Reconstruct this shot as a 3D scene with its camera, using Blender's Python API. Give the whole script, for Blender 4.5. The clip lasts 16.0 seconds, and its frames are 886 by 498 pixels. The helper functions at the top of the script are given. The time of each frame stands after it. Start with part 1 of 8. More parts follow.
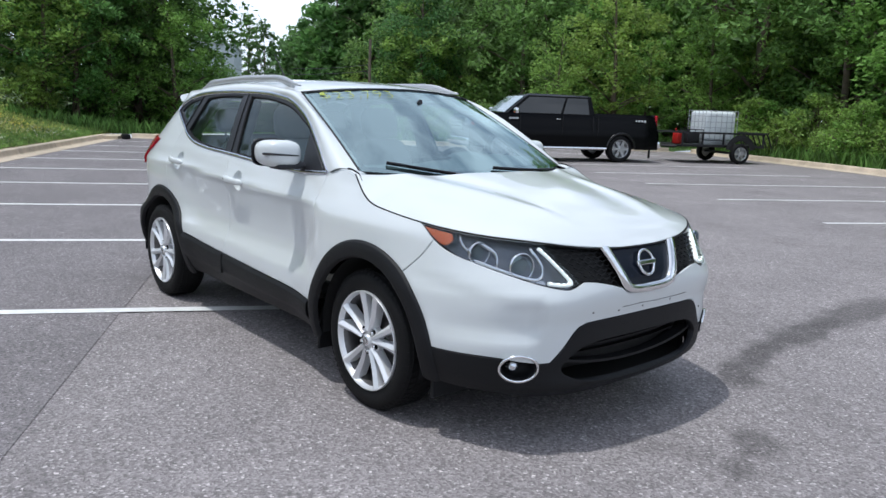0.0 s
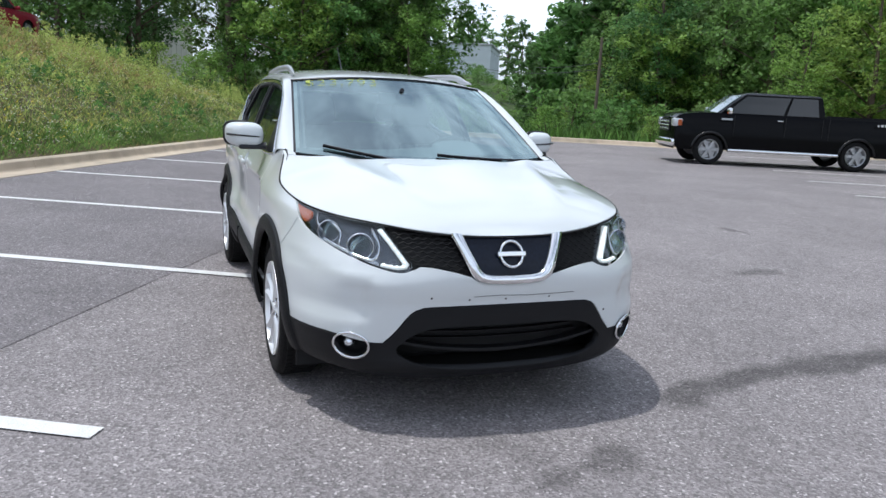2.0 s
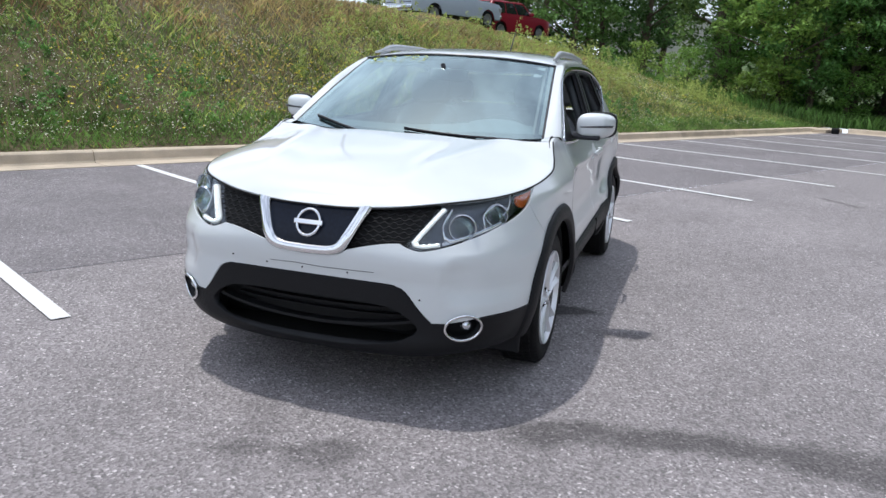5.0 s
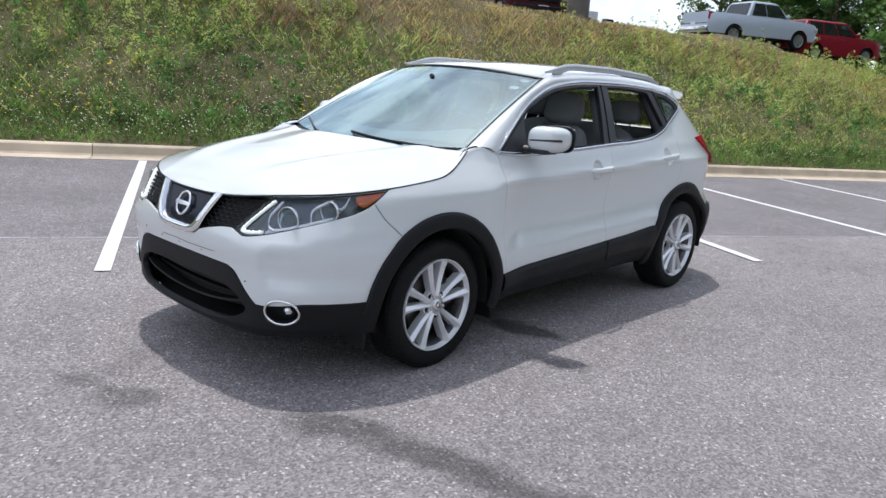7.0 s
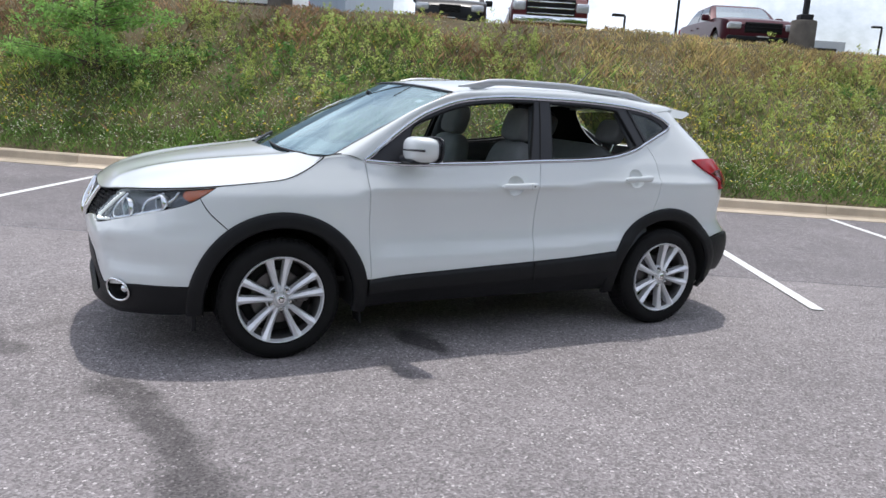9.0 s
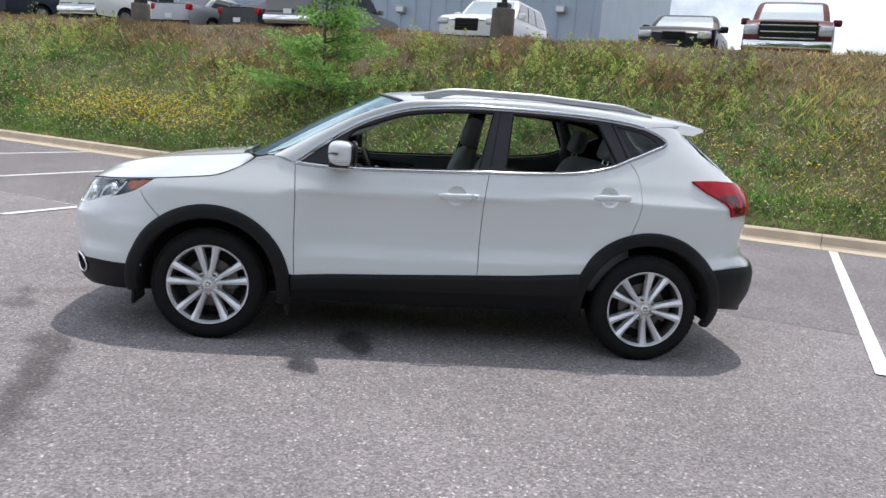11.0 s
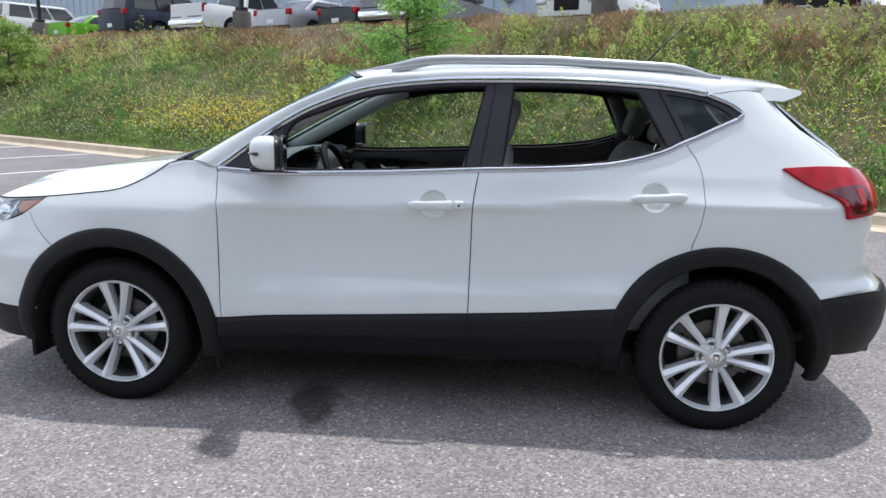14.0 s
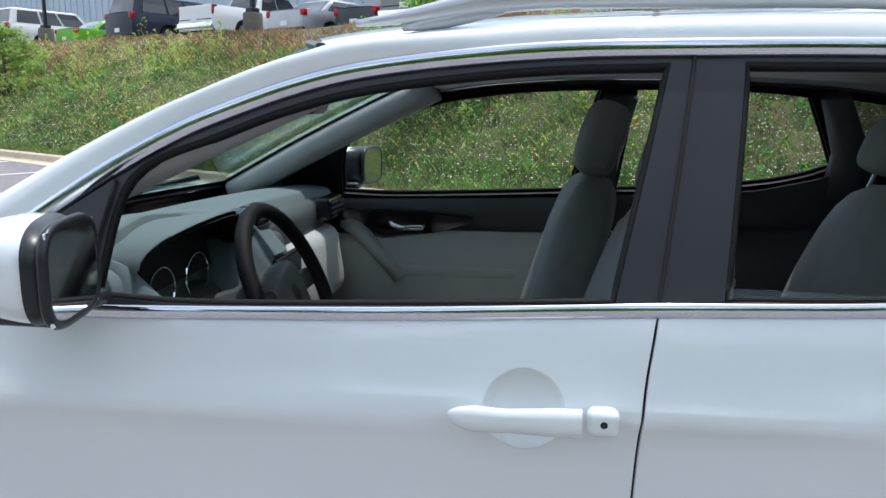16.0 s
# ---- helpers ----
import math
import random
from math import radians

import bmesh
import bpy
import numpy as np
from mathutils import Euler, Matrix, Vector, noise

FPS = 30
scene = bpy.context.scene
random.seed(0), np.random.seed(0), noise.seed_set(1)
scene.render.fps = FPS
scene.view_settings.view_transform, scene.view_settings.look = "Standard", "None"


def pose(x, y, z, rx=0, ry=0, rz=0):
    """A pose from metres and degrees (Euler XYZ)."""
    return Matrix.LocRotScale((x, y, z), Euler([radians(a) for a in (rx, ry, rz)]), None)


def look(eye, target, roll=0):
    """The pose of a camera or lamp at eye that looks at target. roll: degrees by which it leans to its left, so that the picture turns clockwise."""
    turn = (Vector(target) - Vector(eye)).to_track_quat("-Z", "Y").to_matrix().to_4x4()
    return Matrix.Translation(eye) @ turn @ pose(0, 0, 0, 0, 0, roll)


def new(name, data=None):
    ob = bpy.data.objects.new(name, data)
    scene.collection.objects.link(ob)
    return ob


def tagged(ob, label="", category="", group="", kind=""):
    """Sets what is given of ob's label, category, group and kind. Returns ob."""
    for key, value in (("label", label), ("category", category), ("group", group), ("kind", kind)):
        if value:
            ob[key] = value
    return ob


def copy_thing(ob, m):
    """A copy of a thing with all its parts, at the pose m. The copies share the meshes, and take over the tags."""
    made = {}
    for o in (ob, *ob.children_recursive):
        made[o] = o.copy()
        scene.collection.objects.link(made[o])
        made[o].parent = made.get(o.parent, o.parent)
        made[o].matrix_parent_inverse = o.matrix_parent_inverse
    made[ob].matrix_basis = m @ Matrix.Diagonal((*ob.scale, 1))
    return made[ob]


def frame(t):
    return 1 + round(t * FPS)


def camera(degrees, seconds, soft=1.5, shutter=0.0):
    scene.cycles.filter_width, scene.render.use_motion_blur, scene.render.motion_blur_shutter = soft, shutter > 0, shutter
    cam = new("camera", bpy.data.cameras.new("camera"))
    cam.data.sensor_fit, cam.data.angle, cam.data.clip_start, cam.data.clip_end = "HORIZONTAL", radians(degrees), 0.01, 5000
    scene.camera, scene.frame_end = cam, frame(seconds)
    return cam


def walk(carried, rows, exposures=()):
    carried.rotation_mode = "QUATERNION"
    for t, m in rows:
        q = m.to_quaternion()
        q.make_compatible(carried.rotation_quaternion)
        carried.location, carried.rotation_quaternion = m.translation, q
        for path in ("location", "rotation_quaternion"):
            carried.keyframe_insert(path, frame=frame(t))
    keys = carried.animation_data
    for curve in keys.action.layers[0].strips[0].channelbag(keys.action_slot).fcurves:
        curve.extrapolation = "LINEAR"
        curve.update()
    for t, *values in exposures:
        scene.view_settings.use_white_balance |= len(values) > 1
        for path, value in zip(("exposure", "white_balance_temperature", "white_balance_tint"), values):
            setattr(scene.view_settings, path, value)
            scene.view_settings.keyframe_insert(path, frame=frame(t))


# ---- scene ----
cam = camera(60.6, 16.0)
PATH = [
    (0, (4.2, -2.783, 1.412), (2.684, -1.53, 1.051), 2.0),
    (0.5, (4.434, -2.533, 1.402), (2.858, -1.363, 1.018), 3.1),
    (1, (4.669, -2.193, 1.401), (3.003, -1.158, 1.006), 3.6),
    (1.5, (4.876, -1.772, 1.41), (3.119, -0.901, 1.017), 3.5),
    (2, (5.112, -1.369, 1.418), (3.275, -0.683, 1.029), 2.9),
    (2.5, (5.226, -0.906, 1.407), (3.327, -0.412, 1.022), 3.3),
    (3, (5.335, -0.421, 1.401), (3.394, -0.126, 1.02), 3.7),
    (3.5, (5.376, 0.056, 1.422), (3.415, 0.133, 1.037), 4.3),
    (4, (5.282, 0.552, 1.433), (3.332, 0.399, 1.013), 4.1),
    (4.2, (5.242, 0.757, 1.417), (3.305, 0.505, 0.985), 3.7),
    (6.3, (4.373, 2.741, 1.446), (2.765, 1.641, 0.997), 4.1),
    (6.5, (4.272, 2.917, 1.454), (2.708, 1.752, 1.008), 4.4),
    (7, (4.01, 3.392, 1.468), (2.577, 2.071, 1.019), 4.1),
    (7.5, (3.61, 3.772, 1.459), (2.319, 2.311, 1.013), 3.5),
    (8, (3.22, 4.181, 1.448), (2.077, 2.593, 1.031), 3.9),
    (8.5, (2.776, 4.509, 1.439), (1.759, 2.834, 1.038), 4.3),
    (9, (2.293, 4.786, 1.446), (1.425, 3.027, 1.056), 3.7),
    (9.2, (2.09, 4.893, 1.431), (1.297, 3.099, 1.041), 3.3),
    (11.3, (0.06, 5.331, 1.44), (-0.01, 3.365, 1.081), 4.4),
    (11.5, (-0.089, 5.299, 1.433), (-0.106, 3.332, 1.071), 4.1),
    (12, (-0.381, 5.252, 1.437), (-0.29, 3.287, 1.08), 3.1),
    (12.5, (-0.484, 5.19, 1.427), (-0.349, 3.226, 1.075), 2.0),
    (13, (-0.517, 5.04, 1.406), (-0.381, 3.078, 1.043), 2.2),
    (13.5, (-0.47, 4.595, 1.403), (-0.317, 2.637, 1.027), 1.9),
    (14, (-0.457, 4.049, 1.388), (-0.27, 2.096, 1.003), 1.0),
    (14.5, (-0.414, 3.47, 1.377), (-0.198, 1.518, 0.997), 1.8),
    (15, (-0.322, 2.863, 1.383), (-0.086, 0.913, 1.006), 1.3),
    (15.5, (-0.26, 2.351, 1.387), (0.018, 0.405, 1.016), 1.3),
    (16, (-0.121, 1.909, 1.385), (0.129, -0.041, 1.016), 0.6),
]
walk(cam, [(t, look(eye, target, roll)) for t, eye, target, roll in PATH],
     [(0, -0.18, 6150, 8), (3.5, -0.12, 6250, 9), (8.5, 0.0, 6430, 11), (12.5, 0.1, 6620, 11), (14.0, 0.28, 6400, 10), (15.4, 0.36, 6300, 8), (16.0, 0.46, 6200, 7)])

# ---- light: a high hazy summer sun, thin bright cloud over blue sky ----
SUN_FROM = Vector((-0.115, -0.28, 1.0)).normalized()
world = bpy.data.worlds.new("sky_world")
scene.world = world
world.use_nodes = True
wn, wl = world.node_tree.nodes, world.node_tree.links
wn.clear()
w_out = wn.new("ShaderNodeOutputWorld")
w_bg = wn.new("ShaderNodeBackground")
w_sky = wn.new("ShaderNodeTexSky")
w_sky.sky_type = 'NISHITA'
w_sky.sun_disc = False
w_sky.sun_elevation = math.asin(SUN_FROM.z)
w_sky.sun_rotation = math.atan2(SUN_FROM.x, SUN_FROM.y)
w_sky.dust_density = 2.5
w_co = wn.new("ShaderNodeTexCoord")
w_map = wn.new("ShaderNodeMapping")
w_map.inputs["Scale"].default_value = (2.6, 2.6, 3.4)
w_noise = wn.new("ShaderNodeTexNoise")
w_noise.inputs["Scale"].default_value = 1.7
w_noise.inputs["Detail"].default_value = 7
w_noise.inputs["Roughness"].default_value = 0.58
w_ramp = wn.new("ShaderNodeValToRGB")
w_ramp.color_ramp.elements[0].position = 0.40
w_ramp.color_ramp.elements[1].position = 0.60
w_ramp.color_ramp.elements[0].color = (0.22, 0.22, 0.22, 1)
w_mix = wn.new("ShaderNodeMix")
w_mix.data_type = 'RGBA'
w_mix.inputs["B"].default_value = (11.2, 12.0, 13.6, 1)
wl.new(w_co.outputs["Generated"], w_map.inputs["Vector"])
wl.new(w_map.outputs["Vector"], w_noise.inputs["Vector"])
wl.new(w_noise.outputs["Fac"], w_ramp.inputs["Fac"])
w_sep = wn.new("ShaderNodeSeparateXYZ")
wl.new(w_co.outputs["Generated"], w_sep.inputs[0])
w_high = wn.new("ShaderNodeMapRange")
w_high.inputs["From Min"].default_value, w_high.inputs["From Max"].default_value = 0.12, 0.8
w_high.inputs["To Min"].default_value, w_high.inputs["To Max"].default_value = 1.0, 0.62
wl.new(w_sep.outputs["Z"], w_high.inputs["Value"])
w_cover = wn.new("ShaderNodeMath")
w_cover.operation = 'MULTIPLY'
wl.new(w_ramp.outputs["Color"], w_cover.inputs[0])
wl.new(w_high.outputs["Result"], w_cover.inputs[1])
wl.new(w_cover.outputs[0], w_mix.inputs["Factor"])
wl.new(w_sky.outputs["Color"], w_mix.inputs["A"])
wl.new(w_mix.outputs["Result"], w_bg.inputs["Color"])
w_bg.inputs["Strength"].default_value = 0.122
wl.new(w_bg.outputs["Background"], w_out.inputs["Surface"])
sun = new("sun", bpy.data.lights.new("sun", 'SUN'))
sun.data.energy = 2.55
sun.data.angle = radians(1.2)
sun.data.color = (1.0, 0.975, 0.93)
sun.matrix_world = look(SUN_FROM * 50, (0, 0, 0))

# ---- materials ----
def material(name, color, rough=0.5, metal=0.0, vary=0.12, scale=6.0, fine=0.0, fine_scale=150.0, bump=0.0, bump_scale=60.0,
             per_object=0.0, per_island=0.0, coat=0.0, sheen=0.0, spec=0.5, trans=0.0, ior=1.45, alpha=1.0):
    m = bpy.data.materials.new(name)
    m.use_nodes = True
    n, l = m.node_tree.nodes, m.node_tree.links
    b = n["Principled BSDF"]
    b.inputs["Roughness"].default_value = rough
    b.inputs["Metallic"].default_value = metal
    b.inputs["Coat Weight"].default_value = coat
    b.inputs["Coat Roughness"].default_value = 0.03
    b.inputs["Specular IOR Level"].default_value = spec
    b.inputs["Transmission Weight"].default_value = trans
    b.inputs["IOR"].default_value = ior
    b.inputs["Alpha"].default_value = alpha
    co = n.new("ShaderNodeTexCoord")
    rgb = n.new("ShaderNodeRGB")
    rgb.outputs[0].default_value = (*color, 1)
    last = rgb.outputs[0]

    def factor(sock, amount, last):
        hsv = n.new("ShaderNodeHueSaturation")
        mr = n.new("ShaderNodeMapRange")
        mr.inputs["From Min"].default_value, mr.inputs["From Max"].default_value = 0.25, 0.75
        mr.inputs["To Min"].default_value, mr.inputs["To Max"].default_value = 1 - amount, 1 + amount
        l.new(sock, mr.inputs["Value"])
        l.new(mr.outputs["Result"], hsv.inputs["Value"])
        l.new(last, hsv.inputs["Color"])
        return hsv.outputs["Color"]

    if vary:
        t = n.new("ShaderNodeTexNoise")
        t.inputs["Scale"].default_value, t.inputs["Detail"].default_value = scale, 5
        l.new(co.outputs["Object"], t.inputs["Vector"])
        last = factor(t.outputs["Fac"], vary, last)
    if fine:
        t = n.new("ShaderNodeTexNoise")
        t.inputs["Scale"].default_value, t.inputs["Detail"].default_value = fine_scale, 2
        l.new(co.outputs["Object"], t.inputs["Vector"])
        last = factor(t.outputs["Fac"], fine, last)
    if per_object:
        oi = n.new("ShaderNodeObjectInfo")
        last = factor(oi.outputs["Random"], per_object, last)
    if per_island:
        g = n.new("ShaderNodeNewGeometry")
        last = factor(g.outputs["Random Per Island"], per_island, last)
    l.new(last, b.inputs["Base Color"])
    if bump:
        t = n.new("ShaderNodeTexNoise")
        t.inputs["Scale"].default_value, t.inputs["Detail"].default_value = bump_scale, 3
        l.new(co.outputs["Object"], t.inputs["Vector"])
        bp = n.new("ShaderNodeBump")
        bp.inputs["Strength"].default_value = bump
        bp.inputs["Distance"].default_value = 0.01
        l.new(t.outputs["Fac"], bp.inputs["Height"])
        l.new(bp.outputs["Normal"], b.inputs["Normal"])
    return m


def leaf_material(name, color, amount=0.35, back=0.45, hue=0.02, field=0.0):
    """Thin leaves: light from behind shines through."""
    m = bpy.data.materials.new(name)
    m.use_nodes = True
    n, l = m.node_tree.nodes, m.node_tree.links
    b = n["Principled BSDF"]
    b.inputs["Roughness"].default_value = 0.55
    b.inputs["Specular IOR Level"].default_value = 0.3
    g = n.new("ShaderNodeNewGeometry")
    hsv = n.new("ShaderNodeHueSaturation")
    hsv.inputs["Color"].default_value = (*color, 1)
    mr = n.new("ShaderNodeMapRange")
    mr.inputs["To Min"].default_value, mr.inputs["To Max"].default_value = 1 - amount, 1 + amount
    l.new(g.outputs["Random Per Island"], mr.inputs["Value"])
    oi = n.new("ShaderNodeObjectInfo")
    mh = n.new("ShaderNodeMapRange")
    mh.inputs["To Min"].default_value, mh.inputs["To Max"].default_value = 0.5 - hue, 0.5 + hue
    l.new(oi.outputs["Random"], mh.inputs["Value"])
    l.new(mh.outputs["Result"], hsv.inputs["Hue"])
    value = mr.outputs["Result"]
    if field:
        # patches of paler and darker growth over the ground, wide and small
        co = n.new("ShaderNodeTexCoord")
        for scale, amt in ((0.45, field), (2.6, field)):
            t = n.new("ShaderNodeTexNoise")
            t.inputs["Scale"].default_value, t.inputs["Detail"].default_value = scale, 3
            l.new(co.outputs["Object"], t.inputs["Vector"])
            fr = n.new("ShaderNodeMapRange")
            fr.inputs["From Min"].default_value, fr.inputs["From Max"].default_value = 0.3, 0.7
            fr.inputs["To Min"].default_value, fr.inputs["To Max"].default_value = 1 - amt, 1 + amt
            l.new(t.outputs["Fac"], fr.inputs["Value"])
            k = n.new("ShaderNodeMath")
            k.operation = 'MULTIPLY'
            l.new(value, k.inputs[0])
            l.new(fr.outputs["Result"], k.inputs[1])
            value = k.outputs[0]
    l.new(value, hsv.inputs["Value"])
    l.new(hsv.outputs["Color"], b.inputs["Base Color"])
    tr = n.new("ShaderNodeBsdfTranslucent")
    l.new(hsv.outputs["Color"], tr.inputs["Color"])
    mx = n.new("ShaderNodeMixShader")
    mx.inputs[0].default_value = back
    l.new(b.outputs[0], mx.inputs[1])
    l.new(tr.outputs[0], mx.inputs[2])
    l.new(mx.outputs[0], n["Material Output"].inputs["Surface"])
    return m


def glass_material(name, tint, gloss=0.02, film=0.8, base=0.045, sheen=(0.85, 0.93, 0.93)):
    """A thin pane: mostly clear with a mirror film of the sky on it."""
    m = bpy.data.materials.new(name)
    m.use_nodes = True
    n, l = m.node_tree.nodes, m.node_tree.links
    n.remove(n["Principled BSDF"])
    t = n.new("ShaderNodeBsdfTransparent")
    t.inputs[0].default_value = (*tint, 1)
    g = n.new("ShaderNodeBsdfGlossy")
    g.inputs["Color"].default_value = (*sheen, 1)
    g.inputs["Roughness"].default_value = gloss
    f = n.new("ShaderNodeLayerWeight")
    f.inputs["Blend"].default_value = 0.5
    cube = n.new("ShaderNodeMath")
    cube.operation = 'POWER'
    cube.inputs[1].default_value = 3.0
    l.new(f.outputs["Facing"], cube.inputs[0])
    k = n.new("ShaderNodeMath")
    k.operation = 'MULTIPLY_ADD'
    k.inputs[1].default_value, k.inputs[2].default_value = film, base
    k.use_clamp = True
    l.new(cube.outputs[0], k.inputs[0])
    mx = n.new("ShaderNodeMixShader")
    l.new(k.outputs[0], mx.inputs[0])
    l.new(t.outputs[0], mx.inputs[1])
    l.new(g.outputs[0], mx.inputs[2])
    l.new(mx.outputs[0], n["Material Output"].inputs["Surface"])
    return m


def asphalt_material(name, color, marks=()):
    m = bpy.data.materials.new(name)
    m.use_nodes = True
    n, l = m.node_tree.nodes, m.node_tree.links
    b = n["Principled BSDF"]
    b.inputs["Roughness"].default_value = 0.82
    b.inputs["Specular IOR Level"].default_value = 0.35
    co = n.new("ShaderNodeTexCoord")

    def tex(kind, scale, detail=3):
        t = n.new(kind)
        t.inputs["Scale"].default_value = scale
        if kind == "ShaderNodeTexNoise":
            t.inputs["Detail"].default_value = detail
        l.new(co.outputs["Object"], t.inputs["Vector"])
        return t

    def scaled(sock, a, c, lo=0.0, hi=1.0):
        r = n.new("ShaderNodeMapRange")
        r.inputs["From Min"].default_value, r.inputs["From Max"].default_value = lo, hi
        r.inputs["To Min"].default_value, r.inputs["To Max"].default_value = a, c
        l.new(sock, r.inputs["Value"])
        return r.outputs["Result"]

    def times(p, q):
        k = n.new("ShaderNodeMath")
        k.operation = 'MULTIPLY'
        l.new(p, k.inputs[0])
        l.new(q, k.inputs[1])
        return k.outputs[0]

    stones = tex("ShaderNodeTexVoronoi", 95)
    sep = n.new("ShaderNodeSeparateColor")
    l.new(stones.outputs["Color"], sep.inputs[0])
    bright = scaled(sep.outputs[0], 0.62, 1.38)
    pale = scaled(sep.outputs[1], 1.0, 2.1, 0.9, 1.0)
    grit = scaled(tex("ShaderNodeTexNoise", 260, 2).outputs["Fac"], 0.7, 1.3, 0.3, 0.7)
    wide = scaled(tex("ShaderNodeTexNoise", 0.7, 5).outputs["Fac"], 0.86, 1.14, 0.3, 0.7)
    mid = scaled(tex("ShaderNodeTexNoise", 6, 4).outputs["Fac"], 0.92, 1.08, 0.3, 0.7)
    v = times(times(times(bright, pale), grit), times(wide, mid))
    for (sx_, sy_, ang, lx, ly, dark) in marks:
        mp = n.new("ShaderNodeMapping")
        mp.vector_type = 'TEXTURE'
        mp.inputs["Location"].default_value = (sx_, sy_, 0)
        mp.inputs["Rotation"].default_value = (0, 0, radians(ang))
        mp.inputs["Scale"].default_value = (lx, ly, 1)
        wob = n.new("ShaderNodeTexNoise")
        wob.inputs["Scale"].default_value, wob.inputs["Detail"].default_value = 4.5, 4
        l.new(co.outputs["Object"], wob.inputs["Vector"])
        wsub = n.new("ShaderNodeVectorMath")
        wsub.operation = 'MULTIPLY_ADD'
        wsub.inputs[1].default_value, wsub.inputs[2].default_value = (0.24, 0.24, 0), (-0.12, -0.12, 0)
        l.new(wob.outputs["Color"], wsub.inputs[0])
        add = n.new("ShaderNodeVectorMath")
        l.new(co.outputs["Object"], add.inputs[0])
        l.new(wsub.outputs[0], add.inputs[1])
        l.new(add.outputs[0], mp.inputs["Vector"])
        flat = n.new("ShaderNodeVectorMath")
        flat.operation = 'MULTIPLY'
        flat.inputs[1].default_value = (1, 1, 0)
        l.new(mp.outputs[0], flat.inputs[0])
        ln = n.new("ShaderNodeVectorMath")
        ln.operation = 'LENGTH'
        l.new(flat.outputs[0], ln.inputs[0])
        v = times(v, scaled(ln.outputs["Value"], dark, 1.0, 0.55, 1.1))
    hsv = n.new("ShaderNodeHueSaturation")
    hsv.inputs["Color"].default_value = (*color, 1)
    l.new(v, hsv.inputs["Value"])
    l.new(hsv.outputs["Color"], b.inputs["Base Color"])
    bp = n.new("ShaderNodeBump")
    bp.inputs["Strength"].default_value, bp.inputs["Distance"].default_value = 0.55, 0.006
    l.new(stones.outputs["Distance"], bp.inputs["Height"])
    l.new(bp.outputs["Normal"], b.inputs["Normal"])
    return m


# dark drips and old oil on the aisle, and one painted-in shadow, each: centre, turn, half lengths, darkness
STAINS_AND_SHADOW = [(2.13, 1.13, 120, 0.24, 0.13, 0.52), (1.99, 1.60, 103, 0.40, 0.14, 0.48), (1.93, 2.32, 95, 0.58, 0.17, 0.48), (1.89, 3.3, 92, 0.75, 0.22, 0.52),
          (2.68, 0.33, 140, 0.21, 0.14, 0.60), (2.75, 0.05, 110, 0.18, 0.07, 0.72), (2.5, -0.05, 20, 0.42, 0.1, 0.82), (0.44, 0.82, 100, 0.32, 0.1, 0.28),
          # 0.75, 1.25 paints the door mirror's cast shadow into the asphalt colour
          (0.75, 1.25, 110, 0.19, 0.1, 0.66), (-0.25, 3.7, 95, 0.32, 0.12, 0.6), (-2.3, 5.2, 10, 0.3, 0.1, 0.6), (-6.0, 3.3, 30, 0.5, 0.1, 0.6)]
ASPHALT = asphalt_material("asphalt_aisle", (0.236, 0.216, 0.218), STAINS_AND_SHADOW)
ASPHALT_STALL = asphalt_material("asphalt_stalls", (0.188, 0.173, 0.178), STAINS_AND_SHADOW[4:7])
LINE_PAINT = material("line_paint", (0.74, 0.74, 0.73), 0.7, vary=0.1, scale=9, fine=0.16, fine_scale=120, bump=0.3, bump_scale=160)
CONCRETE = material("kerb_concrete", (0.50, 0.42, 0.32), 0.85, vary=0.2, scale=3, fine=0.12, fine_scale=140, bump=0.4, bump_scale=90, per_object=0.08)
GUTTER = material("gutter_concrete", (0.55, 0.46, 0.355), 0.85, vary=0.16, scale=2.5, fine=0.12, fine_scale=140, bump=0.3, bump_scale=90, per_object=0.06)
GREEN_SOIL = material("far_green_land", (0.075, 0.115, 0.036), 0.95, vary=0.4, scale=0.3, fine=0.3, fine_scale=6, bump=0.6, bump_scale=8)
SOIL = material("hill_soil", (0.11, 0.088, 0.045), 0.95, vary=0.4, scale=0.9, fine=0.3, fine_scale=12, bump=0.6, bump_scale=14)
GRASS = leaf_material("grass_blades", (0.165, 0.28, 0.068), 0.5, 0.4, field=0.36)
GRASS_DRY = leaf_material("dry_grass_blades", (0.34, 0.225, 0.12), 0.5, 0.35, field=0.36)
STRAW = leaf_material("straw_blades", (0.50, 0.42, 0.18), 0.45, 0.35, field=0.3)
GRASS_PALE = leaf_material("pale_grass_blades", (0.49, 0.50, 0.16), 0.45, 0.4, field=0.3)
WEED = leaf_material("weed_leaves", (0.44, 0.53, 0.16), 0.35, 0.45, field=0.2)
CLOVER = leaf_material("clover_leaves", (0.145, 0.27, 0.068), 0.5, 0.4, field=0.34)
PETAL_Y = leaf_material("yellow_petals", (0.80, 0.70, 0.08), 0.2, 0.3)
PETAL_W = leaf_material("white_petals", (0.84, 0.83, 0.68), 0.15, 0.3)
LEAF = [leaf_material("leaves_mid", (0.165, 0.295, 0.082), 0.5, 0.5), leaf_material("leaves_dark", (0.105, 0.20, 0.064), 0.5, 0.45),
        leaf_material("leaves_light", (0.235, 0.385, 0.09), 0.45, 0.5)]
BARK = material("bark", (0.13, 0.1, 0.075), 0.9, vary=0.3, scale=4, bump=0.8, bump_scale=18)

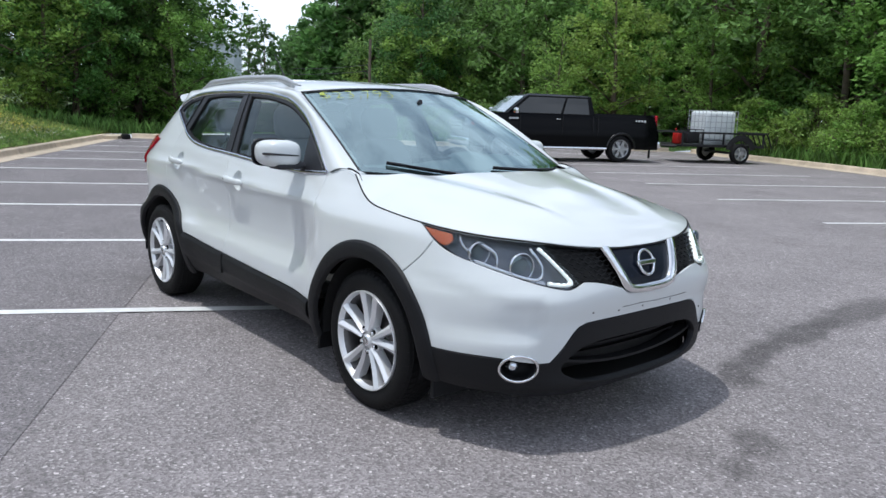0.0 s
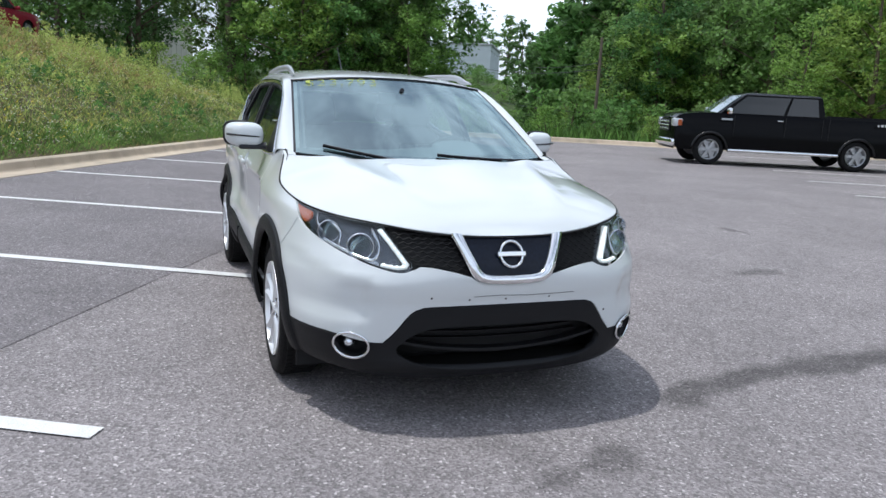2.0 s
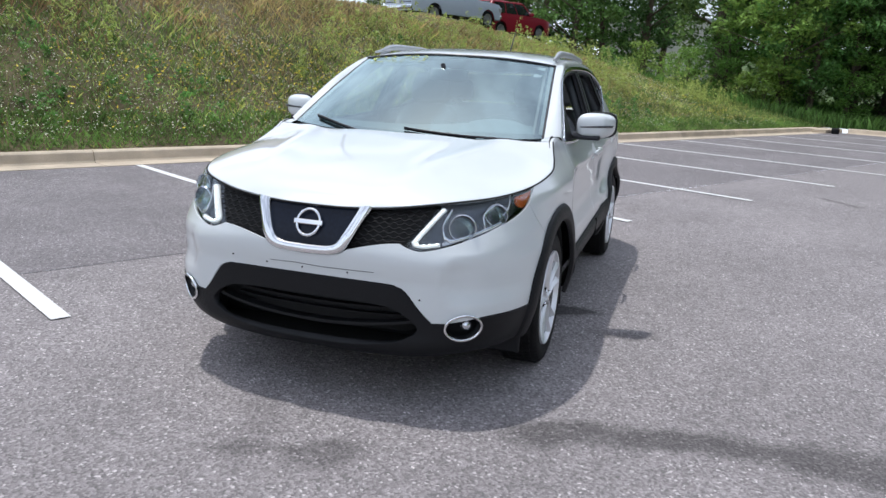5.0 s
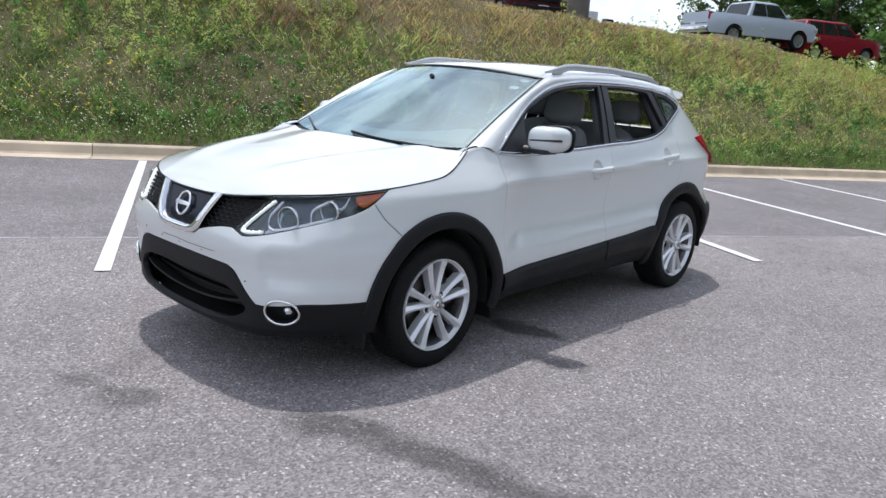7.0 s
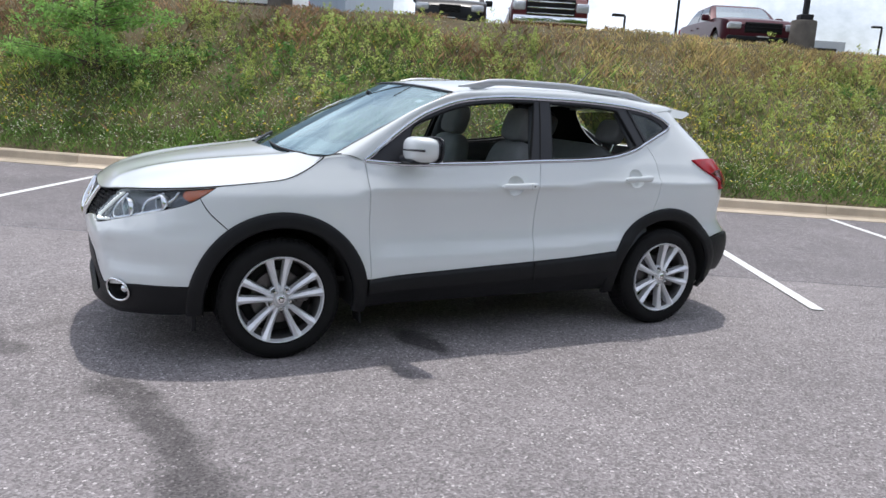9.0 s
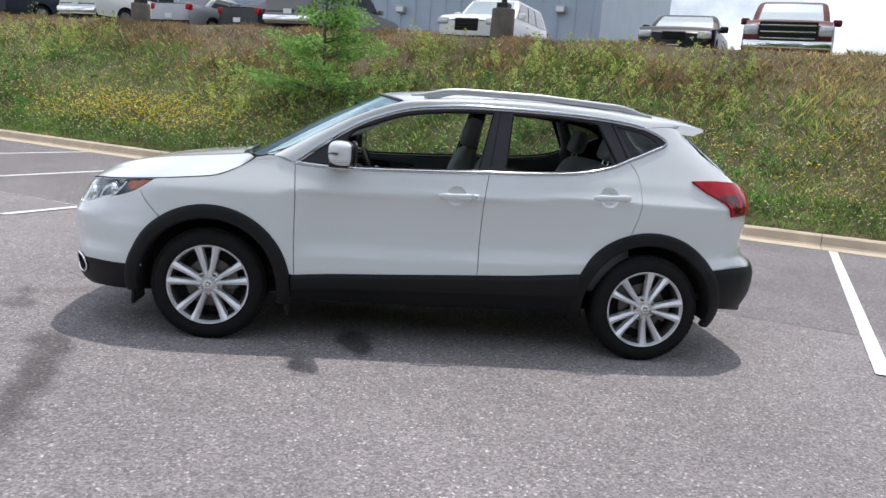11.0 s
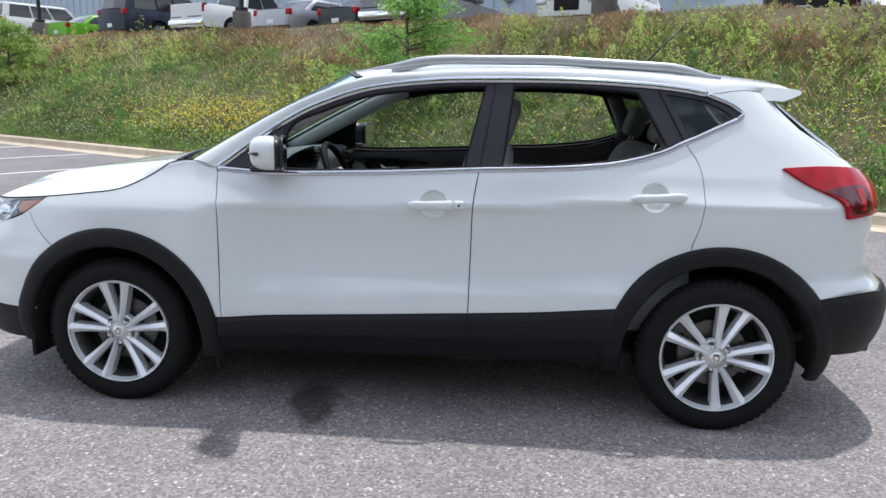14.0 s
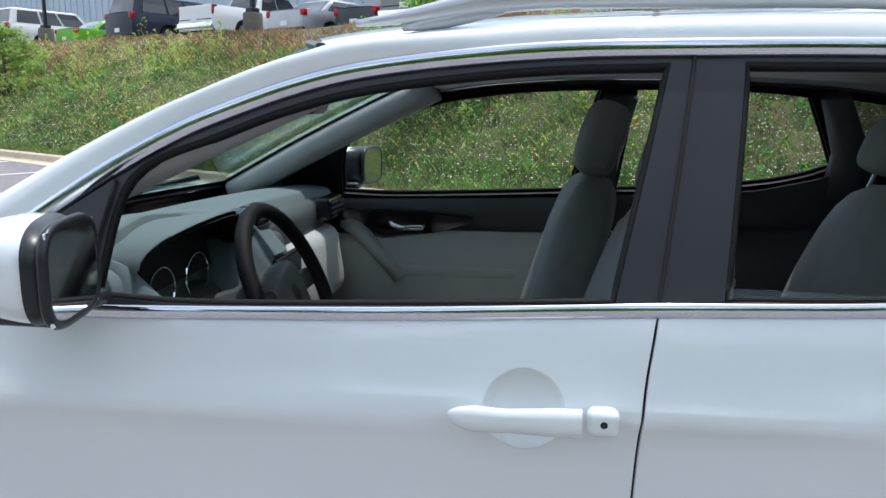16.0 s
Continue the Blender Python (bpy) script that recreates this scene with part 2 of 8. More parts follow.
PAINT = material("white_car_paint", (0.70, 0.735, 0.74), 0.28, vary=0.0, coat=1.0, spec=0.5)
CLADDING = material("black_textured_plastic", (0.0085, 0.009, 0.0105), 0.5, vary=0.08, scale=9, bump=0.15, bump_scale=500, spec=0.3)
TRIM_BLACK = material("satin_black_trim", (0.016, 0.0168, 0.021), 0.36, vary=0.05, scale=9, spec=0.45)
GLOSS_BLACK = material("gloss_black", (0.012, 0.012, 0.014), 0.12, vary=0, coat=0.6)
BADGE_NAVY = material("navy_sensor_panel", (0.006, 0.009, 0.018), 0.25, vary=0.25, scale=60, spec=0.28)
GRILLE_BLACK = material("grille_black", (0.010, 0.010, 0.011), 0.45, vary=0.1, spec=0.22)
DARK = material("dark_cavity", (0.012, 0.012, 0.012), 0.85, vary=0.1)
# chrome copy, darker and bluer: dark reflected surroundings put into its colour
STRIP_CHROME = material("toned_window_chrome", (0.60, 0.63, 0.69), 0.1, 1.0, vary=0.04)
CHROME = material("chrome", (0.86, 0.87, 0.88), 0.07, 1.0, vary=0.02)
ALLOY = material("silver_alloy", (0.80, 0.81, 0.83), 0.32, 0.5, vary=0.04, scale=14)
RAIL_GREY = material("satin_rail_metal", (0.50, 0.51, 0.53), 0.38, 0.6, vary=0.04, scale=14)
# steel toned down so that what lies behind the wheel spokes looks shaded
DISC = material("brake_disc_steel", (0.13, 0.125, 0.125), 0.4, 0.8, vary=0.2, scale=30)
RUBBER = material("tyre_rubber", (0.009, 0.009, 0.0095), 0.65, vary=0.15, scale=12, bump=0.2, bump_scale=220, spec=0.22)
GLASS = glass_material("clear_glass", (0.80, 0.87, 0.84), film=0.45, base=0.06)
SCREEN_GLASS = glass_material("windscreen_glass", (0.62, 0.76, 0.76), film=0.45, base=0.41, sheen=(0.74, 0.92, 0.93))
GLASS_TINT = glass_material("privacy_glass", (0.16, 0.18, 0.18))
LENS = glass_material("lamp_lens", (0.93, 0.94, 0.95))
REFLECTOR = material("lamp_reflector", (0.74, 0.77, 0.81), 0.12, 0.95, vary=0.05)
AMBER = material("amber_lens", (0.42, 0.085, 0.015), 0.2, vary=0.1, scale=30, coat=0.5)
RED_LENS = material("red_lens", (0.38, 0.006, 0.016), 0.1, vary=0.25, scale=18, spec=0.35)
DIODE = material("lit_white_diode", (0.8, 0.85, 0.85), 0.3, vary=0.0)
DIODE.node_tree.nodes["Principled BSDF"].inputs["Emission Color"].default_value = (0.95, 1.0, 0.93, 1)
DIODE.node_tree.nodes["Principled BSDF"].inputs["Emission Strength"].default_value = 2.2
LAMP_GREY = material("lamp_inner_shell", (0.50, 0.52, 0.55), 0.25, 0.8, vary=0.05)
LAMP_SHELL = material("lamp_shell", (0.13, 0.14, 0.16), 0.25, 0.6, vary=0.1, scale=20)
LIGHT_STRIP = material("lit_light_guide", (0.8, 0.84, 0.84), 0.25, vary=0.0, coat=0.5)
LIGHT_STRIP.node_tree.nodes["Principled BSDF"].inputs["Emission Color"].default_value = (0.97, 1.0, 0.93, 1)
LIGHT_STRIP.node_tree.nodes["Principled BSDF"].inputs["Emission Strength"].default_value = 0.22
SMOKED_RED = material("smoked_red_lens", (0.09, 0.003, 0.005), 0.12, vary=0.15, scale=18, coat=0.3)
WHITE_PLASTIC = material("white_lens_strip", (0.78, 0.8, 0.8), 0.25, vary=0.03, coat=0.5)
CLOTH = material("grey_seat_cloth", (0.24, 0.247, 0.252), 0.9, vary=0.1, scale=10, fine=0.15, fine_scale=400, bump=0.3, bump_scale=500)
DASH_TOP = material("slate_dash_top", (0.15, 0.19, 0.20), 0.8, vary=0.06, bump=0.2, bump_scale=350, spec=0.2)
DASH = material("dark_dash_plastic", (0.07, 0.077, 0.083), 0.55, vary=0.08, bump=0.2, bump_scale=350)
DOORCARD = material("light_grey_door_trim", (0.46, 0.465, 0.46), 0.65, vary=0.06, bump=0.15, bump_scale=350)
PILLAR_TRIM = material("grey_pillar_trim", (0.42, 0.43, 0.43), 0.8, vary=0.06, bump=0.15, bump_scale=350)
HEADLINER = material("headliner_fabric", (0.72, 0.72, 0.69), 0.95, vary=0.06)
CARPET = material("car_carpet", (0.03, 0.03, 0.03), 0.95, vary=0.1)
CHALK = material("yellow_glass_paint", (0.45, 0.52, 0.07), 0.7, vary=0.1)


# ---- helpers of this scene ----
def mesh_object(name, verts, faces, mat, parent=None, label="", smooth=True, normals=None):
    me = bpy.data.meshes.new(name)
    me.from_pydata([tuple(v) for v in verts], [], [tuple(f) for f in faces])
    me.update()
    if smooth:
        me.shade_smooth()
    if normals is not None:
        me.normals_split_custom_set_from_vertices([tuple(v) for v in normals])
    me.materials.append(mat)
    ob = new(name, me)
    if parent is not None:
        ob.parent = parent
    if label:
        ob["label"] = label
    return ob


def part(name, bm, mat, parent=None, label="", smooth=False, angle=None):
    """A bmesh as one mesh object under a thing or a part."""
    me = bpy.data.meshes.new(name)
    bmesh.ops.recalc_face_normals(bm, faces=bm.faces)
    bm.to_mesh(me)
    bm.free()
    if smooth:
        me.shade_smooth()
        if angle:
            me.set_sharp_from_angle(angle=radians(angle))
    me.materials.append(mat)
    ob = new(name, me)
    if parent is not None:
        ob.parent = parent
    if label:
        ob["label"] = label
    return ob


def thing(name, label, category, m=None, group="", kind=""):
    ob = new(name)
    if m is not None:
        ob.matrix_world = m
    return tagged(ob, label, category, group, kind)


def box_bm(size, at=(0, 0, 0), bevel=0.0, seg=2, bm=None, rot=None, taper=None):
    """A bevelled box; taper narrows the top in x and y."""
    bm2 = bmesh.new()
    bmesh.ops.create_cube(bm2, size=1)
    for v in bm2.verts:
        if taper and v.co.z > 0:
            v.co.x *= taper[0]
            v.co.y *= taper[1]
        v.co = Vector((v.co.x * size[0], v.co.y * size[1], v.co.z * size[2]))
    if bevel:
        bmesh.ops.bevel(bm2, geom=bm2.edges[:], offset=bevel, segments=seg, affect='EDGES', profile=0.5)
    mt = Matrix.Translation(at) @ (rot.to_4x4() if rot is not None else Matrix.Identity(4))
    bmesh.ops.transform(bm2, matrix=mt, verts=bm2.verts)
    if bm is None:
        return bm2
    me = bpy.data.meshes.new("t")
    bm2.to_mesh(me)
    bm2.free()
    bm.from_mesh(me)
    bpy.data.meshes.remove(me)
    return bm


def tube_bm(points, radii, seg=10, bm=None, closed=False, flat=1.0, up=(0, 0, 1)):
    """A round or flattened tube along points."""
    bm = bm or bmesh.new()
    pts = [Vector(p) for p in points]
    n = len(pts)
    if not hasattr(radii, "__len__"):
        radii = [radii] * n
    rings = []
    for i, p in enumerate(pts):
        a = pts[(i - 1) % n] if closed or i > 0 else p
        c = pts[(i + 1) % n] if closed or i < n - 1 else p
        d = (c - a).normalized()
        side = d.cross(Vector(up))
        if side.length < 1e-4:
            side = d.cross(Vector((1, 0, 0)))
        side.normalize()
        top = side.cross(d)
        rings.append([bm.verts.new(p + side * math.cos(k * math.tau / seg) * radii[i] + top * math.sin(k * math.tau / seg) * radii[i] * flat) for k in range(seg)])
    for i in range(n if closed else n - 1):
        r, q = rings[i], rings[(i + 1) % n]
        for k in range(seg):
            bm.faces.new((r[k], r[(k + 1) % seg], q[(k + 1) % seg], q[k]))
    if not closed:
        bm.faces.new(rings[0][::-1])
        bm.faces.new(rings[-1])
    return bm


def lathe_bm(profile, seg=48, bm=None, axis='Y'):
    """Turns a profile of (radius, along) round an axis."""
    bm = bm or bmesh.new()
    rings = []
    for r, a in profile:
        ring = []
        for k in range(seg):
            c, s = math.cos(k * math.tau / seg), math.sin(k * math.tau / seg)
            ring.append(bm.verts.new((r * c, a, r * s) if axis == 'Y' else (r * c, r * s, a)))
        rings.append(ring)
    for r, q in zip(rings, rings[1:]):
        for k in range(seg):
            bm.faces.new((r[k], r[(k + 1) % seg], q[(k + 1) % seg], q[k]))
    return bm


def spline(*pts):
    """A smooth curve y(x) through points, monotone between them; it takes arrays."""
    p = np.array(sorted(pts), float)
    x, y = p[:, 0], p[:, 1]
    d = np.diff(y) / np.diff(x)
    m = np.zeros(len(x))
    m[0], m[-1] = d[0], d[-1]
    for i in range(1, len(x) - 1):
        if d[i - 1] * d[i] > 0:
            w1, w2 = 2 * (x[i + 1] - x[i]) + (x[i] - x[i - 1]), (x[i + 1] - x[i]) + 2 * (x[i] - x[i - 1])
            m[i] = (w1 + w2) / (w1 / d[i - 1] + w2 / d[i])

    def f(q):
        q = np.clip(np.asarray(q, float), x[0], x[-1])
        i = np.clip(np.searchsorted(x, q) - 1, 0, len(x) - 2)
        h = x[i + 1] - x[i]
        t = (q - x[i]) / h
        return ((2 * t ** 3 - 3 * t ** 2 + 1) * y[i] + (t ** 3 - 2 * t ** 2 + t) * h * m[i] + (-2 * t ** 3 + 3 * t ** 2) * y[i + 1] + (t ** 3 - t ** 2) * h * m[i + 1])
    return f


def flow(pts, step=0.02):
    """A Catmull-Rom line through points of any dimension, at about even steps."""
    p = np.array(pts, float)
    if len(p) == 2:
        k = max(2, int(np.linalg.norm(p[1] - p[0]) / step) + 1)
        return [tuple(p[0] + (p[1] - p[0]) * t) for t in np.linspace(0, 1, k)]
    q = np.vstack([2 * p[0] - p[1], p, 2 * p[-1] - p[-2]])
    out = []
    for i in range(1, len(q) - 2):
        a, b, c, d = q[i - 1:i + 3]
        k = max(2, int(np.linalg.norm(c - b) / step) + 1)
        for t in np.linspace(0, 1, k, endpoint=False):
            out.append(tuple(0.5 * (2 * b + (c - a) * t + (2 * a - 5 * b + 4 * c - d) * t * t + (3 * b - a - 3 * c + d) * t ** 3)))
    out.append(tuple(p[-1]))
    return out


def joined(*runs):
    """Runs of points end to end, as a closed outline with no doubled points."""
    out = []
    for r in runs:
        for p in r:
            if not out or math.dist(p, out[-1]) > 0.003:
                out.append(tuple(p))
    while math.dist(out[0], out[-1]) < 0.003:
        out.pop()
    return out


def inside(px, py, poly):
    hit = np.zeros(len(px), bool)
    for (x0, y0), (x1, y1) in zip(poly, poly[1:] + poly[:1]):
        if y0 == y1:
            continue
        k = ((y0 > py) != (y1 > py)) & (px < (x1 - x0) * (py - y0) / (y1 - y0) + x0)
        hit ^= k
    return hit


def inset(poly, d):
    """The outline drawn in by d."""
    p = np.array(poly)
    area = np.sum(p[:, 0] * np.roll(p[:, 1], -1) - np.roll(p[:, 0], -1) * p[:, 1])
    t = np.roll(p, -1, 0) - np.roll(p, 1, 0)
    t /= np.maximum(np.linalg.norm(t, axis=1, keepdims=True), 1e-9)
    nrm = np.stack([-t[:, 1], t[:, 0]], 1) * (1 if area > 0 else -1)
    return [tuple(v) for v in p + nrm * d]


def panel_data(outline, surf, step=0.03, holes=(), thick=0.014, gap=0.0034, lift=0.0, stretch=(1.0, 1.0)):
    """A sheet of the surface surf(u, v) within an outline, less its holes, with an edge turned inwards: verts, faces, normals."""
    from mathutils.geometry import delaunay_2d_cdt
    outline = inset(outline, gap)
    holes = [inset(h, -gap) for h in holes]
    pts, edges = [], []
    for loop in [outline] + holes:
        base = len(pts)
        pts += loop
        edges += [(base + i, base + (i + 1) % len(loop)) for i in range(len(loop))]
    o = np.array(outline)
    sx_, sy_ = step / stretch[0], step / stretch[1]
    gx, gy = np.meshgrid(np.arange(o[:, 0].min(), o[:, 0].max(), sx_), np.arange(o[:, 1].min(), o[:, 1].max(), sy_))
    gx = gx.ravel()
    gy = gy.ravel()
    ok = inside(gx, gy, outline)
    for h in holes:
        ok &= ~inside(gx, gy, h)
    gx, gy = gx[ok], gy[ok]
    rim = np.array(pts)
    keep = np.array([np.min(((rim[:, 0] - a) / sx_) ** 2 + ((rim[:, 1] - b) / sy_) ** 2) > 0.16 for a, b in zip(gx, gy)], bool) if len(gx) else np.array([], bool)
    pts = pts + list(zip(gx[keep], gy[keep]))
    vs, _, fs, _, _, _ = delaunay_2d_cdt([Vector(p) for p in pts], edges, [], 0, 1e-6)
    v2 = np.array([tuple(v) for v in vs])
    f = np.array([tuple(t) for t in fs if len(t) == 3])
    c = v2[f].mean(1)
    ok = inside(c[:, 0], c[:, 1], outline)
    for h in holes:
        ok &= ~inside(c[:, 0], c[:, 1], h)
    f = f[ok]
    u, v = v2[:, 0], v2[:, 1]
    p = surf(u, v)
    e = 0.004
    du = surf(u + e, v) - surf(u - e, v)
    dv = surf(u, v + e) - surf(u, v - e)
    nrm = np.cross(du, dv)
    nrm /= np.maximum(np.linalg.norm(nrm, axis=1, keepdims=True), 1e-9)
    tri = p[f]
    fn = np.cross(tri[:, 1] - tri[:, 0], tri[:, 2] - tri[:, 0]).sum(0)
    if (fn * nrm[f[:, 0]].sum(0)).sum() < 0:
        f = f[:, ::-1]
    return p + nrm * lift, f, nrm, thick


def outward(p, f, nrm):
    """Turns the sheet's normals away from the middle of the car."""
    c = p.mean(0)
    away = np.stack([p[:, 0] * 0.25, p[:, 1], p[:, 2] - 0.55], 1)
    if (away * nrm).sum() < 0:
        return f[:, ::-1], -nrm
    return f, nrm


def panel(name, outline, surf, mat, parent, label="", mirror=False, **kw):
    p, f, nrm, thick = panel_data(outline, surf, **kw)
    lift = kw.get("lift", 0.0)
    base = p - nrm * lift
    f2, n2 = outward(base, f, nrm)
    if n2 is not nrm and (n2[0] * nrm[0]).sum() < 0:
        p = base + n2 * lift
    f, nrm = f2, n2
    edges = {}
    for t in f:
        for a, b in ((t[0], t[1]), (t[1], t[2]), (t[2], t[0])):
            edges[(a, b)] = edges.get((a, b), 0) + 1
    rim = [(a, b) for (a, b) in edges if (b, a) not in edges]
    ids = sorted({a for e in rim for a in e})
    k = {a: i for i, a in enumerate(ids)}
    n0 = len(p)
    out = np.zeros((len(ids), 3))
    for a, b in rim:
        d = np.cross(p[b] - p[a], nrm[a])
        out[k[a]] += d
        out[k[b]] += d
    out /= np.maximum(np.linalg.norm(out, axis=1, keepdims=True), 1e-9)
    ids = np.array(ids, int)
    r1 = p[ids] - nrm[ids] * 0.0018 + out * 0.0012
    r2 = p[ids] - nrm[ids] * thick + out * 0.001
    verts = np.vstack([p, r1, r2])
    norms = np.vstack([nrm, out * 0.8 + nrm[ids] * 0.6, out])
    m = len(ids)
    faces = [tuple(t) for t in f]
    for a, b in rim:
        i, j = k[a], k[b]
        faces.append((b, a, n0 + i, n0 + j))
        faces.append((n0 + j, n0 + i, n0 + m + i, n0 + m + j))
    if mirror:
        verts = verts * (1, -1, 1)
        norms = norms * (1, -1, 1)
        faces = [t[::-1] for t in faces]
    return mesh_object(name, verts, faces, mat, parent, label, True, norms)


def grid_object(name, surf, us, vs, mat, parent, label="", thick=0.0, mirror=False, flip=False):
    """A sheet surf(u, v) over a grid of parameters."""
    us, vs = np.sort(us), np.sort(vs)
    U, V = np.meshgrid(us, vs, indexing="ij")
    u, v = U.ravel(), V.ravel()
    p = surf(u, v)
    e = 1e-3
    nrm = np.cross(surf(u + e, v) - surf(u - e, v), surf(u, v + e) - surf(u, v - e))
    nrm /= np.maximum(np.linalg.norm(nrm, axis=1, keepdims=True), 1e-9)
    a, b = len(us), len(vs)
    f = np.array([(i * b + j, (i + 1) * b + j, (i + 1) * b + j + 1, i * b + j + 1) for i in range(a - 1) for j in range(b - 1)])
    f, nrm = outward(p, f, nrm)
    if flip:
        f, nrm = f[:, ::-1], -nrm
    faces = [tuple(t) for t in f]
    verts, norms = p, nrm
    if thick:
        n0 = len(p)
        verts = np.vstack([p, p - nrm * thick])
        norms = np.vstack([nrm, -nrm])
        faces += [tuple(n0 + k for k in t[::-1]) for t in faces]
        edges = {(t[i], t[(i + 1) % 4]) for t in f for i in range(4)}
        faces += [(q, r, n0 + r, n0 + q) for r, q in edges if (q, r) not in edges]
    if mirror:
        verts, norms = verts * (1, -1, 1), norms * (1, -1, 1)
        faces = [t[::-1] for t in faces]
    return mesh_object(name, verts, faces, mat, parent, label, True, norms)


# ---- the plan: a runs along the stalls, c from the stall tips towards the hill ----
AX, CX = Vector((0.8835, -0.4685, 0)), Vector((-0.4685, -0.8835, 0))
P0 = Vector((1.93, -1.65, 0))
PITCH, WEST, NORTH, SOUTH, EAST = 2.745, -27.0, -16.2, 5.85, 40.0
TURN_A = math.degrees(math.atan2(AX.y, AX.x))


def rise(a):
    """The lot climbs gently to the east."""
    return 0.011 * np.maximum(0, np.asarray(a, float) - 3.0)


def plan(a, c, z=0.0):
    p = P0 + AX * float(a) + CX * float(c)
    return Vector((p.x, p.y, z))


def standing(a, c, z=0.0, turn=0.0):
    """A pose on the plan; turn 0 faces along a."""
    return Matrix.Translation(plan(a, c, z)) @ Matrix.Rotation(radians(TURN_A + turn), 4, 'Z')


crest_c = spline((-45, 30), (-36, 24), (-28, 19), (-21, 15.2), (-14, 13.0), (-8, 12.4), (10, 12.6), (40, 13))
crest_z = spline((-60, 0.6), (-45, 0.9), (-36, 1.5), (-28, 2.08), (-21, 2.70), (-14, 2.93), (-8, 3.14), (2, 3.30), (14, 3.40), (40, 3.8))


def hill(a, c):
    """Height of the land: lot level, the mown bank to the south with its flat top, a hollow to the west."""
    a, c = np.asarray(a, float), np.asarray(c, float)
    foot = rise(a) + 0.13
    cc, cz = crest_c(a), crest_z(a)
    t = np.clip((c - 6.5) / np.maximum(cc - 6.5, 0.1), 0, 1.35)
    up = np.where(t < 1, t * (1.08 - 0.08 * t), 1.0 + 0.04 * (1 - np.exp(-(t - 1) * 6)))
    z = foot + (cz - foot) * up
    back = np.clip((c - cc - 0.3) / 1.4, 0, 1)
    z = z - (0.40 - 0.18 * np.clip((-5.5 - a) / 3.5, 0, 1) + 0.07 * np.clip((-11 - a) / 3, 0, 1) - 0.21 * np.clip((a - 6) / 3.5, 0, 1)) * back * back * (3 - 2 * back) * np.clip((a + 30) / 6, 0, 1)
    z = z + 1.0 * np.clip((c - cc - 1.8) / 1.6, 0, 1) * np.clip((-15 - a) / 4, 0, 1) * np.clip((a + 32) / 4, 0, 1)
    z = np.where(c < 6.4, 0.13, z)
    dip = np.clip((-29 - a) / 14.0, 0, 1) ** 1.4 * 3.2 * np.clip((8 - c) / 8.0, 0, 1) * np.clip((c + 26) / 12.0, 0, 1)
    climb = np.clip((-52 - a) / 60.0, 0, 1)
    climb = climb * climb * (3 - 2 * climb) * 5.0 * np.clip((c + 60) / 40.0, 0.3, 1)
    return z - dip + climb


def surf_lot(lo):
    def f(u, v):
        z = rise(u) + lo
        return np.stack([P0.x + AX.x * u + CX.x * v, P0.y + AX.y * u + CX.y * v, z], 1)
    return f


def surf_hill(u, v):
    wob = 0.05 * np.sin(u * 1.7 + v) * np.sin(v * 2.3 - u * 0.6) * np.clip((v - 7) / 2, 0, 1)
    return np.stack([P0.x + AX.x * u + CX.x * v, P0.y + AX.y * u + CX.y * v, hill(u, v) + wob], 1)


def steps(lo, hi, d):
    return np.linspace(lo, hi, max(2, int(round((hi - lo) / d)) + 1))


us = np.concatenate([steps(-42, 45, 0.6), steps(50, 300, 20)])
bank = grid_object("ground", surf_hill, us, np.concatenate([steps(6.42, 16, 0.4), steps(17, 40, 2), steps(50, 400, 25)]), SOIL, None)
tagged(bank, "weedy grass bank with a flat top above the lot", "ground", kind="structure")
far_s = grid_object("ground", surf_hill, np.concatenate([steps(-400, -60, 20), steps(-58, -42, 0.8)]), np.concatenate([steps(6.42, 40, 0.8), steps(50, 400, 25)]), GREEN_SOIL, None)
tagged(far_s, "green land rising behind the corner trees", "ground", kind="structure")
far_w = grid_object("ground", surf_hill, np.concatenate([steps(-400, -60, 20), steps(-58, WEST - 0.62, 0.8)]), np.concatenate([steps(-400, -40, 20), steps(-36, 6.42, 1.2)]), GREEN_SOIL, None)
tagged(far_w, "green land sloping away beyond the kerb", "ground", kind="structure")
far_n = grid_object("ground", surf_hill, np.concatenate([steps(WEST - 0.62, 45, 2), steps(60, 300, 30)]), np.concatenate([steps(-400, -40, 20), steps(-36, NORTH - 0.62, 1.2)]), GREEN_SOIL, None)
tagged(far_n, "grassy land under the trees beyond the kerb", "ground", kind="structure")
lot = grid_object("road", surf_lot(0.0), steps(WEST - 0.2, 60, 1.5), steps(NORTH - 0.2, 1.06, 1.5), ASPHALT, None)
tagged(lot, "worn grey asphalt aisle with oil stains", "asphalt", kind="structure")
stalls = grid_object("pavement", surf_lot(0.004), steps(WEST - 0.2, 60, 1.5), steps(1.05, SOUTH + 0.1, 1.2), ASPHALT_STALL, None)
tagged(stalls, "darker asphalt of the parking stalls", "asphalt", kind="structure")
far_e = grid_object("road", surf_lot(-0.01), steps(60, 300, 40), steps(-400, 6.42, 40), ASPHALT, None)
tagged(far_e, "grey asphalt of the lot further on", "asphalt", kind="structure")


def painted_line(a, c0, c1, w=0.105):
    def f(u, v):
        z = rise(u) + 0.0085
        return np.stack([P0.x + AX.x * u + CX.x * v, P0.y + AX.y * u + CX.y * v, z], 1)
    ob = grid_object("painted_line", f, [a - w / 2, a + w / 2], steps(c0, c1, 0.5), LINE_PAINT, None)
    tagged(ob, "worn white painted stall line on asphalt", "road marking", "stall lines")


for k in range(-8, 10):
    painted_line(-k * PITCH, 0.0, SOUTH)
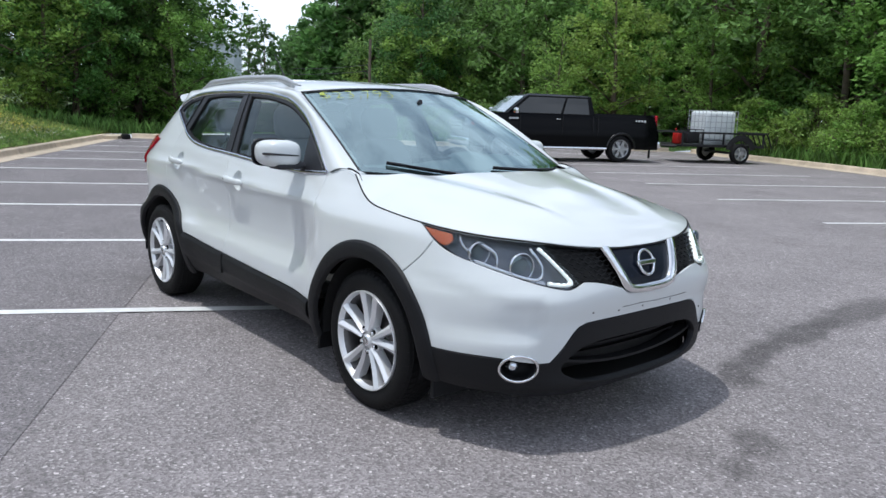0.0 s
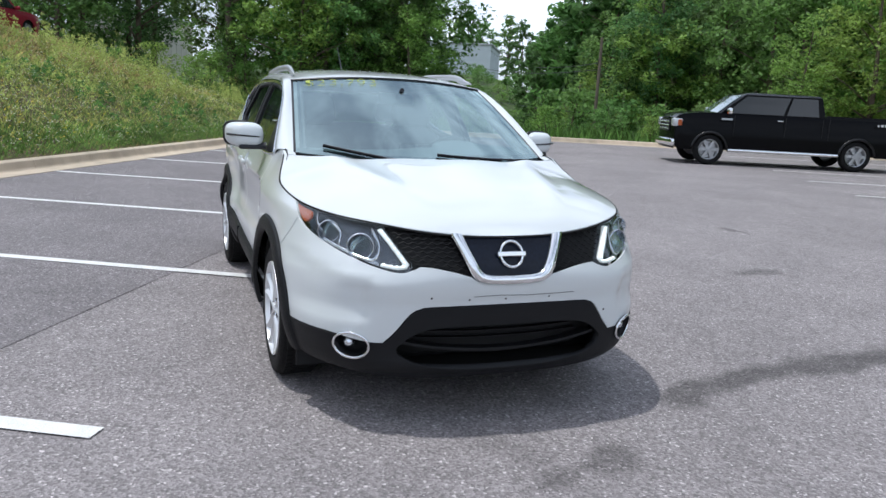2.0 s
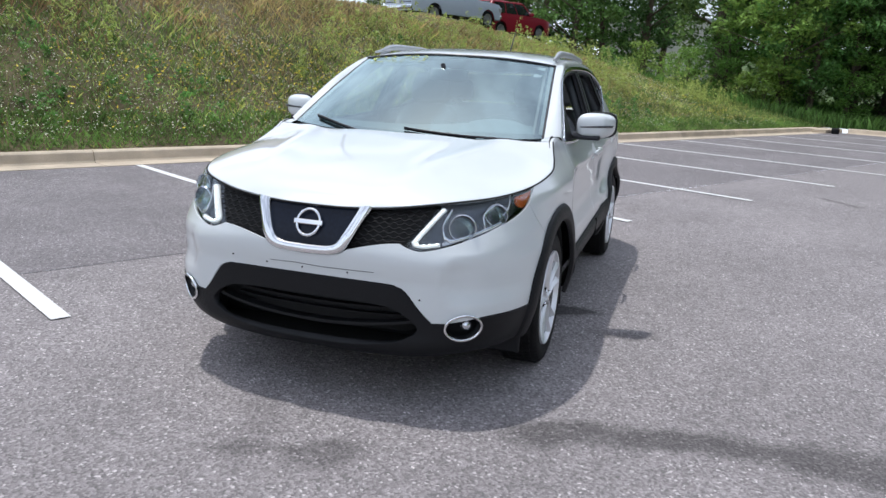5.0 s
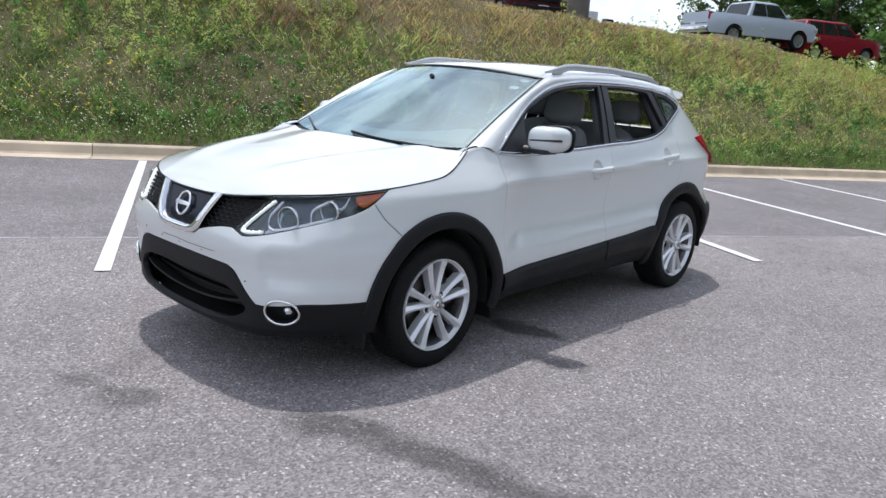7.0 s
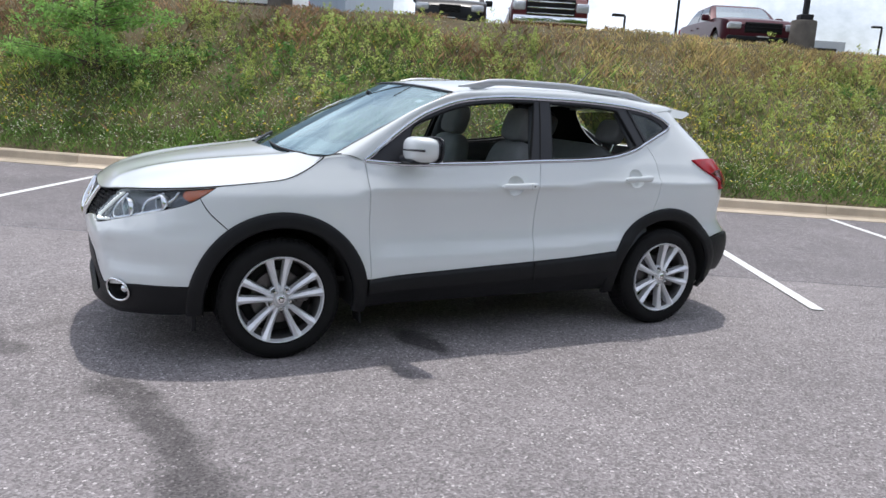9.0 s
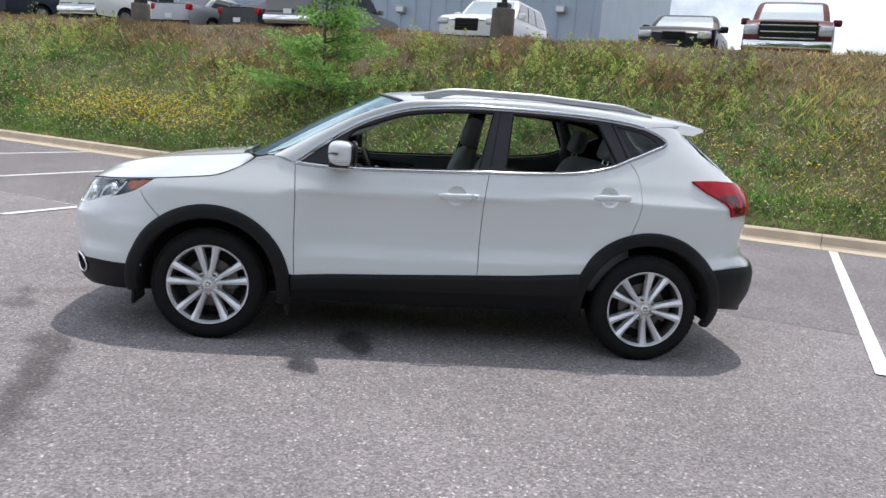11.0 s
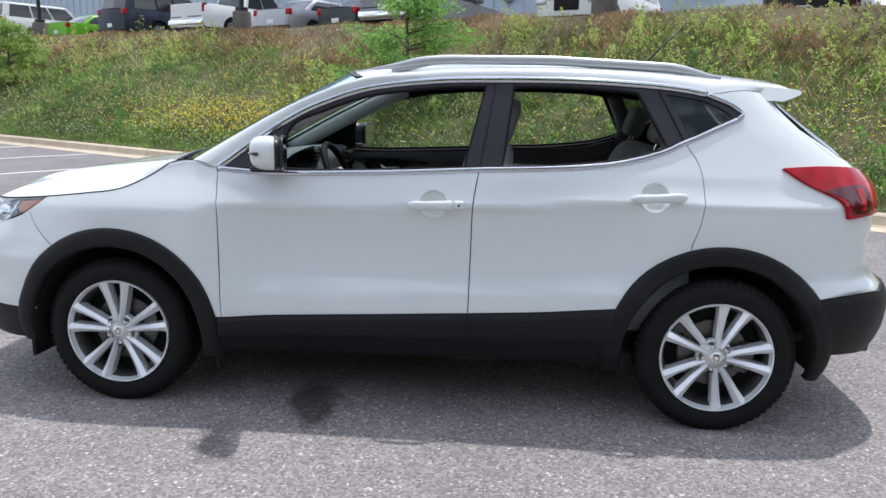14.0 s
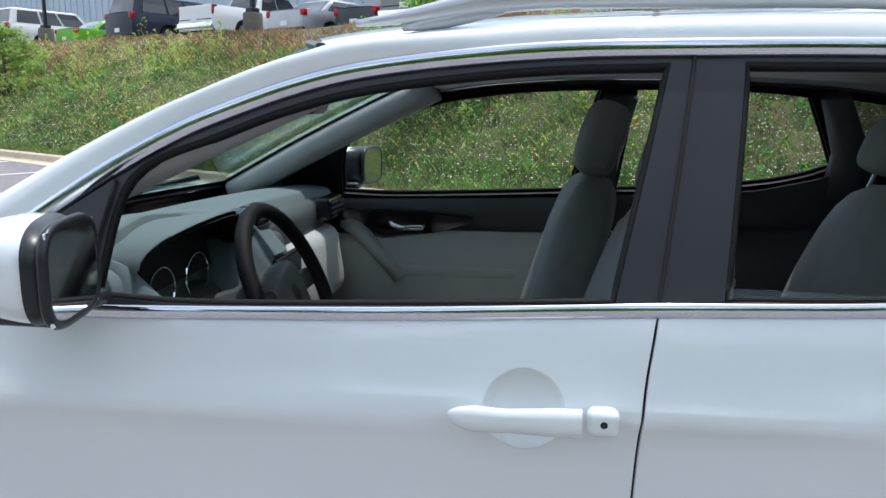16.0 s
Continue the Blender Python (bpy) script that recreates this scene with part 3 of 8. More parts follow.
for k in range(-6, 8):
    painted_line(-6.9 - k * PITCH * 1.02, -7.55, -13.6)


# kerb and gutter in cast lengths, with open joints
def kerb_run(p, q, n, flip, group):
    """Cast kerb lengths between two plan points; the lot lies on the right of the way unless flipped."""
    p, q = Vector(p), Vector(q)
    d = (q - p) / n
    for i in range(n):
        a0, a1 = p + d * i, p + d * (i + 1)
        t = (a1 - a0).normalized()
        side = Vector((-t.y, t.x)) * (-1 if flip else 1)
        bm = bmesh.new()
        prof = [(0.0, -0.1), (0.0, 0.012), (0.42, 0.004), (0.445, 0.03), (0.475, 0.135), (0.5, 0.152), (0.53, 0.158), (0.64, 0.158), (0.655, 0.145), (0.66, -0.1)]
        rings = []
        for g in (a0 + t * 0.005, a1 - t * 0.005):
            ring = []
            for o, z in prof:
                w = g + side * o
                ring.append(bm.verts.new(plan(w.x, w.y, z + float(rise(w.x)))))
            rings.append(ring)
        for j in range(len(prof) - 1):
            bm.faces.new((rings[0][j], rings[1][j], rings[1][j + 1], rings[0][j + 1]))
        bm.faces.new(rings[0])
        bm.faces.new(rings[1][::-1])
        ob = part("kerb", bm, CONCRETE if i % 3 else GUTTER, None)
        tagged(ob, "weathered pale concrete kerb with gutter", "kerb", group, "structure")


kerb_run((WEST + 0.5, SOUTH), (46, SOUTH), 24, False, "south kerb")
kerb_run((WEST, NORTH + 0.3), (WEST, SOUTH - 0.2), 7, False, "west kerb")
kerb_run((WEST, NORTH), (46, NORTH), 24, True, "north kerb")


# ---- the white crossover: x forward, y to its left, wheels on the ground ----
XF, XR = 1.0, -1.2
HUB_X, HUB_Z, ARCH_R = 1.3235, 0.328, 0.478
side_w = spline((0.16, 0.78), (0.26, 0.84), (0.36, 0.868), (0.46, 0.880), (0.53, 0.875), (0.58, 0.858), (0.63, 0.843), (0.68, 0.837), (0.74, 0.838), (0.84, 0.848), (0.905, 0.8595), (0.931, 0.8690), (0.938, 0.8672),
                (0.97, 0.854), (0.99, 0.8475), (1.05, 0.829), (1.09, 0.811), (1.2, 0.768), (1.35, 0.705), (1.46, 0.65), (1.52, 0.608), (1.60, 0.53))
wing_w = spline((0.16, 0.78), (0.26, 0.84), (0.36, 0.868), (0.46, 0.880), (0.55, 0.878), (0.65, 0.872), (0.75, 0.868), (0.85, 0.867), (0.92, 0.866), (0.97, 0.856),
                (1.0, 0.846), (1.05, 0.829), (1.09, 0.811), (1.2, 0.768), (1.35, 0.705), (1.46, 0.65), (1.60, 0.53))
belt_shift = spline((1.4, -0.035), (1.0, -0.03), (0.75, 0.0), (0.3, 0.004), (-0.4, 0.022), (-0.9, 0.045), (-1.2, 0.05))
nose_x = spline((0.16, 2.07), (0.21, 2.150), (0.26, 2.196), (0.34, 2.214), (0.46, 2.222), (0.56, 2.228), (0.62, 2.244), (0.67, 2.250), (0.72, 2.242), (0.785, 2.214),
                (0.86, 2.172), (0.93, 2.115), (1.0, 2.05), (1.15, 1.9))
tail_x = spline((0.16, -1.98), (0.28, -2.06), (0.36, -2.11), (0.46, -2.15), (0.56, -2.158), (0.62, -2.14), (0.70, -2.07), (0.78, -2.055), (0.9, -2.072), (1.02, -2.066),
                (1.10, -2.01), (1.2, -1.90), (1.38, -1.66), (1.50, -1.52), (1.6, -1.42))
nose_n = spline((0.2, 3.2), (0.40, 3.9), (0.55, 4.05), (0.64, 3.95), (0.72, 3.45), (0.80, 3.25), (0.95, 3.1))
TAIL_N = 3.9


def half_width(x, z):
    x, z = np.asarray(x, float), np.asarray(z, float)
    w = side_w(z - belt_shift(x))
    ahead = np.clip((x - 0.62) / 0.38, 0, 1)
    ahead = ahead * ahead * (3 - 2 * ahead)
    w = w + (wing_w(z - belt_shift(x)) - w) * ahead
    narrow = np.clip((-0.2 - x) / 1.0, 0, 1)
    w = w - 0.028 * narrow ** 2 * np.clip((z - 0.95) / 0.4, 0, 1)
    low = np.clip((1.06 - z) / 0.2, 0, 1)
    low = low * low * (3 - 2 * low)
    for t, amount in ((np.clip((x - 0.55) / 0.45, 0, 1), 0.036), (np.clip((-0.7 - x) / 0.5, 0, 1), 0.03)):
        w = w + amount * t * t * (3 - 2 * t) * low
    for hx in (HUB_X, -HUB_X):
        d = np.hypot(x - hx, z - HUB_Z)
        w = w + 0.010 * np.exp(-((d - 0.5) / 0.13) ** 2) * np.clip((1.0 - z) / 0.3, 0, 1)
    return w


def body(s, z):
    """The body side at s along it and height z; it wraps round nose and tail past XF and XR."""
    s, z = np.asarray(s, float), np.asarray(z, float)
    sc = np.clip(s, XR, XF)
    w = half_width(sc, z)
    x, y = sc.copy(), w.copy()
    for k, sgn, c0, ax, n in ((s > XF, 1, XF, nose_x(z) - XF, nose_n(z)), (s < XR, -1, XR, XR - tail_x(z), TAIL_N)):
        ph = np.where(k, np.abs(s - c0), 0)
        cx, cy = np.sin(ph), np.cos(ph)
        r = ((np.abs(cx) / ax) ** n + (np.abs(cy) / w) ** n) ** (-1 / n)
        if sgn > 0:
            # hollow of the bumper corner: a ledge under the headlamp and a ridge above the fog lamp bound it
            side = np.minimum(ph, math.pi - ph)
            edge = np.clip((1.12 - 0.25 * np.clip(0.56 - z, 0, 1) - side) / 0.05, 0, 1)
            roofed = np.clip((0.690 + 0.16 * (1.1 - side) - z) / 0.075, 0, 1)
            low = np.clip((z - 0.455) / 0.09, 0, 1)
            fade = np.clip((side - 0.66) / 0.2, 0, 1)
            r = r - 0.021 * edge * edge * (3 - 2 * edge) * roofed * roofed * (3 - 2 * roofed) * low * low * (3 - 2 * low) * fade
        x = np.where(k, c0 + sgn * r * cx, x)
        y = np.where(k, r * cy, y)
    return np.stack([x, y, z], -1)


def sx(x, z):
    """Where along the side a place x, z lies."""
    if XR <= x <= XF:
        return x
    c0, a, n, sgn = (XF, float(nose_x(z)) - XF, float(nose_n(z)), 1) if x > XF else (XR, XR - float(tail_x(z)), TAIL_N, -1)
    u = min(0.9995, abs(x - c0) / a)
    y = float(half_width(c0, z)) * (1 - u ** n) ** (1 / n)
    return c0 + sgn * math.atan2(abs(x - c0), y)


def sy(y, z, front=True):
    """Where along the wrap a place y, z on the nose or tail lies."""
    c0, a, n, sgn = (XF, float(nose_x(z)) - XF, float(nose_n(z)), 1) if front else (XR, XR - float(tail_x(z)), TAIL_N, -1)
    v = min(0.9995, abs(y) / float(half_width(c0, z)))
    x = a * (1 - v ** n) ** (1 / n)
    return c0 + sgn * (math.atan2(x, abs(y)) if y >= 0 else math.pi - math.atan2(x, abs(y)))


def X(*pts):
    return [(sx(x, z), z) for x, z in pts]


def Y(*pts):
    return [(sy(y, z), z) for y, z in pts]


def YR(*pts):
    return [(sy(y, z, False), z) for y, z in pts]


MID_F = XF + math.pi / 2
MID_R = XR - math.pi / 2


def whole(half, mid):
    """A half outline from centre to centre, and its mirror image."""
    return joined(half, [(2 * mid - s, z) for s, z in half[::-1]])


def arch(hx, r, a0, a1, n=26):
    """Points on the wheel arch circle, angles from the rear level over the top."""
    return [(sx(hx - r * math.cos(t), HUB_Z + r * math.sin(t)), HUB_Z + r * math.sin(t)) for t in np.linspace(radians(a0), radians(a1), n)]


car = thing("car", "white compact crossover with black lower cladding and open driver-side windows", "car", Matrix.Translation((0.004, 0.006, 0)) @ Matrix.Rotation(radians(0.5), 4, 'Z'))
BOTH = ((False, "driver-side "), (True, "passenger-side "))

# outlines shared between neighbours
SEAM_A = flow(X((0.855, 1.075), (0.848, 0.985), (0.840, 0.88), (0.838, 0.677), (0.826, 0.427)))
SEAM_B = flow(X((-0.292, 1.092), (-0.272, 0.95), (-0.266, 0.75), (-0.262, 0.482)))
SEAM_C = flow(X((-1.155, 1.226), (-1.212, 1.13), (-1.228, 1.02), (-1.22, 0.92), (-1.188, 0.81)))
SILL_F = flow(X((0.826, 0.427), (0.3, 0.453), (-0.262, 0.482)), 0.05)
SILL_R = flow(X((-0.262, 0.482), (-0.6, 0.502), (-0.885, 0.532)), 0.05)
BELT_F = flow(X((0.855, 1.075), (0.70, 1.062), (0.54, 1.058), (0.1, 1.072), (-0.292, 1.092)))
BELT_R = flow(X((-0.292, 1.092), (-0.6, 1.105), (-0.86, 1.130), (-1.05, 1.178), (-1.155, 1.226)))
HOOD_LINE = flow(X((1.085, 1.095), (1.15, 1.05), (1.235, 1.005), (1.32, 0.977), (1.48, 0.956), (1.655, 0.936), (1.80, 0.921)) + Y((0.70, 0.908), (0.60, 0.897), (0.50, 0.884), (0.40, 0.870), (0.28, 0.858), (0.14, 0.851), (0.0, 0.849)))
LAMP_TIP = (sx(1.652, 0.93), 0.93)
LAMP_LOW = flow([LAMP_TIP] + X((1.73, 0.875), (1.82, 0.832)) + Y((0.745, 0.79), (0.66, 0.752), (0.57, 0.722), (0.49, 0.708), (0.435, 0.722)))
LAMP_IN = flow(Y((0.435, 0.722), (0.44, 0.742), (0.53, 0.880)))
GRILLE_LOW = flow(Y((0.435, 0.735), (0.36, 0.730), (0.27, 0.712), (0.19, 0.690)))
V_OUT = flow(Y((0.268, 0.858), (0.228, 0.775), (0.19, 0.697), (0.165, 0.672), (0.12, 0.657), (0.0, 0.650)))
V_IN = flow(Y((0.212, 0.854), (0.178, 0.775), (0.146, 0.716), (0.128, 0.702), (0.09, 0.694), (0.0, 0.692)))
DARK_LINE = flow(X((1.705, 0.428), (1.80, 0.425)) + Y((0.76, 0.425), (0.68, 0.41))) + flow(Y((0.68, 0.41), (0.60, 0.398), (0.548, 0.398)))[1:] + flow(Y((0.548, 0.398), (0.50, 0.45), (0.44, 0.528), (0.40, 0.549), (0.34, 0.556), (0.0, 0.557)))[1:]
BUMPER_SEAM = flow(X((1.735, 0.873), (1.69, 0.80), (1.60, 0.715)))
hood_pts = np.array([body(s, z) for s, z in HOOD_LINE])


def arch_from(pts, p0, p1):
    """The run of arch points between the ones nearest to two places."""
    i = min(range(len(pts)), key=lambda k: math.dist(pts[k], p0))
    j = min(range(len(pts)), key=lambda k: math.dist(pts[k], p1))
    return pts[i:j + 1] if i <= j else pts[j:i + 1][::-1]


full_f = arch(HUB_X, ARCH_R, 0, 180, 60)
full_r = arch(-HUB_X, ARCH_R, 0, 180, 60)
fender_corner = arch_from(full_f, (0.85, 0.43), BUMPER_SEAM[-1])
bumper_corner = arch_from(full_f, BUMPER_SEAM[-1], (sx(1.705, 0.43), 0.43))

FENDER_TOP = flow(X((1.085, 1.095), (1.01, 1.110), (0.935, 1.106), (0.855, 1.075)))
FENDER = joined(SEAM_A, fender_corner, BUMPER_SEAM[::-1], [LAMP_TIP], [p for p in HOOD_LINE[::-1] if p[0] < LAMP_TIP[0]], FENDER_TOP)
DOOR_F = joined(BELT_F, SEAM_B, SILL_F[::-1], SEAM_A[::-1])
door_arch = arch_from(full_r, (-1.188, 0.81), (-0.885, 0.532))
DOOR_R = joined(BELT_R, SEAM_C, door_arch, SILL_R[::-1], SEAM_B[::-1])
REAR_CUT = [(sx(-1.70, 0.597), 0.597)] + YR((0.72, 0.612), (0.55, 0.628), (0.3, 0.636), (0.0, 0.638))
q_arch = arch_from(full_r, (sx(-1.70, 0.6), 0.6), (-1.188, 0.81))
HATCH_SEAM = flow(YR((0.60, 1.385), (0.66, 1.25), (0.66, 1.13), (0.60, 1.0), (0.575, 0.90), (0.56, 0.72)))
QUARTER = joined(flow(X((-1.155, 1.226), (-1.25, 1.268), (-1.375, 1.327), (-1.40, 1.345))), flow(X((-1.40, 1.345), (-1.36, 1.385), (-1.25, 1.43))), flow(X((-1.25, 1.43), (-1.40, 1.452), (-1.52, 1.44)), 0.03), HATCH_SEAM,
                 flow([HATCH_SEAM[-1]] + YR((0.56, 0.70), (0.3, 0.69), (0.0, 0.69))), REAR_CUT[::-1], q_arch, SEAM_C[::-1])
half_bumper = joined(DARK_LINE[::-1], bumper_corner[::-1], BUMPER_SEAM[::-1], [p for p in LAMP_LOW if p[0] > BUMPER_SEAM[0][0] + 0.004],
                     [p for p in GRILLE_LOW[1:] if p[0] < V_OUT[-5][0]], [p for p in V_OUT if p[1] < 0.69])

HANDLES = {"front_door": (0.003, -0.235, 0.950, 0.004), "rear_door": (-0.925, -1.155, 1.0, 0.012)}


def dish_line(x0, x1, z0, dz):
    return [((x0 + x1) / 2 + 0.012 + 0.058 * math.cos(t), z0 + dz / 2 + 0.057 * math.sin(t)) for t in np.linspace(0, math.tau, 40, endpoint=False)]


for mir, word in BOTH:
    for kind_, line_ in (("fender", FENDER), ("front_door", DOOR_F), ("rear_door", DOOR_R), ("quarter_panel", QUARTER)):
        cut = [dish_line(*HANDLES[kind_])] if kind_ in HANDLES else []
        skin = panel(kind_, line_, body, PAINT, car, mirror=mir, holes=cut)
        # near-black sheet added behind the skin so the panel gaps look shaded
        panel("inner_panel", line_, body, DARK, skin, mirror=mir, lift=-0.0155, gap=-0.008 if kind_ != "quarter_panel" else 0.004, step=0.08, thick=0.004,
              holes=[inset(h, -0.012) for h in cut])
panel("front_bumper", whole(half_bumper, MID_F), body, PAINT, car)

# bonnet
edge_x, edge_y, edge_z = hood_pts[:, 0], hood_pts[:, 1], hood_pts[:, 2]
order = np.argsort(edge_x)
ye_of = lambda x: np.interp(x, edge_x[order], edge_y[order])
ze_of = lambda x: np.interp(x, edge_x[order], edge_z[order])
hood_mid = spline((1.0, 1.125), (1.25, 1.098), (1.5, 1.062), (1.75, 1.022), (1.95, 0.976), (2.06, 0.938), (2.12, 0.906), (2.152, 0.879), (2.175, 0.849))


def hood_top(x, y):
    x, y = np.asarray(x, float), np.asarray(y, float)
    xq = np.clip(x, 1.0, 2.173)
    ye, ze, zc = np.maximum(ye_of(xq), 0.02), ze_of(xq), hood_mid(xq)
    q = np.clip(np.abs(y) / ye, 0, 1.1)
    z = zc - (zc - ze) * q ** 2.7
    ridge = 0.30 + (2.15 - x) * 0.26
    k = np.clip((2.14 - x) / 0.25, 0, 1) * np.clip((1 - q) * 6, 0, 1)
    z = z + k * (0.012 * np.exp(-((np.abs(y) - ridge) / 0.07) ** 2) - 0.004 * np.exp(-((np.abs(y) - ridge + 0.15) / 0.1) ** 2))
    return np.stack([x, y, z], -1)


cowl = flow([(1.085, float(ye_of(1.085))), (1.12, 0.66), (1.22, 0.40), (1.265, 0.0)])
HOOD = joined([(p[0], p[1]) for p in hood_pts[::-1]], cowl, [(x, -y) for x, y in cowl[::-1]], [(p[0], -p[1]) for p in hood_pts])
bonnet = panel("bonnet", HOOD, hood_top, PAINT, car, step=0.035, gap=0.0045)
# near-black cord laid along the bonnet gap to paint in its shade
for q in (-1, 1):
    part("shut_line_seal", tube_bm([Vector((p[0], p[1] * q, p[2])) + Vector((0, 0, -0.0035)) for p in hood_pts], 0.0040, 6), DARK, bonnet)

# glass house
def screen(u, v):
    """The windscreen: u across, v up."""
    u, v = np.asarray(u, float), np.asarray(v, float)
    x = (1.235 - 0.22 * u ** 2) * (1 - v) + (0.385 - 0.145 * u ** 2) * v
    y = u * (0.735 * (1 - v) + 0.625 * v)
    z = (1.075 + 0.025 * u ** 2) * (1 - v) + (1.527 - 0.040 * u ** 2) * v + 0.012 * np.sin(np.pi * np.clip(v, -0.1, 1.1))
    return np.stack([x, y, z], -1)


roof_mid = spline((0.42, 1.516), (0.385, 1.527), (0.2, 1.553), (-0.1, 1.575), (-0.5, 1.584), (-0.9, 1.574), (-1.3, 1.545), (-1.62, 1.505), (-1.7, 1.492))
roof_y = spline((0.42, 0.60), (0.24, 0.625), (0.0, 0.612), (-0.5, 0.598), (-1.0, 0.585), (-1.3, 0.57), (-1.62, 0.535), (-1.75, 0.5))
roof_drop = spline((0.42, 0.038), (0.24, 0.046), (-0.3, 0.046), (-1.0, 0.044), (-1.6, 0.05))


def roof(x, q):
    """The roof: x along, q from -1 to 1 across."""
    x, q = np.asarray(x, float), np.asarray(q, float)
    x2 = x - 0.145 * q ** 2 * np.clip((x + 0.9) / 1.28, 0, 1)
    return np.stack([x2, q * roof_y(x2), roof_mid(x) - roof_drop(x) * np.abs(q) ** 2.6], -1)


grid_object("roof", roof, np.linspace(0.383, -1.62, 44), np.linspace(-1, 1, 31), PAINT, car, thick=0.012)
grid_object("windscreen", screen, np.linspace(-1, 1, 33), np.linspace(0.0, 0.985, 19), SCREEN_GLASS, car, "raked windscreen mirroring a cloudy sky").visible_shadow = False

DLO_TOP = X((0.855, 1.075), (0.79, 1.125), (0.73, 1.172), (0.66, 1.222), (0.57, 1.283), (0.48, 1.335), (0.404, 1.369), (0.27, 1.417), (0.135, 1.446), (-0.1, 1.470), (-0.34, 1.477), (-0.69, 1.477), (-1.03, 1.461), (-1.25, 1.43))
dlo_top = np.array([body(s, z) for s, z in flow(DLO_TOP) + flow(X((-1.25, 1.43), (-1.40, 1.452), (-1.52, 1.44)))[1:]])


def strip_between(name, lower, upper, mat, bulge, n=9, mirror=False, front=0.0):
    """A rounded strip lofted between two lines in space."""
    lo, up = np.array(lower, float), np.array(upper, float)
    k = 60

    def even(p):
        d = np.concatenate([[0], np.cumsum(np.linalg.norm(np.diff(p, axis=0), axis=1))])
        return lambda t: np.stack([np.interp(t * d[-1], d, p[:, i]) for i in range(3)], -1)
    fl, fu = even(lo), even(up)

    def f(u, v):
        u, v = np.clip(u, 0, 1), np.clip(v, -0.01, 1.01)
        a, b = fl(u), fu(u)
        m = a * (1 - v)[:, None] + b * v[:, None]
        out = np.cross(fl(np.clip(u + 0.01, 0, 1)) - fl(np.clip(u - 0.01, 0, 1)), b - a)
        out /= np.maximum(np.linalg.norm(out, axis=1, keepdims=True), 1e-9)
        out *= np.where((out * np.array([0.2, 1, 0.6])).sum(1) > 0, 1, -1)[:, None]
        return m + out * (bulge * (1 + front * np.clip((0.42 - u) / 0.14, 0, 1)) * np.sin(np.pi * v))[:, None]
    return grid_object(name, f, np.linspace(0, 1, k), np.linspace(0, 1, n), mat, car, mirror=mirror, thick=0.006)


pillar_up = [tuple(screen(1.0, v)) for v in np.linspace(0.0, 0.98, 20)] + [tuple(roof(x, 1.0)) for x in np.linspace(0.36, -1.55, 40)]
for mir, word in BOTH:
    strip_between("cant_rail", dlo_top, pillar_up, PAINT, 0.018, mirror=mir, front=1.1)
    strip_between("pillar_base", [body(s, z - 0.012) + np.array([0, 0.0016, 0.0006]) for s, z in FENDER_TOP[::-1]], flow([tuple(dlo_top[0] + [0, -0.004, 0.002]), tuple(screen(1.0, 0.0)), tuple(np.array(screen(1.0, 0.0)) + [0.07, 0.0, -0.012])]), PAINT, 0.007, mirror=mir)

# ---- black lower bumper, intake, fog lamps ----
LOW_EDGE = flow(X((1.765, 0.272), (1.85, 0.262)) + Y((0.70, 0.255), (0.60, 0.240), (0.45, 0.226), (0.2, 0.215), (0.0, 0.212)))
front_end = [p for p in full_f if p[0] > HUB_X and 0.275 < p[1] < 0.425][::-1]
low_half = joined(DARK_LINE[::-1], [(sx(1.79, 0.42), 0.42)][:0], front_end[::-1], LOW_EDGE)
INTAKE = flow(Y((0.0, 0.462), (0.25, 0.463), (0.365, 0.456))) + flow(Y((0.365, 0.456), (0.435, 0.425), (0.488, 0.375), (0.474, 0.345)))[1:] + flow(Y((0.474, 0.345), (0.38, 0.305), (0.2, 0.275), (0.0, 0.268)))[1:]


def bumper_low(s, z):
    """The lower bumper swells forward as a lip under the intake."""
    p = body(s, z)
    k = np.clip((np.asarray(s) - 1.75) / 0.4, 0, 1) * np.clip((2 * MID_F - 1.75 - np.asarray(s)) / 0.4, 0, 1)
    lip = 0.022 * np.exp(-((np.asarray(z) - 0.285) / 0.05) ** 2) * k
    d = p - np.array([1.0, 0, 0])
    d[..., 2] = 0
    d /= np.linalg.norm(d, axis=-1, keepdims=True)
    return p + d * (lip + 0.004)[..., None]


FOG_Y, FOG_Z = 0.668, 0.382


def fog_ring(r0, r1, sgn=1, n=32):
    c = (sy(FOG_Y, FOG_Z), FOG_Z)
    return [(c[0] + r0 * math.cos(t), c[1] + r1 * math.sin(t)) for t in np.linspace(0, math.tau, n, endpoint=False)]


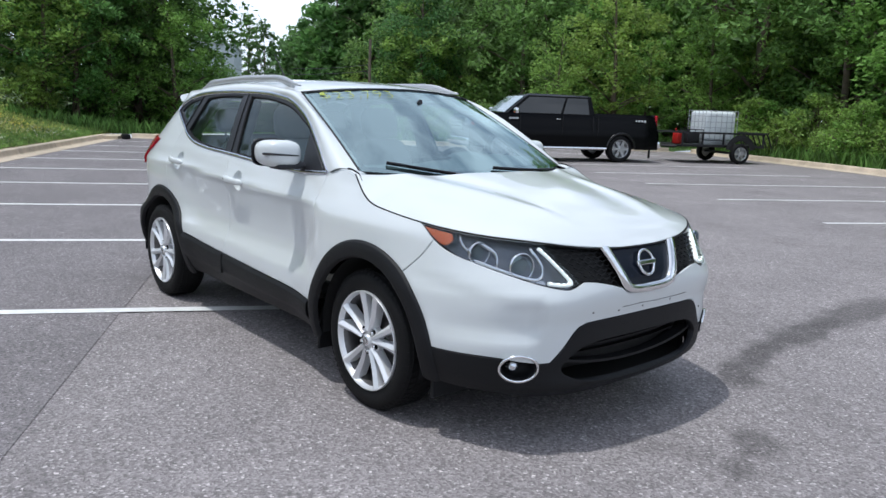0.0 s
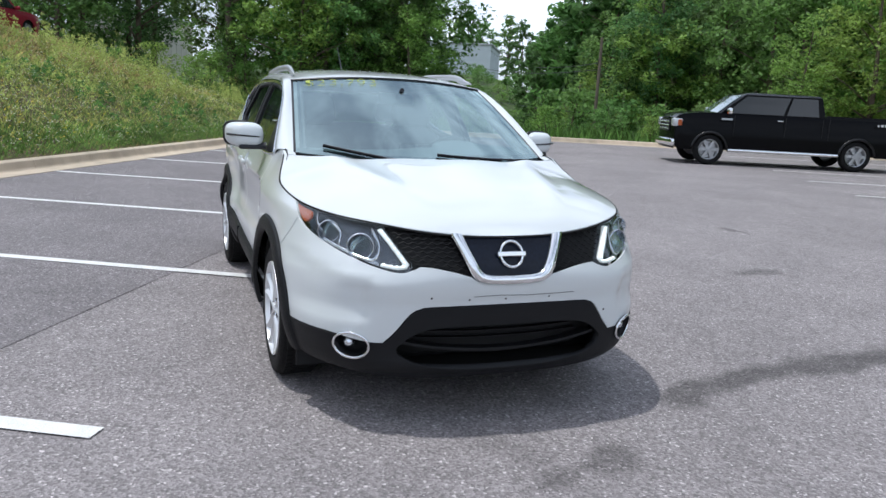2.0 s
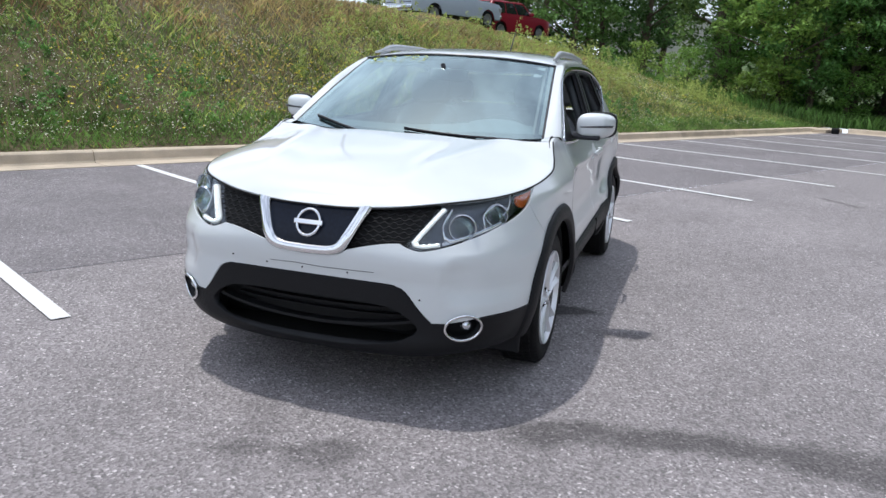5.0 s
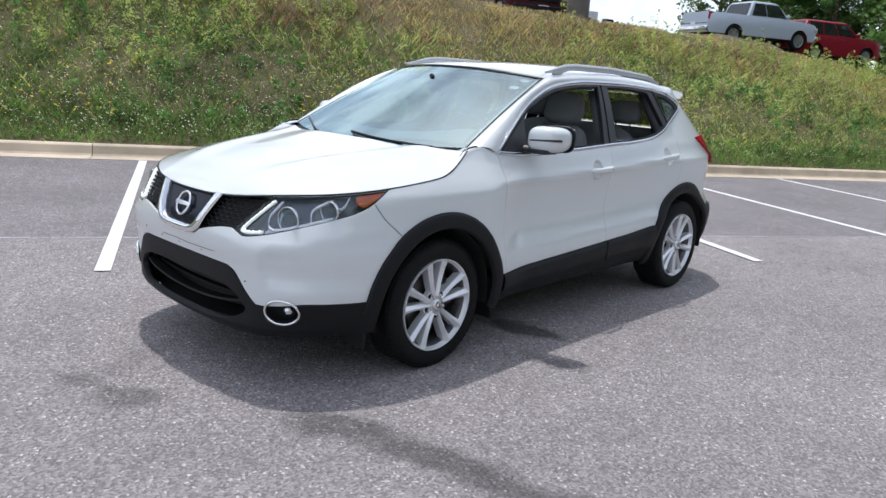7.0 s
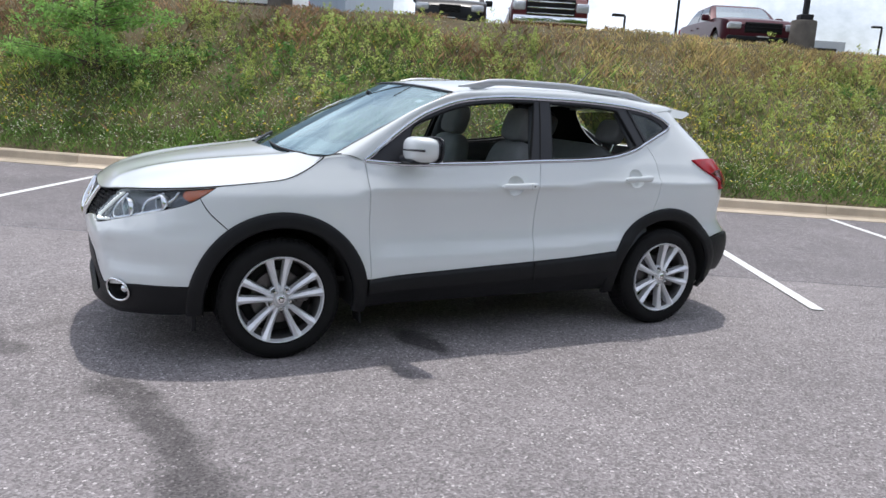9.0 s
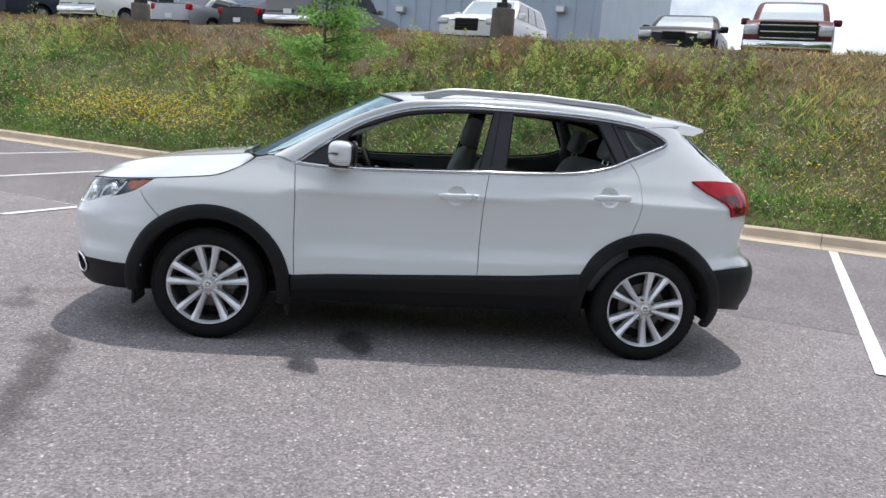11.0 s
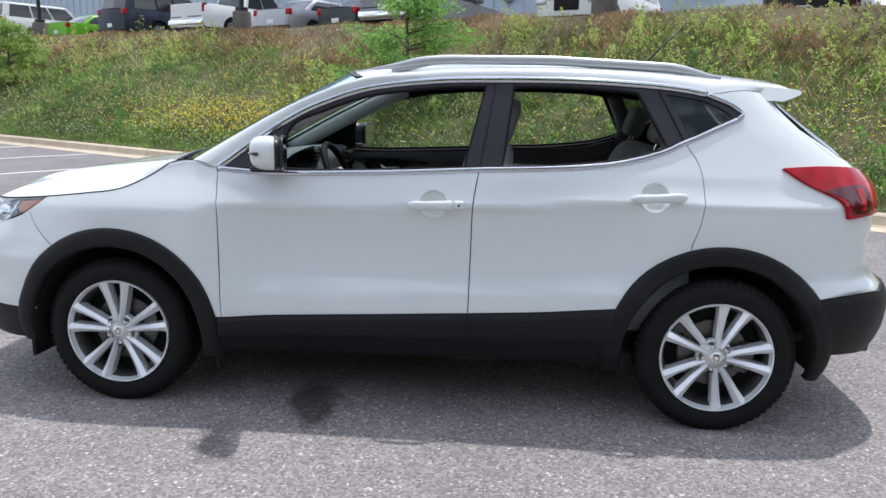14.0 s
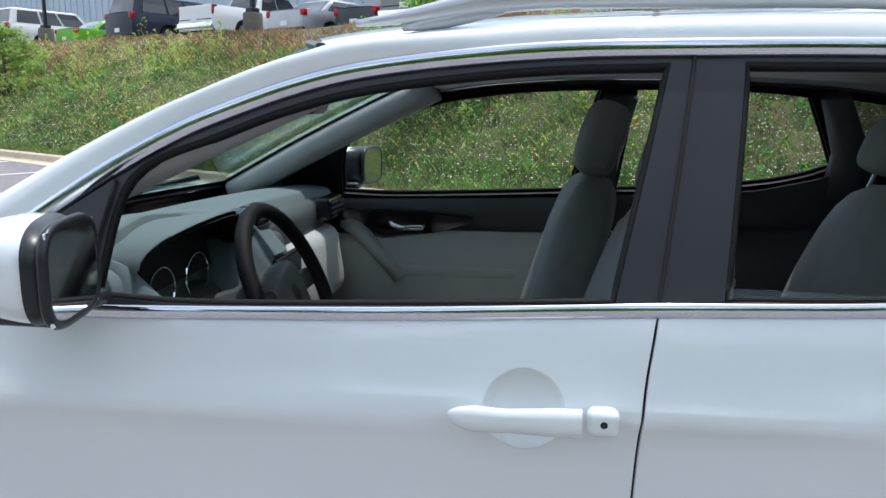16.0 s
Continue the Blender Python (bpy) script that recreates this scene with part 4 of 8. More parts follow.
fog_hole = fog_ring(0.056, 0.050)
fog_hole_r = [(2 * MID_F - s, z) for s, z in fog_hole]
lower = panel("lower_bumper", whole(low_half, MID_F), bumper_low, CLADDING, car, "matte black lower bumper", holes=[whole(INTAKE, MID_F), fog_hole, fog_hole_r], step=0.028, thick=0.03)
for mir, word in BOTH:
    rim = [tuple(bumper_low(np.array([s]), np.array([z]))[0] + np.array([0.006, 0.004, 0])) for s, z in fog_ring(0.062, 0.057)]
    if mir:
        rim = [(x, -y, z) for x, y, z in rim]
    bezel = part("fog_lamp", tube_bm(rim, 0.0062, 8, closed=True), CHROME, car, "oval chrome fog lamp surround", smooth=True)
    cup = bmesh.new()
    q = -1 if mir else 1
    inner = [Vector(r) for r in rim]
    mid = sum(inner, Vector()) / len(inner)
    rings = [[cup.verts.new(mid + (p - mid) * k + Vector((-dx, -0.5 * dx * q, 0))) for p in inner] for k, dx in ((1.0, 0.004), (0.85, 0.04), (0.6, 0.06), (0.02, 0.062))]
    for r0, r1 in zip(rings, rings[1:]):
        for i in range(len(r0)):
            cup.faces.new((r0[i], r0[(i + 1) % len(r0)], r1[(i + 1) % len(r0)], r1[i]))
    part("lamp_cup", cup, GRILLE_BLACK, bezel, smooth=True)
    lamp = lathe_bm([(0.0, 0.026), (0.012, 0.023), (0.022, 0.015), (0.027, 0.0), (0.027, -0.02)], 24)
    bmesh.ops.transform(lamp, matrix=Matrix.Translation(mid + Vector((-0.042, q * -0.004, 0.004))) @ Matrix.Rotation(radians(-90 + 22 * q), 4, 'Z'), verts=lamp.verts)
    part("bulb_lens", lamp, REFLECTOR, bezel, smooth=True)

# near-black box and plates added behind the openings to shut out light, with fins and the bumper beam
bm = box_bm((0.62, 1.22, 0.5), (1.66, 0, 0.56), 0.03)
part("engine_bay_box", bm, DARK, car)
panel("intake_back", whole(INTAKE, MID_F), body, DARK, car, lift=-0.11, gap=-0.05, step=0.06, thick=0.02)


def tray_surf(u, v):
    u, v = np.asarray(u, float), np.asarray(v, float)
    y = u * 0.74
    front = np.array([float(body(sy(float(b), 0.25), 0.25)[0]) for b in np.ravel(y)]) - 0.04
    return np.stack([1.35 + (front - 1.35) * v, y, 0.238 + 0.012 * u ** 2], -1)


grid_object("under_tray", tray_surf, np.linspace(-1, 1, 21), np.linspace(0, 1, 5), DARK, car, thick=0.01)
for q in (-1, 1):
    part("bumper_duct", box_bm((0.30, 0.02, 0.26), (1.97, q * 0.565, 0.36), 0.004, rot=Euler((0, 0, radians(-18 * q))).to_matrix()), DARK, car)
bm = box_bm((0.05, 1.12, 0.2), (1.99, 0, 0.37), 0.01)
part("radiator", bm, GRILLE_BLACK, car)


def cross_bar(name, z0, z1, y_half, back, h, mat, d=0.03):
    """A bar that follows the nose from side to side, sagging in the middle by z0 to z1."""
    bm = bmesh.new()
    rows = []
    for y in np.linspace(-y_half, y_half, 41):
        t = abs(y) / y_half
        z = z1 + (z0 - z1) * t ** 2
        p = body(sy(y, z), z)
        n = Vector((1, 0.25 * np.sign(y) * t, 0)).normalized()
        base = Vector(p) - n * back
        rows.append([bm.verts.new(base + n * a + Vector((0, 0, b))) for a, b in ((0, -h), (0, h), (-d, h), (-d, -h))])
    for r0, r1 in zip(rows, rows[1:]):
        for i in range(4):
            bm.faces.new((r0[i], r0[(i + 1) % 4], r1[(i + 1) % 4], r1[i]))
    bm.faces.new(rows[0])
    bm.faces.new(rows[-1][::-1])
    return part(name, bm, mat, car)


cross_bar("intake_bar", 0.395, 0.345, 0.47, 0.022, 0.006, CLADDING, 0.05)
cross_bar("intake_fin", 0.43, 0.415, 0.40, 0.075, 0.004, GRILLE_BLACK)
cross_bar("intake_fin", 0.40, 0.385, 0.42, 0.075, 0.004, GRILLE_BLACK)
cross_bar("intake_fin", 0.37, 0.318, 0.42, 0.075, 0.004, GRILLE_BLACK)
for y in (-0.2, 0.28):
    part("intake_bracket", box_bm((0.03, 0.03, 0.06), (2.1, y, 0.43), 0.004), GRILLE_BLACK, car)
for y, z in ((-0.19, 0.587), (-0.02, 0.585), (0.19, 0.587), (-0.36, 0.60), (0.50, 0.50)):
    p = Vector(body(sy(y, z), z))
    part("mount_hole", lathe_bm([(0.0, 0.0012), (0.0045, 0.0008), (0.005, -0.003)], 10), DARK, car).matrix_local = Matrix.Translation(p) @ Matrix.Rotation(radians(-90), 4, 'Z')
bm = bmesh.new()
scratch = [bm.verts.new(Vector(body(sy(y, z), z)) + Vector((0.0012, 0, dz))) for dz in (-0.0012, 0.0012) for y, z in ((-0.17, 0.6), (-0.05, 0.603), (0.08, 0.598), (0.24, 0.601), (0.31, 0.603))]
for i in range(4):
    bm.faces.new((scratch[i], scratch[i + 1], scratch[i + 6], scratch[i + 5]))
part("scratch", bm, DARK, car, "thin grey scratch in the white paint")

# ---- grille ----
for mir, word in BOTH:
    mesh_back = panel("grille_mesh", joined(flow(Y((0.26, 0.850), (0.222, 0.775), (0.19, 0.700))), GRILLE_LOW[::-1], LAMP_IN, [p for p in HOOD_LINE if LAMP_IN[-1][0] < p[0] < V_OUT[0][0]]),
                      body, DARK, car, "black honeycomb grille", mirror=mir, lift=-0.045, gap=-0.006)
    q = -1 if mir else 1
    poly = joined(flow(Y((0.268, 0.858), (0.228, 0.775), (0.19, 0.697))), GRILLE_LOW[::-1], LAMP_IN, [p for p in HOOD_LINE if LAMP_IN[-1][0] < p[0] < V_OUT[0][0]])
    row = 0
    for z in np.arange(0.70, 0.885, 0.017):
        row += 1
        bm = bmesh.new()
        ss = np.arange(sy(0.53, z), sy(0.18, z), 0.004)
        run = []
        for s in ss:
            zz = z + 0.0042 * math.cos(s * 190 + row * math.pi)
            if inside(np.array([s]), np.array([zz]), poly)[0]:
                run.append((s, zz))
        if len(run) > 4:
            pts = [Vector(body(s, zz)) + Vector((-0.014, -0.006, 0)) for s, zz in run]
            pts = [Vector((p.x, p.y * q, p.z)) for p in pts]
            tube_bm(pts, 0.0028, 4, bm)
            part("grille_bar", bm, GRILLE_BLACK, mesh_back)
        else:
            bm.free()
top_v = [p for p in HOOD_LINE if p[0] > V_IN[0][0]]
panel("badge_panel", whole(joined(top_v[::-1], V_IN), MID_F), body, BADGE_NAVY, car, "dark navy panel behind the badge", lift=-0.012, gap=-0.004)


def ribbon(name, outer, inner, lift, mat, parent, mirror_mid=None):
    """A raised, rounded band between two lines on the nose."""
    n = 60

    def even(line):
        p = np.array(line)
        d = np.concatenate([[0], np.cumsum(np.linalg.norm(np.diff(p, axis=0), axis=1))])
        return np.stack([np.interp(np.linspace(0, d[-1], n), d, p[:, i]) for i in range(2)], 1)
    if mirror_mid is not None:
        outer = joined(outer, [(2 * mirror_mid - s, z) for s, z in outer[::-1]])
        inner = joined(inner, [(2 * mirror_mid - s, z) for s, z in inner[::-1]])
    a, b = even(outer), even(inner)
    bm = bmesh.new()
    rows = []
    for i in range(n):
        r = []
        for t, h in ((0, -0.015), (0, 0.25), (0.18, 0.85), (0.5, 1.0), (0.82, 0.75), (1, 0.2), (1, -0.9)):
            s, z = a[i] * (1 - t) + b[i] * t
            p = Vector(body(s, z))
            nrm = Vector(np.cross(body(s + 0.003, z) - body(s - 0.003, z), body(s, z + 0.003) - body(s, z - 0.003))).normalized()
            if nrm.x < 0:
                nrm = -nrm
            r.append(bm.verts.new(p + nrm * lift * h))
        rows.append(r)
    for r0, r1 in zip(rows, rows[1:]):
        for k in range(len(r0) - 1):
            bm.faces.new((r0[k], r1[k], r1[k + 1], r0[k + 1]))
    bm.faces.new(rows[0])
    bm.faces.new(rows[-1][::-1])
    return part(name, bm, mat, parent, smooth=True, angle=50)


ribbon("chrome_surround", V_OUT, V_IN, 0.016, CHROME, car, MID_F)["label"] = "bright chrome V-shaped grille surround"
badge = part("badge", tube_bm([(2.219 - 0.021 * math.sin(t), 0.052 * math.cos(t), 0.778 + 0.052 * math.sin(t)) for t in np.linspace(0, math.tau, 48, endpoint=False)], 0.0068, 8, closed=True, up=(1, 0, 0)), CHROME, car, "round chrome badge with a bar", smooth=True)
part("badge_bar", box_bm((0.012, 0.134, 0.023), (2.220, 0, 0.778), 0.004, rot=Euler((0, radians(-22), 0)).to_matrix()), CHROME, badge)

# ---- headlamps ----
lamp_top = [p for p in HOOD_LINE if LAMP_TIP[0] < p[0] < LAMP_IN[-1][0]]
LAMP = joined(LAMP_LOW, LAMP_IN, [(s, z - 0.004) for s, z in lamp_top[::-1]])


def at_body(s, z, lift=0.0, q=1):
    p = Vector(body(s, z))
    nrm = Vector(np.cross(body(s + 0.003, z) - body(s - 0.003, z), body(s, z + 0.003) - body(s, z - 0.003))).normalized()
    if nrm.y * p.y + nrm.x < 0:
        nrm = -nrm
    p = p + nrm * lift
    return Vector((p.x, p.y * q, p.z)), Vector((nrm.x, nrm.y * q, nrm.z))


def lamp_round(name, s, z, r, depth, tilt, q, parent, mats):
    """A round projector or reflector that looks forward."""
    p, nrm = at_body(s, z, -depth, q)
    face = Vector((1, 0.25 * q, 0)).normalized()
    m = Matrix.Translation(p) @ face.to_track_quat('Y', 'Z').to_matrix().to_4x4()
    b1 = lathe_bm([(r * 1.02, 0.02), (r * 1.08, 0.024), (r * 1.12, 0.016), (r * 0.98, -0.01), (r * 0.7, -0.03), (0.001, -0.035)], 28)
    bmesh.ops.transform(b1, matrix=m, verts=b1.verts)
    o = part(name, b1, mats[0], parent, smooth=True)
    b2 = lathe_bm([(0.001, 0.016), (r * 0.35, 0.0135), (r * 0.62, 0.004), (r * 0.68, -0.012)], 24)
    bmesh.ops.transform(b2, matrix=m, verts=b2.verts)
    part("projector_lens", b2, mats[1], o, smooth=True)


for mir, word in BOTH:
    q = -1 if mir else 1
    house = panel("headlamp", LAMP, body, LAMP_SHELL, car, "swept-back headlamp with amber corner", mirror=mir, lift=-0.052, gap=-0.004, thick=0.02)
    panel("lens_cover", LAMP, body, LENS, house, mirror=mir, lift=0.0015, thick=0.003).visible_shadow = False
    lamp_round("low_beam", sx(1.915, 0.848), 0.846, 0.043, 0.034, 0, q, house, (REFLECTOR, GLASS))
    lamp_round("high_beam", sy(0.640, 0.808), 0.806, 0.052, 0.030, 0, q, house, (REFLECTOR, GLASS))
    bm = bmesh.new()
    pts = [at_body(s, z, -0.014, q)[0] for s, z in flow(Y((0.553, 0.872), (0.515, 0.815), (0.468, 0.742), (0.50, 0.728), (0.565, 0.737)), 0.012)]
    tube_bm(pts, 0.0155, 8, bm, flat=0.5)
    part("daytime_light_strip", bm, LIGHT_STRIP, house, "pale daytime running light strip", smooth=True)
    dots = flow(Y((0.549, 0.866), (0.514, 0.812), (0.472, 0.746), (0.50, 0.732), (0.555, 0.738)), 0.005)
    for k in range(12):
        s, z = dots[min(len(dots) - 1, 1 + k * (len(dots) - 2) // 11)]
        p, nrm = at_body(s, z, -0.004, q)
        part("light_diode", lathe_bm([(0.001, 0.002), (0.0036, 0.001), (0.005, -0.003)], 8), DIODE, house, "lit white diode").matrix_local = Matrix.Translation(p) @ nrm.to_track_quat('Y', 'Z').to_matrix().to_4x4()
    amber = joined(flow([(LAMP_TIP[0] + 0.012, LAMP_TIP[1] - 0.006)] + X((1.735, 0.880), (1.785, 0.856), (1.815, 0.880), (1.80, 0.907))), flow([(sx(1.80, 0.907), 0.907), (LAMP_TIP[0] + 0.012, LAMP_TIP[1] - 0.006)]))
    panel("side_reflector", amber, body, AMBER, house, "amber corner reflector", mirror=mir, lift=-0.006, gap=0.002, thick=0.012)
    # bright bezels: a curtain between the two lamps and a tray below them
    for line_, r_b in ((Y((0.742, 0.888), (0.705, 0.845), (0.715, 0.79)), 0.0042), (Y((0.585, 0.872), (0.565, 0.80), (0.60, 0.752), (0.70, 0.779), (0.775, 0.815)), 0.0038), (X((1.83, 0.905), (1.855, 0.868), (1.90, 0.835)), 0.0036)):
        part("chrome_rib", tube_bm([at_body(s, z, -0.016, q)[0] for s, z in flow(line_)], r_b, 6, flat=2.2), REFLECTOR, house, smooth=True)
    tray = joined(flow(Y((0.575, 0.748), (0.70, 0.782), (0.775, 0.818))), flow(Y((0.775, 0.818), (0.77, 0.80), (0.66, 0.757), (0.575, 0.733))))
    panel("lamp_tray", tray, body, LAMP_GREY, house, mirror=mir, lift=-0.018, gap=0.001, thick=0.02)

# ---- wheel arch trims, sills, rear bumper ----
def sxv(x, z):
    return np.array([sx(float(a), float(b)) for a, b in zip(np.ravel(x), np.ravel(z))])


def arch_surf(hx, back, fore):
    prof = spline((-0.05, 0.002), (0, 0.004), (0.12, 0.014), (0.5, 0.02), (0.85, 0.018), (0.97, 0.008), (1.0, -0.004), (1.05, -0.02))

    def f(u, v):
        u, v = np.asarray(u, float), np.asarray(v, float)
        r = (ARCH_R + 0.006) * (1 - v) + 0.398 * v
        x, z = hx - r * np.cos(u), HUB_Z + r * np.sin(u)
        s = sxv(x, z)
        p = body(s, z)
        n = np.cross(body(s + 0.004, z) - body(s - 0.004, z), body(s, z + 0.004) - body(s, z - 0.004))
        n /= np.linalg.norm(n, axis=1, keepdims=True)
        n *= np.where(n[:, 1] > 0, 1, -1)[:, None]
        return p + n * prof(v)[:, None]
    return f


sill_z = spline((-0.9, 0.535), (-0.6, 0.504), (-0.26, 0.484), (0.3, 0.455), (0.83, 0.429))


def sill_surf(u, v):
    u, v = np.asarray(u, float), np.asarray(v, float)
    top = sill_z(u) - 0.001
    z = top + (0.262 - top) * v
    y = half_width(u, z)
    out = spline((-0.05, 0.002), (0, 0.006), (0.08, 0.018), (0.35, 0.026), (0.5, 0.024), (0.6, 0.014), (1.0, -0.01), (1.1, -0.03))(v)
    return np.stack([u, y + out, z], -1)


for mir, word in BOTH:
    q = -1 if mir else 1
    for hx, lo, hi in ((HUB_X, -10, 187), (-HUB_X, -13, 190)):
        trim = grid_object("arch_trim", arch_surf(hx, 0, 0), np.radians(np.linspace(lo, hi, 61)), np.linspace(0, 1, 14), CLADDING, car, "black plastic wheel arch trim", thick=0.012, mirror=mir)
        bm = bmesh.new()
        rings = []
        for t in np.linspace(radians(-8), radians(190), 40):
            rings.append([bm.verts.new((hx - 0.402 * math.cos(t), q * y, HUB_Z + 0.402 * math.sin(t))) for y in (0.875, 0.80, 0.6)])
        for r0, r1 in zip(rings, rings[1:]):
            for i in range(2):
                bm.faces.new((r0[i], r0[i + 1], r1[i + 1], r1[i]))
        bm.faces.new([r[2] for r in rings])
        part("wheel_well", bm, DARK, car, smooth=True)
    grid_object("sill_trim", sill_surf, np.linspace(-0.885, 0.84, 60), np.linspace(0, 1, 16), CLADDING, car, "black plastic sill trim", thick=0.012, mirror=mir)
    for hx, off, wide in ((HUB_X, -0.44, 0.12),):
        part("mud_flap", box_bm((0.016, wide, 0.24), (hx + off, q * (0.872 - wide / 2), 0.285), 0.006, rot=Euler((0, radians(10), 0)).to_matrix()), CLADDING, car)
    part("air_dam_flap", box_bm((0.02, 0.2, 0.11), (1.765, q * 0.74, 0.235), 0.006), CLADDING, car)
    part("side_seam", box_bm((0.004, 0.012, 0.12), (-0.262, q * 0.898, 0.42), 0.0), DARK, car)
RB_LOW = flow([(sx(-1.79, 0.36), 0.36)] + YR((0.70, 0.35), (0.5, 0.335), (0.0, 0.33)))
panel("rear_lower_bumper", whole(joined(REAR_CUT[::-1], [p for p in full_r[::-1] if p[0] < -HUB_X and 0.362 < p[1] < 0.597][::-1], RB_LOW), MID_R), body, CLADDING, car, "black lower rear bumper", lift=0.012, thick=0.04)
part("exhaust_tip", tube_bm([(-1.9, 0.5, 0.3), (-2.1, 0.5, 0.3)], 0.028, 14), DISC, car, smooth=True, angle=40)
part("underbody", box_bm((3.3, 1.24, 0.16), (0.05, 0, 0.32), 0.03), DARK, car)
part("cabin_underside", box_bm((1.7, 1.62, 0.08), (-0.02, 0, 0.315), 0.02), DARK, car)
part("tail_box", box_bm((0.5, 1.25, 0.3), (-1.8, 0, 0.48), 0.05), DARK, car)

# ---- tailgate, spoiler, tail lamps ----
hatch_half = joined([(MID_R, 0.70)], YR((0.2, 0.70), (0.56, 0.712)), HATCH_SEAM[::-1][1:-6], YR((0.60, 1.16), (0.3, 1.155), (0.0, 1.155)))
panel("tailgate", whole(hatch_half, MID_R), body, PAINT, car)
panel("rear_window", whole(joined(YR((0.0, 1.165), (0.3, 1.165), (0.63, 1.17)), YR((0.64, 1.25), (0.585, 1.40), (0.3, 1.42), (0.0, 1.42))), MID_R), body, GLASS_TINT, car, "dark rear window", lift=0.002, thick=0.004)
bm = bmesh.new()
rows = []
for y in np.linspace(-0.60, 0.60, 31):
    t = abs(y) / 0.6
    zr = float(roof_mid(-1.5)) - 0.052 * t ** 2.4
    drop = 0.018 * max(0, t - 0.75) / 0.25
    tip = -1.715 + 0.05 * t ** 2
    prof = [(-1.48, zr + 0.004), (-1.6, zr - 0.008), (tip + 0.012, 1.478 - 0.022 * t ** 2), (tip, 1.468 - 0.022 * t ** 2), (tip + 0.012, 1.456 - 0.022 * t ** 2), (-1.585, 1.425 - 0.03 * t ** 2 - drop + 0.03 * t ** 6), (-1.48, 1.44 - 0.03 * t ** 2 - drop + 0.02 * t ** 6)]
    rows.append([bm.verts.new((x, y * (0.965 + 0.9 * max(0.0, 1.47 - z)), z)) for x, z in prof])
for r0, r1 in zip(rows, rows[1:]):
    for i in range(7):
        bm.faces.new((r0[i], r0[(i + 1) % 7], r1[(i + 1) % 7], r1[i]))
bm.faces.new(rows[0])
bm.faces.new(rows[-1][::-1])
part("roof_spoiler", bm, PAINT, car, smooth=True, angle=45)
TAIL = joined(flow(X((-1.545, 1.130), (-1.64, 1.072), (-1.76, 1.018), (-1.80, 0.985))), flow(X((-1.80, 0.985), (-1.815, 0.935)), 0.01), flow(X((-1.815, 0.935), (-1.93, 0.945)) + YR((0.55, 0.955)), 0.02),
              flow(YR((0.55, 0.955), (0.56, 1.04), (0.62, 1.115))), flow(YR((0.62, 1.115)) + X((-1.85, 1.128), (-1.70, 1.137), (-1.545, 1.130))))
for mir, word in BOTH:
    lamp = panel("tail_lamp", TAIL, body, RED_LENS, car, "red tail lamp wrapping round the corner", mirror=mir, lift=0.016, gap=0.0, thick=0.02)
    low = joined(flow(X((-1.70, 1.04), (-1.80, 1.005), (-1.825, 0.95))), flow(X((-1.825, 0.95), (-1.92, 0.958), (-1.90, 1.052), (-1.80, 1.062), (-1.70, 1.04))))
    glow = joined(flow(X((-1.850, 1.045), (-1.872, 0.972))), flow(X((-1.872, 0.972), (-1.890, 0.975), (-1.882, 1.045), (-1.850, 1.045))))
    panel("lamp_strip", glow, body, RED_LENS, lamp, mirror=mir, lift=0.0205, gap=0.0, thick=0.004)
    panel("reversing_lens", low, body, SMOKED_RED, lamp, "smoked lower lens", mirror=mir, lift=0.0185, gap=0.003, thick=0.006)
part("aerial", tube_bm([(-1.05, 0.0, 1.57), (-1.10, 0, 1.60), (-1.28, 0, 1.79)], [0.012, 0.006, 0.0025], 8), TRIM_BLACK, car, "short roof aerial", smooth=True)

# ---- side windows: black frames, chrome line, panes ----
dlo_line = flow(DLO_TOP, 0.03)
DLO_REAR = flow(X((-1.25, 1.43), (-1.345, 1.392), (-1.395, 1.352), (-1.375, 1.327)))
DLO_BELT = flow(X((-1.375, 1.327), (-1.25, 1.270), (-1.155, 1.229), (-1.05, 1.182), (-0.86, 1.135), (-0.6, 1.111), (-0.292, 1.098), (0.1, 1.078), (0.54, 1.064), (0.70, 1.067), (0.855, 1.077)))
DLO = joined(dlo_line, DLO_REAR[1:], DLO_BELT[1:])
WIN_F = joined(flow(X((0.585, 1.085), (0.55, 1.268), (0.404, 1.343), (0.27, 1.393), (0.135, 1.424), (-0.1, 1.451), (-0.315, 1.459)), 0.03), flow(X((-0.315, 1.459), (-0.233, 1.105)), 0.03), flow(X((-0.233, 1.105), (0.1, 1.09), (0.4, 1.08), (0.585, 1.085)), 0.03))
WIN_R = joined(flow(X((-0.425, 1.461), (-0.69, 1.459), (-0.90, 1.447), (-0.965, 1.437)), 0.03), flow(X((-0.965, 1.437), (-1.03, 1.32), (-1.085, 1.212)), 0.03), flow(X((-1.085, 1.212), (-1.0, 1.178), (-0.86, 1.148), (-0.6, 1.122), (-0.385, 1.114)), 0.03), flow(X((-0.385, 1.114), (-0.425, 1.461)), 0.03))
WIN_Q = joined(flow(X((-1.075, 1.434), (-1.24, 1.408)), 0.03), flow(X((-1.24, 1.408), (-1.32, 1.37), (-1.355, 1.338)), 0.03), flow(X((-1.355, 1.338), (-1.25, 1.285), (-1.175, 1.25)), 0.03), flow(X((-1.175, 1.25), (-1.075, 1.434)), 0.03))
